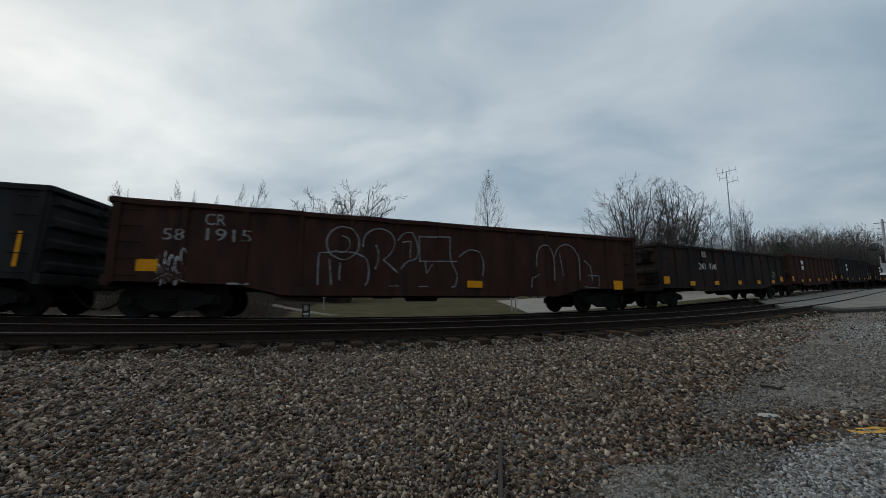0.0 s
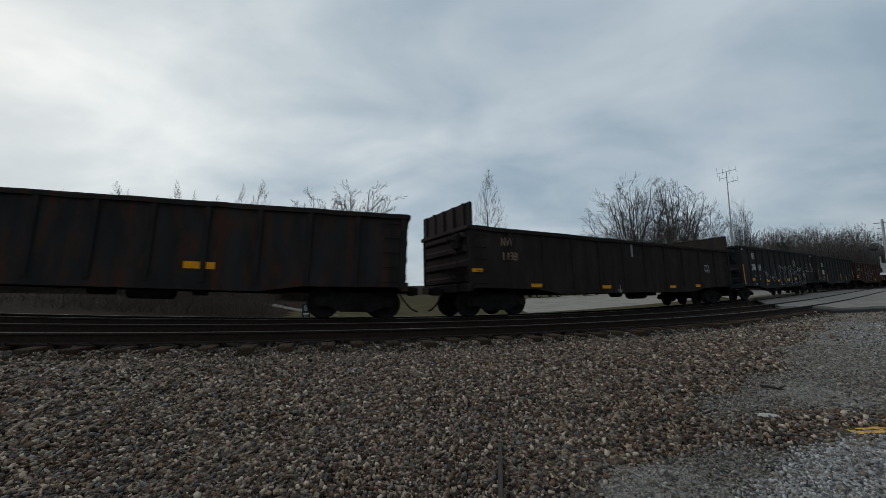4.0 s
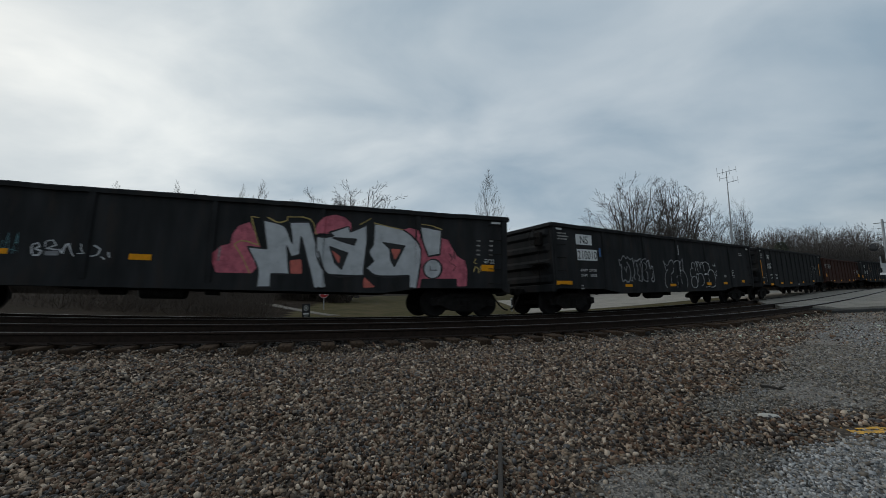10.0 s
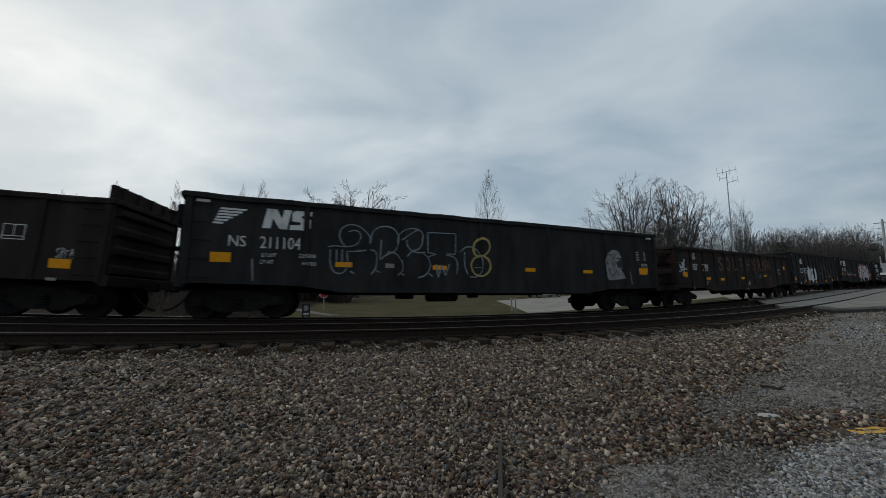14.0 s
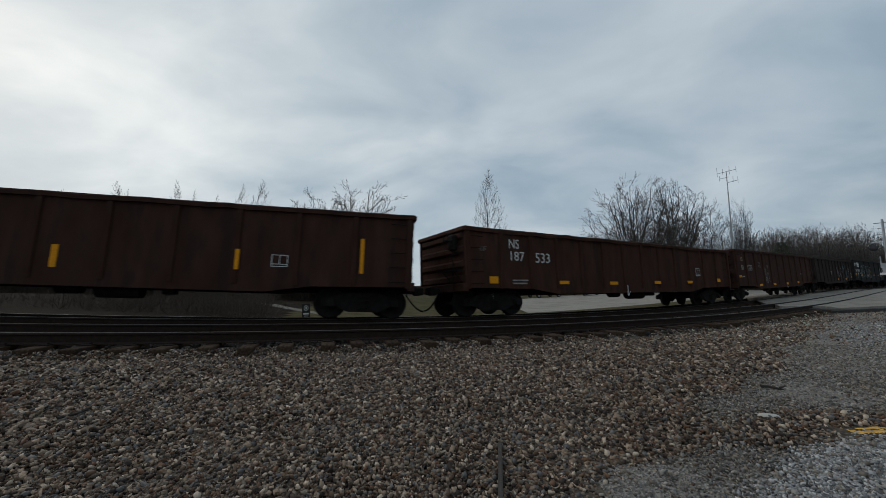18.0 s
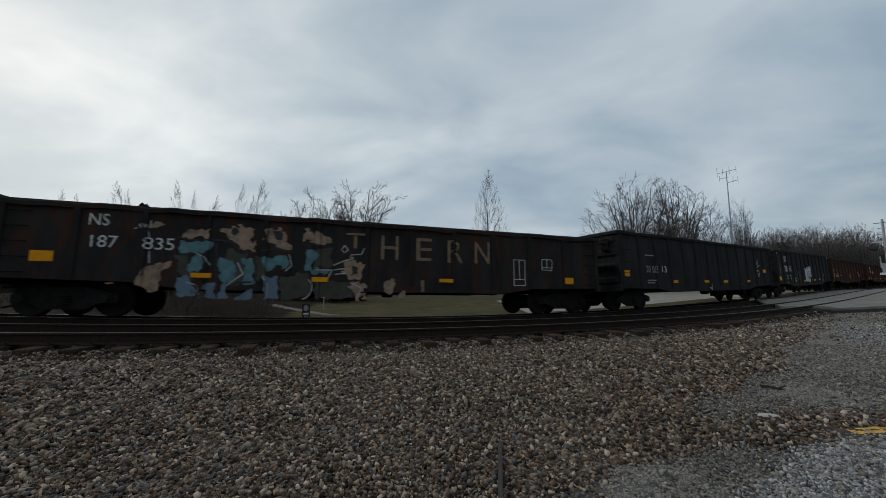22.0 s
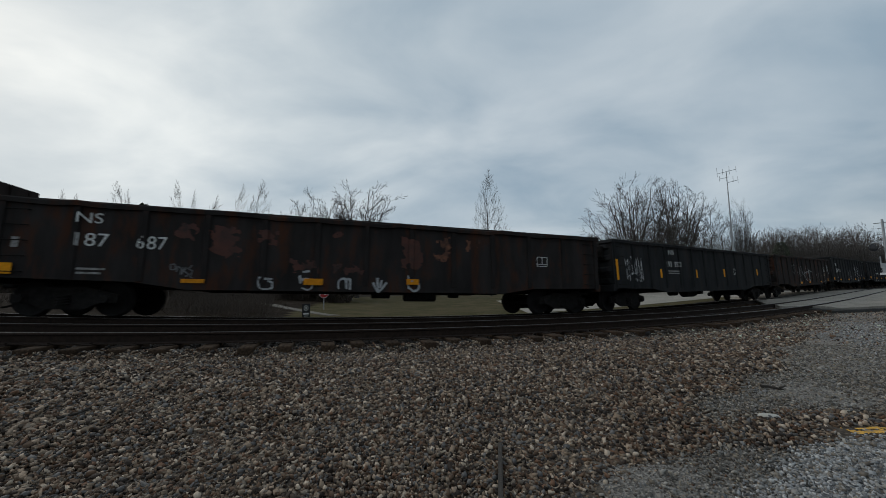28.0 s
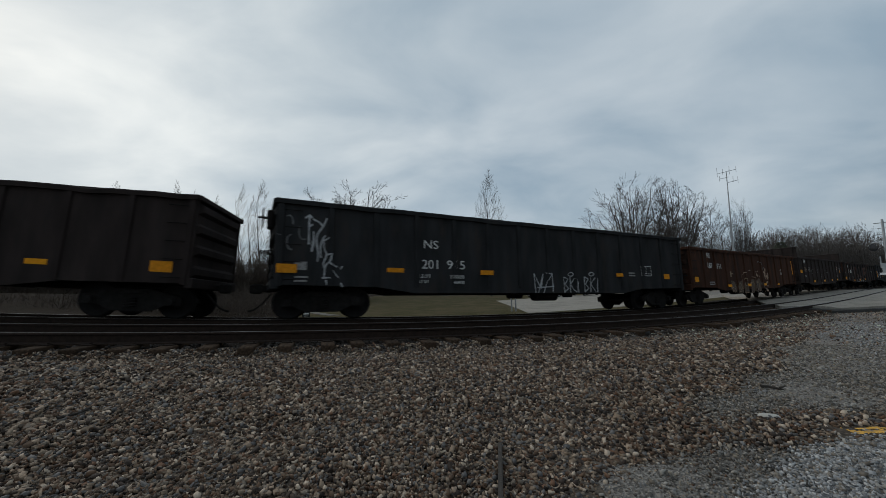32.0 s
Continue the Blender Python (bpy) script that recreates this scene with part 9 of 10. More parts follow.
strokes(c, [[(1.32, 2.02), (1.22, 1.92), (1.24, 1.7), (1.39, 1.64), (1.47, 1.77)], [(1.55, 1.94), (1.68, 1.98), (1.73, 1.85), (1.62, 1.75), (1.8, 1.69)]], 0.05, SPRAY_DULL, P, "faint grey letters", lift=0.009)
strokes(c, [[(-3.29, 2.05), (-3.19, 2.0), (-3.15, 1.85)], [(-3.01, 1.7), (-2.94, 1.68)]], 0.04, SPRAY_RED, P, "rust marks", lift=0.009)
shape(c, [(-1.13, 0.89), (-1.03, 0.92), (-1.01, 0.72), (-1.09, 0.69)], SPRAY_TAN, P, 0.004, 0.05)
shape(c, [(5.62, 1.9), (6.3, 1.9), (6.3, 2.32), (5.62, 2.32)], SPRAY_RUST, P, 0.003, 0.1)
consist_box(c, 6.02, 2.08, 0.4, 0.34, SPRAY_CHALK)
strokes(c, [arc(5.9, 1.6, 0.2, 0.2, 30, 330), [(5.8, 1.35), (6.0, 1.28), (6.2, 1.36)]], .04, SPRAY_DULL, P, "faint sprayed ring", lift=0.009)
shape(c, [(7.2, 1.86), (7.75, 1.86), (7.75, 2.16), (7.2, 2.16)], SPRAY_DULL, P, 0.003, 0.05)
patch(c, 7.52, 1.79, 0.42, 0.2, AMBER, P)
c = CARS[26] = gondola("orange", 2.83, 12, 0.9, "rusted orange-brown gondola wagon with tan blotched graffiti", seed=46)
P = posts_at(12)
sign(c, "NS", -6.17, 2.34, 0.27, 0.37, WHITE_PAINT)
sign(c, "187", -6.12, 1.83, 0.28, 0.53, WHITE_PAINT)
sign(c, "511", -4.97, 1.82, 0.26, 0.54, WHITE_PAINT)
bars(c, -5.92, 1.11, 0.83, 2, FADED_PAINT)
patch(c, -7.75, 1.28, 0.4, 0.24, AMBER, P)
patch(c, -3.96, 0.93, 0.48, 0.13, AMBER, P)
patch(c, -1.07, 0.93, 0.5, 0.14, AMBER, P)
patch(c, 1.82, 0.93, 0.5, 0.13, AMBER, P)
patch(c, 4.41, 0.92, 0.42, 0.11, AMBER, P)
consist_box(c, 5.31, 1.7, 0.4, 0.34)
patch(c, 7.9, 2.02, 0.12, 0.93, AMBER, P)
shape(c, [(-3.62, 1.15), (-3.07, 1.18), (-2.97, 0.92), (-2.9, 0.52), (-3.51, 0.56), (-3.67, 0.75)], SPRAY_UMBER, P, 0.003, 0.12)
shape(c, [(-2.7, 1.12), (-2.05, 1.16), (-1.92, 0.51), (-2.63, 0.55), (-2.7, 0.88)], SPRAY_UMBER, P, 0.003, 0.12)
shape(c, [(-1.76, 1.01), (-1.09, 1.32), (-1.02, 0.98), (-1.0, 0.53), (-1.72, 0.51)], SPRAY_UMBER, P, 0.003, 0.12)
shape(c, [(-0.75, 1.04), (-0.44, 1.29), (-0.01, 1.33), (0.07, 0.53), (-0.66, 0.53)], SPRAY_UMBER, P, 0.003, 0.12)
shape(c, [(0.26, 1.13), (0.56, 1.32), (0.97, 1.24), (1.04, 0.52), (0.32, 0.53)], SPRAY_UMBER, P, 0.003, 0.12)
shape(c, [(-3.67, 1.61), (-3.37, 1.68), (-3.11, 1.62), (-3.05, 1.39), (-3.28, 1.43), (-3.6, 1.4)], SPRAY_FADED_TAN, P, 0.003, 0.22)
shape(c, [(0.72, 1.5), (0.99, 1.53), (1.02, 1.4), (0.91, 1.35)], SPRAY_TAN, P, 0.003, 0.1)
strokes(c, [[(-3.68, 0.74), (-3.54, 0.81), (-3.33, 0.82)], [(-3.67, 0.81), (-3.58, 0.96), (-3.49, 1.06)], [(-3.26, 0.81), (-3.12, 0.73), (-2.96, 0.57)], [(-3.51, 0.59), (-3.43, 0.67), (-3.34, 0.7)], [(-3.19, 0.55), (-3.06, 0.65), (-2.93, 0.71)], [(-3.11, 0.87), (-3.0, 0.98), (-2.95, 0.97)], [(-2.67, 0.52), (-2.56, 0.59), (-2.41, 0.59), (-2.29, 0.51)], [(-2.03, 1.51), (-1.99, 1.18), (-1.94, 0.56)], [(-1.78, 1.53), (-1.68, 1.6), (-1.48, 1.64), (-1.27, 1.62), (-1.15, 1.51)], [(-1.06, 1.32), (-1.1, 1.09), (-1.2, 0.91)], [(-1.65, 0.48), (-1.49, 0.52), (-1.34, 0.49)], [(-0.77, 1.73), (-0.64, 1.78), (-0.49, 1.75)], [(-0.72, 0.49), (-0.58, 0.55), (-0.42, 0.48)], [(-0.73, 0.81), (-0.64, 0.99), (-0.49, 1.11)], [(0.23, 1.67), (0.43, 1.69)], [(0.48, 1.67), (0.74, 1.73)], [(0.34, 0.77), (0.4, 0.64), (0.51, 0.65), (0.56, 0.75)], [(0.61, 0.9), (0.66, 0.54)], [(0.78, 1.02), (0.73, 0.54)], [(0.24, 0.51), (0.46, 0.53)], [(1.33, 0.52), (1.54, 0.53)], [(-0.34, 1.38), (-0.18, 1.4), (-0.01, 1.33)]], 0.04, SPRAY_TAN, P, "worn tan graffiti strokes", lift=0.011)
strokes(c, [[(-2.48, 0.99), (-2.33, 1.05), (-2.2, 0.94), (-2.16, 0.78), (-2.3, 0.69), (-2.43, 0.8), (-2.48, 0.99)], [(-1.65, 1.24), (-1.55, 1.3), (-1.35, 1.28), (-1.23, 1.14), (-1.27, 0.97), (-1.47, 0.91), (-1.61, 1.02)], [(-0.43, 1.05), (-0.27, 1.11), (-0.12, 1.0), (-0.16, 0.71)], [(0.35, 1.01), (0.46, 1.11), (0.58, 1.02)], [(-2.67, 0.99), (-2.57, 0.93), (-2.57, 0.71)], [(-2.11, 1.06), (-2.11, 0.72)]], 0.06, SPRAY_FADED_TAN, P, "smeared tan letter outlines", lift=0.011)
shape(c, [(0.94, 0.82), (0.98, 1.07), (1.24, 1.11), (1.54, 1.01), (1.56, 0.87)], SPRAY_UMBER, P, 0.003, 0.14)
shape(c, [(0.43, 1.5), (0.7, 1.54), (0.69, 1.4), (0.58, 1.33)], SPRAY_TAN, P, 0.004, 0.18)
shape(c, [(1.78, 1.71), (1.96, 1.83), (2.19, 1.82), (2.19, 1.51), (2.34, 1.59), (2.51, 1.63), (2.57, 1.38), (2.41, 1.27), (2.21, 1.32), (2.03, 1.21), (1.85, 1.31)], SPRAY_TAN, P, 0.004, 0.18)
shape(c, [(1.88, 0.85), (2.04, 1.07), (2.3, 1.12), (2.49, 1.19), (2.31, 0.98), (2.06, 0.91)], SPRAY_TAN, P, 0.004, 0.05)
shape(c, [(1.83, 0.68), (2.08, 0.72), (2.26, 0.61), (2.43, 0.5), (1.98, 0.51)], SPRAY_TAN, P, 0.004, 0.05)
shape(c, [(1.88, 0.82), (2.13, 0.89), (2.46, 0.84), (2.2, 0.79)], SPRAY_TAN, P, 0.004, 0.05)
strokes(c, [[(0.86, 2.21), (0.93, 2.3), (1.1, 2.34), (1.27, 2.29), (1.42, 2.12), (1.51, 2.04)], [(1.37, 1.98), (1.44, 1.83), (1.57, 1.8)], [(-1.71, 1.57), (-1.65, 1.61), (-1.54, 1.66)], [(-1.43, 1.65), (-1.32, 1.63), (-1.24, 1.55)], [(-0.9, 1.76), (-0.73, 1.78)], [(-1.51, 0.58), (-1.41, 0.61), (-1.29, 0.56)], [(-0.75, 0.56), (-0.68, 0.6), (-0.52, 0.53)], [(0.03, 0.57), (0.17, 0.57)], [(1.01, 0.54), (1.23, 0.51)], [(1.78, 1.93), (1.91, 1.95), (2.02, 1.87)], [(1.53, 0.98), (1.61, 0.73), (1.69, 0.68)], [(-1.16, 1.35), (-1.09, 1.15), (-1.14, 0.91)], [(0.32, 1.07), (0.4, 0.8), (0.48, 0.53)]], 0.045, SPRAY_DULL, P, "worn pale graffiti strokes", lift=0.009)
c = CARS[27] = gondola("black", 3.16, 13, 0.02, "dark green-black gondola wagon with white numbers and tags", seed=47)
P = posts_at(13)
sign(c, "NS", -3.98, 2.05, 0.26, 0.48, WHITE_PAINT)
sign(c, "201", -3.98, 1.43, 0.28, 0.53, WHITE_PAINT)
sign(c, "915", -3.11, 1.44, 0.28, 0.63, WHITE_PAINT)
sign(c, "LD LMT", -4.17, 1.15, 0.11, 0.35, WHITE_PAINT)
sign(c, "220600", -3.09, 1.15, 0.11, 0.51, WHITE_PAINT)
sign(c, "LT WT", -4.21, 0.99, 0.1, 0.29, WHITE_PAINT)
sign(c, "65400", -3.03, 0.98, 0.1, 0.4, WHITE_PAINT)
patch(c, -8.06, 1.33, 0.49, 0.23, AMBER_OLD, P)
patch(c, -5.11, 1.36, 0.51, 0.13, AMBER_OLD, P)
patch(c, -2.0, 1.35, 0.49, 0.15, AMBER_OLD, P)
patch(c, 4.23, 1.4, 0.39, 0.13, AMBER_OLD, P)
patch(c, 7.14, 1.39, 0.36, 0.22, AMBER_OLD, P)
patch(c, -7.72, 1.41, 0.31, 0.22, FADED_PAINT, P)
bars(c, -7.69, 1.09, 0.35, 2, FADED_PAINT)
consist_box(c, 5.92, 1.6, 0.62, 0.41)
bars(c, 5.05, 1.47, 0.42, 2, FADED_PAINT)
strokes(c, [[(-8.1, 2.7), (-8.02, 2.73), (-7.96, 2.65), (-7.94, 2.49)], [(-7.98, 2.23), (-8.06, 2.14), (-8.07, 1.98), (-8.01, 1.84), (-7.94, 1.82)], [(-8.31, 2.23), (-8.24, 2.18)], [(-7.79, 2.44), (-7.77, 2.2), (-7.71, 2.11), (-7.62, 2.12)]], 0.05, SPRAY_DULL, P, "faint grey tag", lift=0.009)
strokes(c, [[(-7.64, 2.68), (-7.53, 2.78), (-7.46, 2.7)], [(-7.53, 2.75), (-7.54, 2.51), (-7.54, 2.22), (-7.53, 1.98)], [(-7.53, 2.46), (-7.44, 2.53)], [(-7.42, 2.34), (-7.41, 2.09), (-7.46, 1.79)], [(-7.44, 2.67), (-7.28, 2.6), (-7.18, 2.49)], [(-7.08, 2.73), (-7.18, 2.49), (-7.33, 2.24), (-7.33, 2.02), (-7.29, 1.74), (-7.3, 1.53)], [(-7.11, 2.25), (-7.18, 2.15), (-7.23, 1.96), (-7.22, 1.63)], [(-7.17, 2.2), (-7.13, 1.89), (-7.07, 1.72), (-7.15, 1.47), (-7.1, 1.33)], [(-7.15, 2.1), (-7.01, 2.19)], [(-7.07, 1.72), (-6.93, 1.76), (-6.99, 1.54), (-7.08, 1.44), (-7.12, 1.1)], [(-7.18, 1.1), (-6.96, 1.11)], [(-7.07, 1.05), (-7.04, 0.91)], [(-6.98, 1.5), (-6.78, 1.4)], [(-6.9, 1.31), (-6.74, 1.11)], [(-6.7, 1.34), (-6.64, 1.43)], [(-6.68, 0.97), (-6.62, 0.86)]], 0.055, SPRAY_CHALK, P, "white scrawled tag", lift=0.009)
strokes(c, [[(0.01, 0.7), (-0.04, 1.38), (0.25, 0.85), (0.38, 1.39), (0.13, 0.7)], [(0.37, 0.7), (0.62, 1.22), (0.79, 1.4), (0.81, 0.71)], [(0.09, 0.88), (0.86, 0.93)], [(0.5, 1.4), (0.79, 1.37)], [(1.33, 1.27), (1.34, 0.71)], [(1.33, 1.27), (1.53, 1.2), (1.37, 1.01), (1.54, 0.86), (1.32, 0.71)], [(1.64, 1.28), (1.62, 0.71)], [(1.86, 1.24), (1.63, 1.01), (1.88, 0.71)], [(1.93, 0.71), (1.99, 1.25), (1.97, 0.71)], [(1.55, 1.37), (1.62, 1.43), (1.77, 1.43), (1.82, 1.37), (1.7, 1.31), (1.57, 1.33), (1.55, 1.37)], [(2.35, 1.29), (2.35, 0.72)], [(2.35, 1.29), (2.55, 1.22), (2.39, 1.02), (2.56, 0.87), (2.33, 0.72)], [(2.67, 1.3), (2.65, 0.72)], [(2.91, 1.27), (2.66, 1.03), (2.93, 0.72)], [(2.97, 0.72), (3.05, 1.27), (3.02, 0.72)], [(2.59, 1.39), (2.66, 1.45), (2.82, 1.46), (2.87, 1.4), (2.75, 1.34), (2.61, 1.36), (2.59, 1.39)]], 0.04, SPRAY_CHALK, P, "white spray-painted tags", lift=0.009)
c = CARS[28] = gondola("dim", 3.14, 12, 0.3, "dark brown gondola wagon with bulging battered end and amber reflectors", seed=48)
P = posts_at(12)
patch(c, 7.7, 1.3, 0.5, 0.27, AMBER_OLD, P)
patch(c, 5.05, 1.27, 0.46, 0.13, AMBER, P)
patch(c, 2.44, 1.14, 0.55, 0.12, AMBER, P)

# wagons ahead, already far down the line
for _k in range(FIRST, 0):
    _style = _k % 3
    c = CARS[_k] = gondola(("black", "brown", "blackrust")[_style], (3.15, 3.0, 2.85)[_style], (13, 11, 12)[_style], 0.1, ("black gondola wagon far along the curve of the train", "brown gondola wagon far along the curve of the train", "rust-streaked gondola wagon far along the curve of the train")[_style], seed=_k + 40)
    P = posts_at((13, 11, 12)[_style])
    if _k == -1:
        sign(c, "NS", -3.9, 2.35, 0.3, 0.6, WHITE_PAINT)
        sign(c, "201", -4.1, 1.75, 0.32, 0.75, WHITE_PAINT)
        sign(c, "910", -3.0, 1.75, 0.32, 0.75, WHITE_PAINT)
    else:
        bars(c, -4.5, 2.3, 1.2, 2, WHITE_PAINT, 0.4, 0.28)
    for _u in (-7.8, -5.5, -2.8, 0.4, 3.4, 6.0, 7.7):
        patch(c, _u, 1.25 if abs(_u) > 7 else 1.08, 0.5, 0.2 if abs(_u) < 7 else 0.32, AMBER, P)
    consist_box(c, 6.2, 1.5, 0.42, 0.4)

# the last wagons, still to come
c = CARS[29] = gondola("brown", 3.0, 11, 0.3, "oxide-brown gondola wagon at the back of the train", seed=60)
CARS[30] = gondola("black", 3.15, 13, 0.1, "black gondola wagon at the back of the train", seed=61)

# ---- trees ----
BARK = material("grey_bark", (0.06, 0.052, 0.046), rough=0.95, vary=0.3, scale=5, bump=0.5, fine=20)
TWIG = material("bare_twigs", (0.05, 0.042, 0.037), rough=0.95, vary=0.2, scale=2, bump=0)
TWIG_PALE = material("pale_grey_twigs", (0.135, 0.1215, 0.108), rough=0.95, vary=0.2, scale=2, bump=0)
TWIG_FAR = material("brown_woodland_twigs", (0.08, 0.069, 0.062), rough=0.95, vary=0.25, scale=0.6, bump=0)
CEDAR = material("dark_cedar_green", (0.04, 0.046, 0.026), rough=0.9, vary=0.4, scale=1.5, bump=0, island=0.4)
BRUSH = material("dry_brush", (0.0357, 0.02418, 0.0156), rough=0.95, vary=0.25, scale=0.8, bump=0, island=0.35)


class Limbs:
    def __init__(self):
        self.v, self.f = [], []

    def tube(self, pts, r0, r1, sides):
        base = len(self.v)
        for i, p in enumerate(pts):
            d = (pts[min(i + 1, len(pts) - 1)] - pts[max(i - 1, 0)]).normalized()
            a = d.orthogonal().normalized()
            b = d.cross(a)
            r = r0 + (r1 - r0) * i / (len(pts) - 1)
            for k in range(sides):
                t = k * math.tau / sides
                self.v.append(p + a * (r * math.cos(t)) + b * (r * math.sin(t)))
        for i in range(len(pts) - 1):
            for k in range(sides):
                q = (k + 1) % sides
                self.f.append((base + i * sides + k, base + i * sides + q, base + (i + 1) * sides + q, base + (i + 1) * sides + k))


def bent_path(rng, p, d, length, n, wander, lift):
    pts = [p.copy()]
    for _ in range(n):
        d = (d + Vector((rng.gauss(0, wander), rng.gauss(0, wander), rng.gauss(0, wander) + lift))).normalized()
        pts.append(pts[-1] + d * (length / n))
    return pts


def along(pts, t):
    x = t * (len(pts) - 1)
    i = min(int(x), len(pts) - 2)
    return pts[i].lerp(pts[i + 1], x - i), (pts[i + 1] - pts[i]).normalized()


def bow(rng, a, b, c, n, wander):
    """A limb's line from a to c, drawn towards b, with small kinks."""
    pts = []
    for i in range(n + 1):
        t = i / n
        k = wander if 0 < i < n else 0
        pts.append(a * ((1 - t) ** 2) + b * (2 * t * (1 - t)) + c * (t * t) + Vector((rng.gauss(0, k), rng.gauss(0, k), rng.gauss(0, k))))
    return pts


def shoot(rng, pts, t, length, spread, n, wander):
    """A side branch that leaves a limb at t and bends up and outwards."""
    p, d = along(pts, t)
    side = d.orthogonal().normalized()
    side.rotate(Matrix.Rotation(rng.uniform(0, math.tau), 3, d))
    first = (d + side * spread).normalized()
    out = Vector((p.x, p.y, 0.0))
    end = (first + d * 0.25 + out * 0.5 + Vector((0, 0, 0.15))).normalized()
    return bow(rng, p, p + first * length * 0.5, p + (first * 0.45 + end * 0.55) * length, n, wander * length)


def tree_meshes(seed, form, low, butt, leader, limbs, numbers, twig_mat=None, thick=0.015, tip=0.00042, climb=0.4, lean=0.0, spread=(0.6, 1.25)):
    """Trunk with limbs, and the bare crown of branches and twigs, one metre high; form gives the crown's radius at each height."""
    rng = random.Random(seed)
    trunk, crown = Limbs(), Limbs()
    stem = bent_path(rng, Vector((0, 0, -0.02)), Vector((lean, 0, 1)).normalized(), leader + 0.02, 10, 0.025, 0.04)
    trunk.tube(stem, thick, thick * 0.6 if leader < 0.5 else tip * 2, 7)
    for i in range(limbs):
        a = i * 2.4 + rng.uniform(-0.4, 0.4)
        zt = low + (1 - low) * ((i + rng.random()) / limbs) ** (0.7 if leader < 0.5 else 1.0)
        r = form(zt) * rng.uniform(0.76, 0.88)
        if leader < 0.5:
            zs = butt * rng.uniform(0.75, 1.0)
        else:
            zs = min(0.93 * leader, max(butt, zt - r * rng.uniform(1.5, 2.4)))
        s0 = along(stem, min(1.0, (zs + 0.02) / (leader + 0.02)))[0]
        end = Vector((r * math.cos(a) + lean * zt, r * math.sin(a), zt))
        gap = end - s0
        rl = thick * rng.uniform(0.34, 0.46) if leader < 0.5 else thick * 0.3 * (1.05 - zs)
        limb = bow(rng, s0, s0 + Vector((gap.x * (1 - climb), gap.y * (1 - climb), gap.z * climb)), end, 9, gap.length * 0.012)
        (trunk if leader < 0.5 else crown).tube(limb, rl, max(tip * 1.6, rl * 0.22), 5)
        n2, n3, n4 = numbers
        for j in range(n2):
            t2 = 0.22 + 0.78 * (j + rng.random()) / n2
            l2 = gap.length * rng.uniform(0.2, 0.34) * (1.3 - 0.65 * t2)
            r2 = max(tip * 1.5, rl * (1 - 0.75 * t2) * 0.55)
            b2 = shoot(rng, limb, min(1, t2), l2, rng.uniform(*spread), 5, 0.02)
            crown.tube(b2, r2, max(tip, r2 * 0.4), 4)
            for k in range(n3):
                t3 = 0.2 + 0.8 * (k + rng.random()) / n3
                l3 = l2 * rng.uniform(0.28, 0.5) * (1.2 - 0.5 * t3)
                b3 = shoot(rng, b2, min(1, t3), l3, rng.uniform(spread[0], spread[1] * 1.15), 3, 0.03)
                crown.tube(b3, max(tip, r2 * 0.4), tip, 3)
                for m in range(n4):
                    crown.tube(shoot(rng, b3, rng.uniform(0.25, 1.0), l3 * rng.uniform(0.35, 0.65), rng.uniform(0.5, 1.0), 2, 0.03), tip, tip * 0.6, 3)
    q = 1.0 / max(v.z for v in crown.v)
    return mesh_from("trunk", [v * q for v in trunk.v], trunk.f, BARK), mesh_from("crown", [v * q for v in crown.v], crown.f, twig_mat or TWIG)


def plant(meshes, x, y, scale=1.0, turn=0.0, label="", group="", wide=1.0, name="bare_tree"):
    z = float(ground_z(np.array([x]), np.array([y]))[0])
    tree = new(name)
    tree.matrix_world = Matrix.Translation((x, y, z)) @ Matrix.Rotation(turn, 4, "Z") @ Matrix.Diagonal((scale * wide, scale * wide, scale, 1))
    tagged(tree, label, "tree", group=group)
    attach("trunk", meshes[0], tree)
    attach("crown", meshes[1], tree)
    return tree


def toward(kx, dist):
    return kx * dist, dist


def dome(lo, wide, belly=0.5, blunt=0.5):
    """Crown radius over height: from lo to the top, widest at belly of the way."""
    def radius(z):
        t = (z - lo) / (1 - lo)
        if t <= 0 or t >= 1:
            return 0.0
        return wide * ((t / belly) ** 0.6 if t < belly else max(0.0, 1 - ((t - belly) / (1 - belly)) ** 2) ** blunt)
    return radius


BROAD = [tree_meshes(5, dome(0.24, 0.46, 0.42, 0.65), 0.3, 0.17, 0.2, 26, (13, 7, 4), thick=0.021, tip=0.00052),
         tree_meshes(14, dome(0.28, 0.34, 0.45, 0.6), 0.36, 0.26, 0.3, 22, (12, 7, 4), thick=0.019, tip=0.00052),
         tree_meshes(33, dome(0.16, 0.38, 0.45, 0.65), 0.26, 0.14, 0.18, 22, (9, 7, 4), tip=0.0005)]
OPEN = [tree_meshes(6, dome(0.36, 0.40, 0.5), 0.5, 0.42, 0.46, 13, (11, 6, 4), tip=0.0007, thick=0.02, lean=0.03),
        tree_meshes(17, dome(0.34, 0.36, 0.6), 0.45, 0.34, 0.4, 13, (11, 6, 4), tip=0.0007, thick=0.02)]
SPIRE = [tree_meshes(3, dome(0.1, 0.115, 0.4, 0.9), 0.28, 0.16, 0.9, 46, (7, 4, 2), TWIG_PALE, thick=0.008, tip=0.00026, climb=0.35, spread=(0.3, 0.7)),
         tree_meshes(8, dome(0.1, 0.095, 0.45, 0.9), 0.28, 0.2, 0.9, 42, (7, 4, 2), TWIG_PALE, thick=0.008, tip=0.00026, climb=0.35, spread=(0.3, 0.7)),
         tree_meshes(21, dome(0.1, 0.165, 0.4, 0.95), 0.28, 0.2, 0.9, 56, (8, 5, 2), TWIG_PALE, thick=0.009, tip=0.00025, climb=0.35, spread=(0.3, 0.8))]
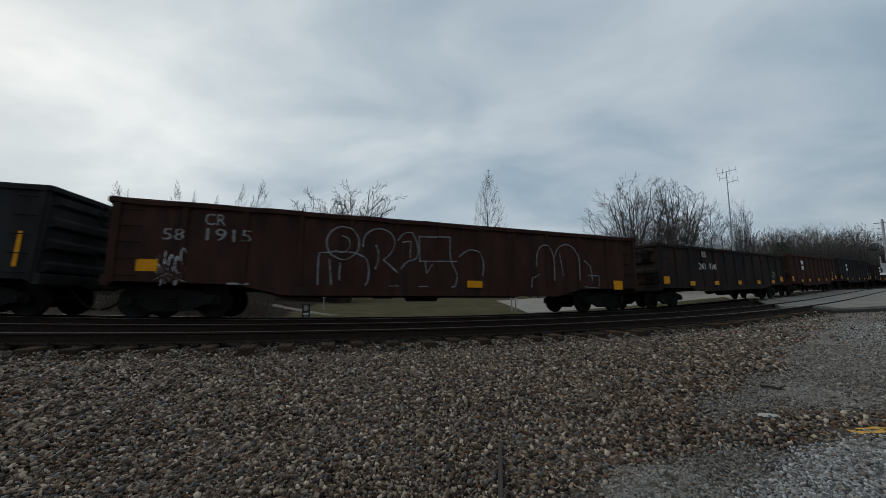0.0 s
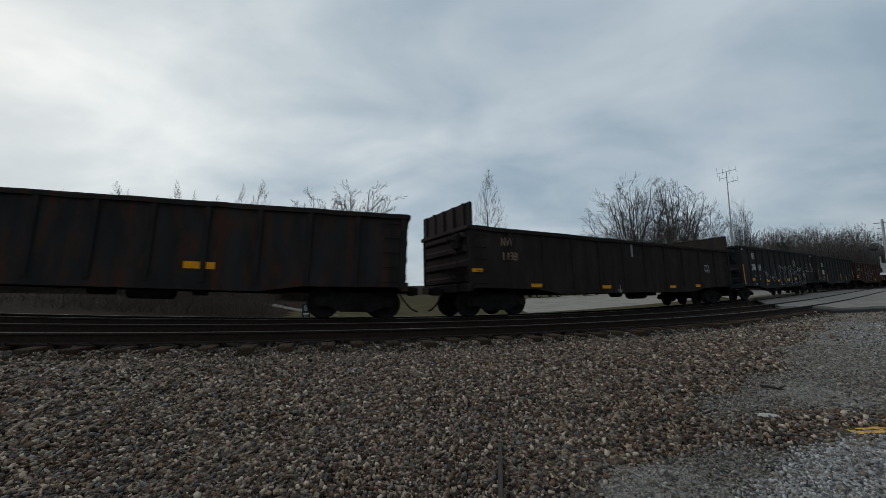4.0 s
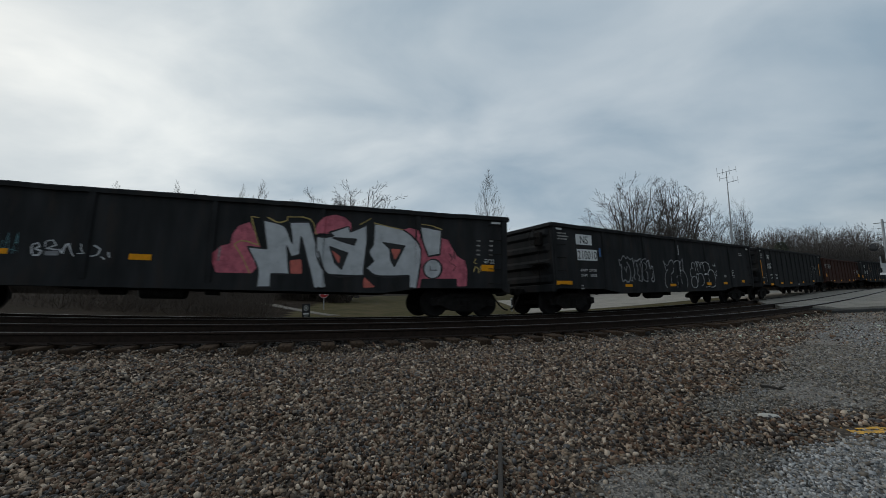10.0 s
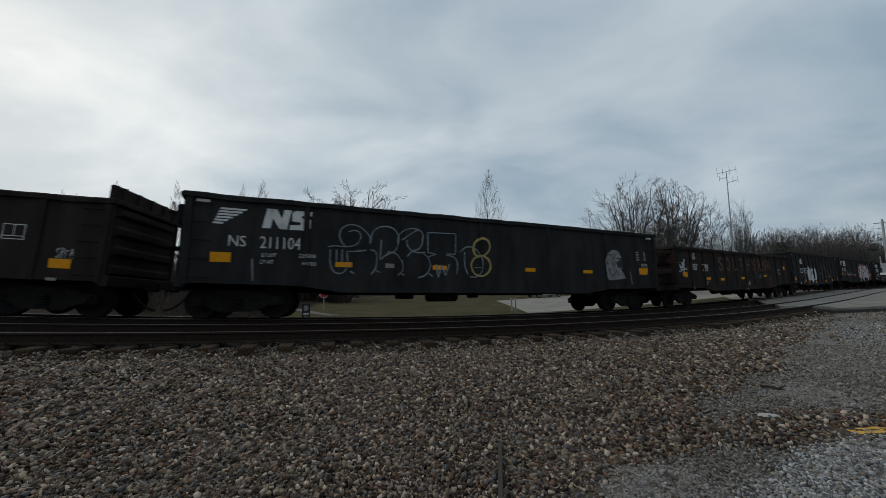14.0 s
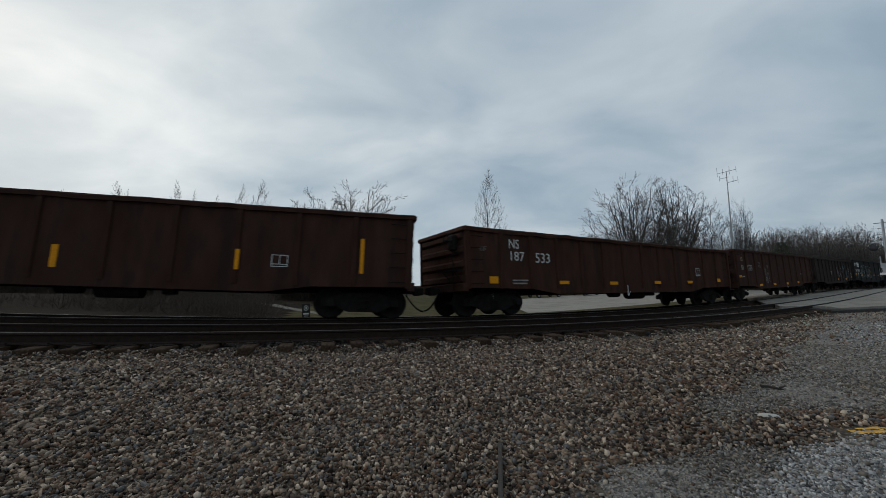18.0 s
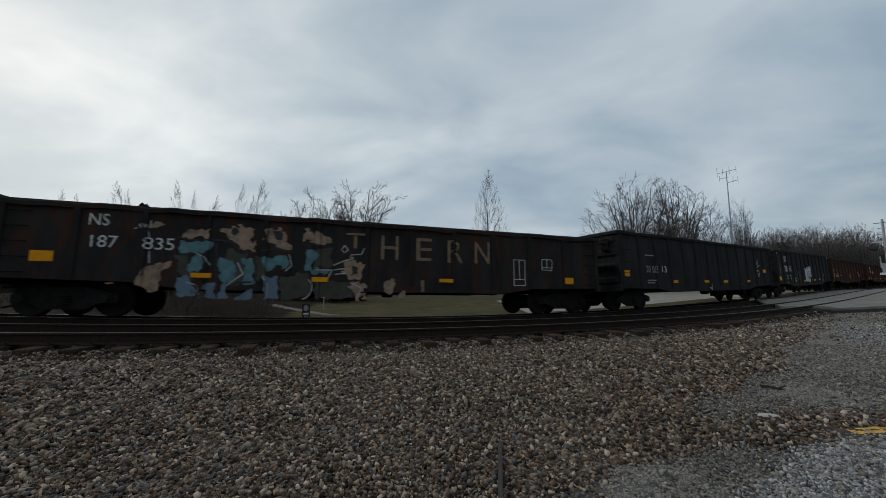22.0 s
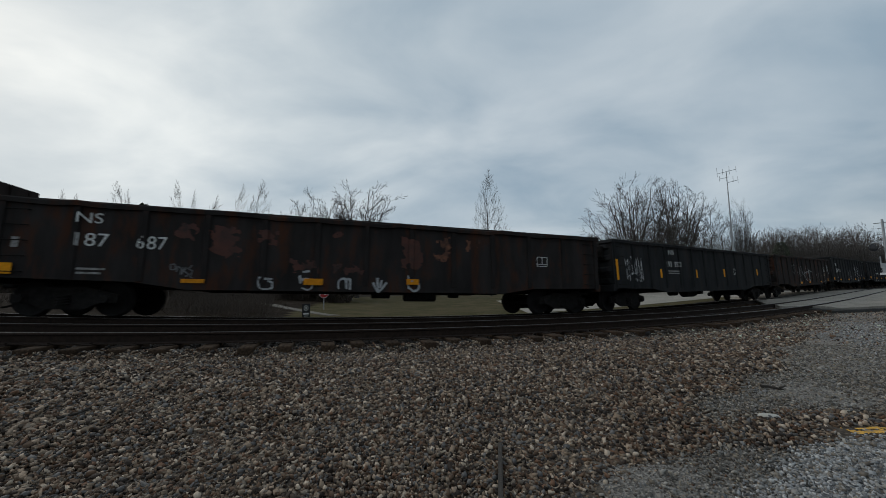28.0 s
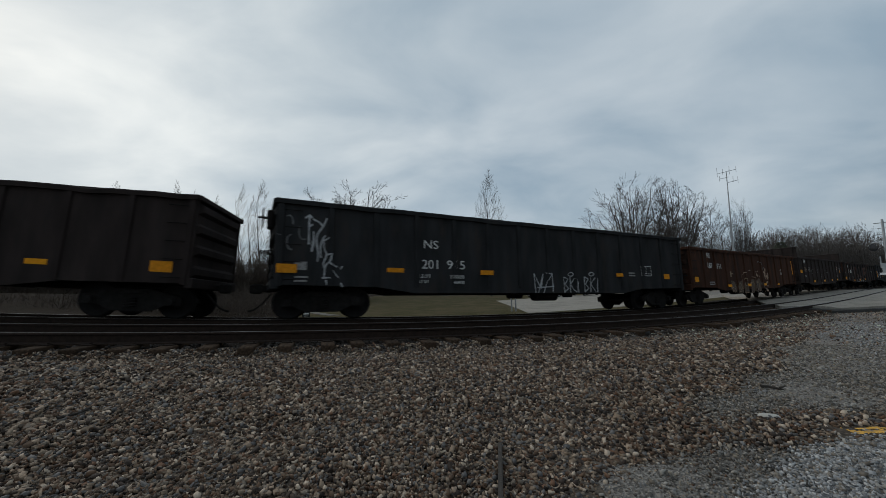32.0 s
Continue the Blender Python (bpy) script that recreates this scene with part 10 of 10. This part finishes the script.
WOOD = [tree_meshes(s, dome(0.2, w, 0.5), 0.35, 0.3, 0.4, 14, (7, 5, 3), TWIG_FAR, tip=0.0008, thick=0.014) for s, w in ((41, 0.24), (42, 0.19), (43, 0.28))]
# slim trees beyond the line: (bearing, distance, top over the eye per metre, kind, width)
for _b, _d, _t, _m, _w in ((-0.864, 72, 0.299, 0, 0.85), (-0.835, 80, 0.27, 1, 0.8), (-0.703, 74, 0.294, 0, 0.8), (-0.655, 84, 0.268, 1, 0.5), (-0.593, 78, 0.253, 1, 0.9), (-0.525, 74, 0.281, 1, 0.85), (-0.473, 70, 0.296, 0, 0.95), (-0.497, 82, 0.25, 1, 0.8), (0.123, 62, 0.317, 2, 1.0), (-1.008, 80, 0.275, 0, 0.7), (-0.97, 84, 0.26, 1, 0.8), (-0.60, 90, 0.22, 0, 0.8)):
    _x, _y = toward(_b, _d)
    plant(SPIRE[_m], _x, _y, _t * _d + 1.3, _b * 7, "tall slim bare tree standing beyond the railway", "slim bare trees", _w)
for _b, _d, _t, _m, _w, _r in ((-0.225, 66, 0.302, 0, 1.08, 0.0), (-0.322, 72, 0.27, 1, 0.95, 1.0), (-0.285, 75, 0.25, 1, 0.7, 2.6), (-0.39, 76, 0.232, 1, 0.8, 4.0)):
    _x, _y = toward(_b, _d)
    plant(OPEN[_m], _x, _y, _t * _d + 1.3, _r, "bare field tree with an open forking crown", "field trees", _w)
for _b, _d, _t, _m, _w, _r in ((0.505, 60, 0.297, 0, 1.12, 0.4), (0.608, 64, 0.294, 1, 1.05, 2.0), (0.688, 66, 0.222, 2, 1.1, 0.9), (0.735, 72, 0.192, 2, 0.8, 3.0), (0.784, 64, 0.232, 1, 0.45, 1.1)):
    _x, _y = toward(_b, _d)
    plant(BROAD[_m], _x, _y, _t * _d + 1.3, _r, "broad bare tree with a rounded twiggy crown", "broad bare trees", _w)


def far_woods():
    rng = random.Random(9)
    tops = ((0.79, 0.118), (0.824, 0.14), (0.86, 0.146), (0.913, 0.144), (0.945, 0.136), (0.973, 0.152), (1.0, 0.138), (1.031, 0.137), (1.08, 0.152), (1.131, 0.118), (1.2, 0.11))
    for i in range(84):
        b = 0.79 + 0.39 * (i + rng.random()) / 84
        d = rng.uniform(74, 110)
        t = float(np.interp(b, [q[0] for q in tops], [q[1] for q in tops])) + (rng.uniform(-0.02, 0.004) if i % 3 else rng.uniform(-0.055, -0.02))
        x, y = toward(b, d)
        plant(WOOD[i % 3], x, y, t * d + 1.3, rng.uniform(0, 6), "bare woodland tree on the rise beyond the crossing", "woodland trees", rng.uniform(0.9, 1.2))
    for i in range(16):
        b = -1.5 + 1.25 * (i + rng.random()) / 16
        d = rng.uniform(60, 85)
        x, y = toward(b, d)
        plant(WOOD[i % 3], x, y, rng.uniform(7, 11), rng.uniform(0, 6), "low bare woodland tree beyond the grass", "woodland trees", 1.1)


far_woods()


def thicket(name, b0, b1, d0, d1, h0, h1, n, label, seed, mat, thin=1.0):
    """Undergrowth: a mass of thin upright shoots."""
    rng = random.Random(seed)
    lm = Limbs()
    for i in range(n):
        b, d = rng.uniform(b0, b1), rng.uniform(d0, d1)
        x, y = toward(b, d)
        z = 0.0
        h = rng.uniform(h0, h1)
        pts = bent_path(rng, Vector((x, y, z - 0.6)), Vector((rng.gauss(0, 0.3), rng.gauss(0, 0.3), 1)).normalized(), h, 3, 0.22, 0.05)
        lm.tube(pts, rng.uniform(0.02, 0.05) * thin, 0.012 * thin, 3)
        for k in range(3):
            p, dd = along(pts, rng.uniform(0.3, 0.95))
            lm.tube(bent_path(rng, p, (dd + Vector((rng.gauss(0, 0.7), rng.gauss(0, 0.7), 0.3))).normalized(), h * 0.35, 2, 0.2, 0.05), 0.018 * thin, 0.01 * thin, 3)
    me = mesh_from(name, lm.v, lm.f, mat)
    return tagged(new(name, me), label, "undergrowth", kind="stuff")


thicket("roadside_brush", -1.5, -0.24, 44, 60, 2.2, 6.2, 6500, "dense brown winter brush along the field edge", 3, BRUSH, 1.5)
thicket("woodland_brush", 0.78, 1.18, 70, 104, 1.5, 4.8, 3600, "dense brown undergrowth in the far wood", 4, BRUSH)
thicket("bank_brush", -1.5, -0.44, 18, 36, 0.6, 1.9, 5200, "low dry weeds beyond the track", 5, BRUSH, 0.4)


def evergreen(x, y, h, w, seed, label):
    """A cedar: short trunk, crown of many small upright sprays with gaps."""
    rng = random.Random(seed)
    t = Limbs()
    t.tube([Vector((0, 0, -0.3)), Vector((0.05, 0, h * 0.5)), Vector((0, 0.04, h * 0.93))], 0.16, 0.03, 6)
    V, F = [], []
    for i in range(2600):
        f = rng.random() ** 0.8
        z = h * (0.1 + 0.9 * f)
        lobe = 0.75 + 0.35 * noise.noise((math.cos(i) * 1.3, f * 5, seed))
        rad = w / 2 * (1 - f) ** 0.65 * lobe * (0.45 + 0.55 * rng.random() ** 0.5) + 0.12
        a = rng.uniform(0, math.tau)
        c = Vector((rad * math.cos(a), rad * math.sin(a), z))
        s = rng.uniform(0.12, 0.3)
        u = Vector((math.cos(a) + rng.gauss(0, 0.6), math.sin(a) + rng.gauss(0, 0.6), 0.9)).normalized()
        v = u.orthogonal().normalized()
        k = len(V)
        V += [c - v * s * 0.35, c + u * s, c + v * s * 0.35, c - u * s * 0.3 + u.cross(v) * 0.05]
        F += [(k, k + 1, k + 2), (k, k + 2, k + 3)]
    tree = new("evergreen_tree")
    tree.location = (x, y, float(ground_z(np.array([x]), np.array([y]))[0]))
    tagged(tree, label, "tree", group="evergreen trees")
    attach("trunk", mesh_from("trunk", t.v, t.f, BARK), tree)
    attach("crown", mesh_from("crown", V, F, CEDAR), tree)


evergreen(-31.5, 40, 9.6, 5.4, 2, "dark green cedar standing among the bare brush")
evergreen(-36.5, 44, 8.2, 5.0, 6, "dark green cedar standing among the bare brush")
evergreen(59.0, 67.0, 8.2, 7.5, 7, "dark green cedar at the edge of the far wood")

# ---- things beyond the train ----
GALV = material("galvanised_steel", (0.36, 0.37, 0.38), rough=0.5, metal=0.7, vary=0.15, bump=0.1)
SIGN_BLACK = material("black_sign_face", (0.018, 0.018, 0.02), rough=0.6, vary=0.1, bump=0.05)
SIGN_RED = material("red_sign_face", (0.42, 0.02, 0.02), rough=0.5, vary=0.1, bump=0.05)
SIGN_WHITE = material("white_sign_mark", (0.7, 0.7, 0.7), rough=0.6, vary=0.05, bump=0)


def gz(x, y):
    return float(ground_z(np.array([x]), np.array([y]))[0])


def facing(x, y, z):
    """A pose whose -y side looks back at the lot by the road."""
    return Matrix.Translation((x, y, z)) @ Matrix.Rotation(-math.atan2(x, y), 4, "Z")


def board_sign():
    x, y = -6.95, 19.6
    s = new("track_sign")
    s.matrix_world = facing(x, y, gz(x, y))
    tagged(s, "small black board sign with a white ring on a post", "sign")
    part("post", cyl((0, 0.04, -0.3), (0, 0.04, 0.45), 0.025, seg=8), GALV, s)
    part("board", box(-0.19, 0.19, -0.012, 0.012, 0.0, 0.66, bevel=0.006), SIGN_BLACK, s, "black sign board")
    ring = bmesh.new()
    for i in range(18):
        a, b = i * math.tau / 18, (i + 1) * math.tau / 18
        add_cyl(ring, (0.1 * math.cos(a), -0.016, 0.45 + 0.12 * math.sin(a)), (0.1 * math.cos(b), -0.016, 0.45 + 0.12 * math.sin(b)), 0.011, seg=5)
    part("ring_mark", ring, SIGN_WHITE, s, "white ring mark")
    part("symbol_mark", box(-0.03, 0.03, -0.018, -0.012, 0.39, 0.51), SIGN_WHITE, s)
    part("lettering_bar", box(-0.13, 0.13, -0.016, -0.012, 0.13, 0.2), SIGN_WHITE, s)
    part("lettering_bar", box(-0.1, 0.1, -0.016, -0.012, 0.04, 0.07), SIGN_WHITE, s)


board_sign()


def stop_sign():
    x, y = -8.35, 27.0
    s = new("stop_sign")
    s.matrix_world = facing(x, y, gz(x, y))
    tagged(s, "red octagonal stop sign on a thin metal post", "sign")
    z = 0.975 - 0.0105 * 27 - gz(x, y)
    part("post", cyl((0, 0.03, -0.4), (0, 0.03, z + 0.3), 0.03, seg=8), GALV, s)
    for nm, r, y0, y1, m in (("border", 0.33, 0.0, 0.012, SIGN_WHITE), ("face", 0.305, -0.004, 0.0, SIGN_RED)):
        bm = bmesh.new()
        vs = [[bm.verts.new((r * math.cos(radians(22.5 + 45 * i)), q, z + r * math.sin(radians(22.5 + 45 * i)))) for i in range(8)] for q in (y0, y1)]
        bm.faces.new(vs[0]); bm.faces.new(vs[1][::-1])
        for i in range(8):
            bm.faces.new((vs[0][i], vs[1][i], vs[1][(i + 1) % 8], vs[0][(i + 1) % 8]))
        part(nm, bm, m, s)
    attach("lettering", letters("STOP", 0.2, SIGN_WHITE), s, Matrix.Translation((0, -0.007, z - 0.1)))


stop_sign()


def antenna_mast():
    x, y = 41.6, 55.0
    m = new("antenna_mast")
    m.location = (x, y, gz(x, y))
    tagged(m, "tall slim grey radio mast with a small aerial array", "mast")
    h = 0.975 + 0.292 * 55 - gz(x, y)
    part("lower_tube", cyl((0, 0, -0.3), (0, 0, h * 0.58), 0.16, 0.13, 10), GALV, m)
    part("upper_tube", cyl((0, 0, h * 0.58), (0, 0, h), 0.09, 0.05, 8), GALV, m)
    part("crossbar", cyl((-0.9, 0.6, h - 0.1), (1.0, -0.7, h + 0.2), 0.035, seg=6), GALV, m)
    part("crossbar", cyl((-0.7, 0.5, h - 0.9), (0.2, -0.2, h - 0.8), 0.035, seg=6), GALV, m)
    part("crossbar", cyl((0.1, 0, h - 1.6), (1.1, -0.7, h - 1.4), 0.035, seg=6), GALV, m)
    for dx, dz, l in ((-0.9, -0.6, 1.4), (-0.35, -0.3, 0.8), (0.3, -0.4, 1.2), (0.95, -0.2, 0.8), (-0.7, -1.3, 0.8), (1.05, -1.8, 0.9), (0.6, -1.6, 0.8)):
        part("aerial", cyl((dx, -dx * 0.68, h + dz), (dx, -dx * 0.68, h + dz + l), 0.025, seg=6), GALV, m)


antenna_mast()


def crossing_signal():
    x, y = 22.6, 19.6
    s = new("crossing_signal")
    s.matrix_world = facing(x, y, gz(x, y))
    tagged(s, "grey crossing signal mast with hooded lamps and a relay box", "signal")
    z = lambda k: 0.975 + k * 19.6 - gz(x, y)
    part("mast", cyl((0, 0, -0.3), (0, 0, z(0.158)), 0.06, 0.05, 10), GALV, s)
    part("base", box(-0.2, 0.2, -0.2, 0.2, -0.2, 0.25, bevel=0.03), GALV, s)
    for k, l in ((0.148, 0.32), (0.134, 0.2), (0.118, 0.26)):
        part("cross_arm", cyl((-l, 0, z(k)), (l, 0, z(k) + 0.02), 0.02, seg=6), GALV, s)
    part("lamp_arm", cyl((-0.45, 0, z(0.098)), (0.5, 0, z(0.098)), 0.025, seg=8), GALV, s)
    for dx in (-0.42, 0.42):
        lamp = part("signal_lamp", cyl((dx, -0.14, z(0.083)), (dx, 0.05, z(0.083)), 0.17, 0.15, 16), SIGN_BLACK, s, "black hooded signal lamp")
        part("hood", cyl((dx, -0.34, z(0.087)), (dx, -0.14, z(0.085)), 0.13, 0.15, 14), SIGN_BLACK, lamp)
    part("relay_box", box(-0.2, 0.35, -0.2, 0.12, z(0.018), z(0.042), bevel=0.02), GALV, s, "pale grey relay box")
    part("ladder_rail", box(-0.25, -0.2, -0.1, -0.05, z(0.03), z(0.06)), GALV, s)
    part("gate_plate", box(-0.3, 0.4, -0.26, -0.21, z(0.012), z(0.018), bevel=0.01), SIGN_WHITE, s)


crossing_signal()


def bollards():
    for dx in (0.0, 0.28):
        x, y = 4.62 + dx, 26.6
        b = tagged(new("bollard"), "pale grey steel bollard beside the grass", "bollard", group="bollards")
        b.location = (x, y, gz(x, y))
        part("tube", cyl((0, 0, -0.2), (0, 0, 0.85), 0.055, seg=12), GALV, b)
        part("cap", cyl((0, 0, 0.85), (0, 0, 0.9), 0.055, 0.03, 12), GALV, b)


bollards()


def vehicle_paint(name, c):
    return material(name, c, rough=0.3, vary=0.06, scale=3, bump=0.02, spec=0.6)


AUTO_GLASS = material("dark_car_glass", (0.02, 0.024, 0.028), rough=0.08, vary=0.1, bump=0)
RUBBER = material("tyre_rubber", (0.02, 0.02, 0.02), rough=0.85, vary=0.2, bump=0.2)


def parked_car(x, y, turn, paint, label, tall=1.45, long=4.5, boxy=0.0):
    car = new("parked_car")
    car.matrix_world = Matrix.Translation((x, y, gz(x, y) + 0.05)) @ Matrix.Rotation(turn, 4, "Z")
    tagged(car, label, "car", group="parked cars")
    h = long / 2
    def shell(profile, w0, w1, mat, name, lab=""):
        bm = bmesh.new()
        lo = min(z for _, z in profile)
        hi = max(z for _, z in profile)
        rows = []
        for s in (-1, 1):
            rows.append([bm.verts.new((px, s * (w0 + (w1 - w0) * (pz - lo) / (hi - lo)), pz)) for px, pz in profile])
        n = len(profile)
        bm.faces.new(rows[0]); bm.faces.new(rows[1][::-1])
        for i in range(n):
            bm.faces.new((rows[0][i], rows[1][i], rows[1][(i + 1) % n], rows[0][(i + 1) % n]))
        bmesh.ops.recalc_face_normals(bm, faces=bm.faces)
        bmesh.ops.bevel(bm, geom=bm.edges[:], offset=0.05, segments=2, affect="EDGES", profile=0.6)
        return part(name, bm, mat, car, lab)
    shell([(-h, 0.32), (h, 0.32), (h, 0.68), (h - 0.25, 0.85), (0.28 * h, 0.95), (-h + 0.1, 0.95)], 0.9, 0.86, paint, "body")
    shell([(-h + 0.2 - 0.15 * boxy, 0.94), (0.34 * h + 0.5 * boxy, 0.94), (0.08 * h + 0.6 * boxy, tall), (-h + 0.5 - 0.4 * boxy, tall)], 0.84, 0.66, AUTO_GLASS, "glasshouse", "dark glass of the cabin")
    part("roof", box(-h + 0.55 - 0.4 * boxy, 0.06 * h + 0.6 * boxy, -0.66, 0.66, tall - 0.02, tall + 0.04, bevel=0.03), paint, car)
    for wx in (-h + 0.8, h - 0.85):
        for wy in (-0.82, 0.82):
            w = part("wheel", cyl((wx, wy - 0.1, 0.32), (wx, wy + 0.1, 0.32), 0.32, seg=18), RUBBER, car)
            part("rim", cyl((wx, wy - 0.115, 0.32), (wx, wy + 0.115, 0.32), 0.2, seg=12), GALV, w)
    for wy in (-0.62, 0.62):
        part("headlight", box(h - 0.1, h + 0.01, wy - 0.18, wy + 0.18, 0.62, 0.74, bevel=0.02), SIGN_WHITE, car)
        part("tail_light", box(-h - 0.01, -h + 0.08, wy - 0.16, wy + 0.16, 0.7, 0.84, bevel=0.02), SIGN_RED, car)


WHITE_CAR = vehicle_paint("white_car_paint", (0.62, 0.62, 0.61))
SILVER_CAR = vehicle_paint("silver_car_paint", (0.35, 0.36, 0.37))
parked_car(13.5, 52.0, 0.5, WHITE_CAR, "white van parked on the far car park", 1.95, 5.2, 1.0)
parked_car(20.5, 56.0, 0.6, SILVER_CAR, "silver saloon car parked on the far car park")
paved("footpath", [(-16, 27.0), (-3.6, 9.6), (-2.6, 9.9), (-15, 27.8)], ground_material("pale_gravel_path", (0.17, 0.155, 0.135), (0.24, 0.222, 0.198), (0.15, 0.135, 0.115), vor=40), "narrow pale gravel path across the grass", lift=0.02, n=16, category="path")

# ---- small things on the ground ----
def loose_rock(x, y, size, mat, label, name, flat=0.5, seed=1):
    rng = random.Random(seed)
    bm = bmesh.new()
    bmesh.ops.create_icosphere(bm, subdivisions=2, radius=size)
    for v in bm.verts:
        v.co *= 1 + 0.22 * noise.noise(v.co * (2.2 / size) + Vector((seed, 0, 0)))
        v.co.z *= flat
        v.co.x *= 1.5
    ob = new(name, mesh_of(name, bm, mat, True))
    ob.matrix_world = Matrix.Translation((x, y, gz(x, y) + size * flat * 0.45)) @ Matrix.Rotation(rng.uniform(-0.3, 0.3), 4, "Z")
    return tagged(ob, label, "stone")


PALE_ROCK = material("pale_limestone", (0.40, 0.38, 0.34), rough=0.9, vary=0.2, scale=20, bump=0.5)
DEAD_WOOD = material("grey_dead_wood", (0.04, 0.033, 0.027), rough=0.95, vary=0.35, scale=12, bump=0.6, stretch=(1, 6, 6))
YELLOW = material("worn_yellow_line_paint", (0.6, 0.31, 0.035), rough=0.85, vary=0.25, scale=18, bump=0.4, second=(0.2, 0.16, 0.1), second_scale=14, second_amount=0.45)
loose_rock(2.36, 2.92, 0.05, PALE_ROCK, "pale rounded limestone rock lying on packed dirt", "pale_rock", 0.42, 3)


def branch(x, y, turn, length, r, label):
    lm = Limbs()
    rng = random.Random(int(x * 100))
    lm.tube(bent_path(rng, Vector((-length / 2, 0, 0)), Vector((1, 0, 0)), length, 6, 0.09, 0.0), r, r * 0.6, 7)
    lm.tube(bent_path(rng, Vector((0.05, 0, 0)), Vector((0.8, 0.5, 0.05)).normalized(), length * 0.3, 3, 0.1, 0), r * 0.6, r * 0.3, 5)
    ob = new("dead_branch", mesh_from("dead_branch", lm.v, lm.f, DEAD_WOOD))
    ob.matrix_world = Matrix.Translation((x, y, gz(x, y) + r + 0.02)) @ Matrix.Rotation(turn, 4, "Z")
    tagged(ob, label, "branch")


branch(2.98, 3.62, -0.5, 0.17, 0.014, "short dead branch lying on the dirt")
branch(-2.75, 2.95, 1.2, 0.2, 0.011, "broken stick half sunk among the ballast stones")


def lath():
    bm = box(-0.012, 0.012, -0.35, 0.35, -0.008, 0.012, bevel=0.003)
    ob = new("wooden_lath", mesh_of("wooden_lath", bm, DEAD_WOOD))
    ob.matrix_world = Matrix.Translation((0.275, 2.08, gz(0.275, 2.08) + 0.035)) @ Matrix.Rotation(-0.14, 4, "Z")
    tagged(ob, "thin dark wooden lath lying among the ballast", "lath")


lath()


def yellow_mark():
    """A worn line: flakes of paint left on the old asphalt."""
    us, ws, vs, fs = np.linspace(2.63, 3.35, 60), np.linspace(-0.055, 0.055, 10), [], []
    for i in range(59):
        for j in range(9):
            if noise.fractal((us[i] * 9, ws[j] * 22, 1.7), 0.6, 2.0, 3) > -0.3 + 0.25 * (abs(j - 4) > 3):
                k = len(vs)
                for a, b in ((i, j), (i + 1, j), (i + 1, j + 1), (i, j + 1)):
                    x = us[a] + 0.008 * noise.noise((a * 1.7, b * 1.3, 2))
                    y = 2.63 + ws[b] + 0.03 * (us[a] - 2.6) + 0.008 * noise.noise((a * 1.3, b * 1.9, 5))
                    vs.append((x, y, gz(x, y) + 0.012))
                fs.append((k, k + 1, k + 2, k + 3))
    tagged(new("painted_line", mesh_from("painted_line", vs, fs, YELLOW)), "worn yellow painted line on old asphalt", "line", kind="structure")


yellow_mark()


# ---- motions ----
def on_line(s):
    x, y, z, a = line_at(s)
    return Vector((x, y, z))


def wagon_pose(c):
    f, b = on_line(c + PIVOT), on_line(c - PIVOT)
    d = (f - b).normalized()
    n = Vector((-d.y, d.x, 0)).normalized()
    n = (n + Vector((0, 0, CANT))).normalized()
    up = d.cross(n)
    m = Matrix((d, up.cross(d), up)).transposed().to_4x4()
    m.translation = (f + b) / 2
    return m


def motions():
    for k, car in CARS.items():
        start = START[k - FIRST]
        times = [i * 0.5 for i in range(65)]
        for i in range(321):
            c = travelled(i * 0.1) - start
            if -42 < c < 70:
                times.append(round(i * 0.1, 3))
        times = sorted(set(round(t, 3) for t in times))
        walk(car, [(t, wagon_pose(travelled(t) - start)) for t in times])
        for tr in (o for o in car.children if o.name.startswith("truck")):
            side = 1 if tr.matrix_basis.translation.x > 0 else -1
            rows = []
            for t in times:
                c = travelled(t) - start
                if not (-42 < c < 70 or t in (0.0, 32.0)):
                    continue
                turn = line_at(c + side * PIVOT)[3] - math.atan2(*reversed((on_line(c + PIVOT) - on_line(c - PIVOT)).to_2d()))
                rows.append((t, Matrix.Translation((side * PIVOT, 0, 0)) @ Matrix.Rotation(turn, 4, "Z")))
            walk(tr, rows)
            for ws in (o for o in tr.children if o.name.startswith("wheelset")):
                at = ws.matrix_basis.translation.copy()
                spin = [(0.0, Matrix.Translation(at))]
                for i in range(1, 960):
                    c = travelled(i / FPS) - start
                    if -24 < c < 34:
                        spin.append((i / FPS, Matrix.Translation(at) @ Matrix.Rotation((c / 0.455) % math.tau, 4, "Y")))
                spin.append((32.0, Matrix.Translation(at)))
                walk(ws, spin)


motions()
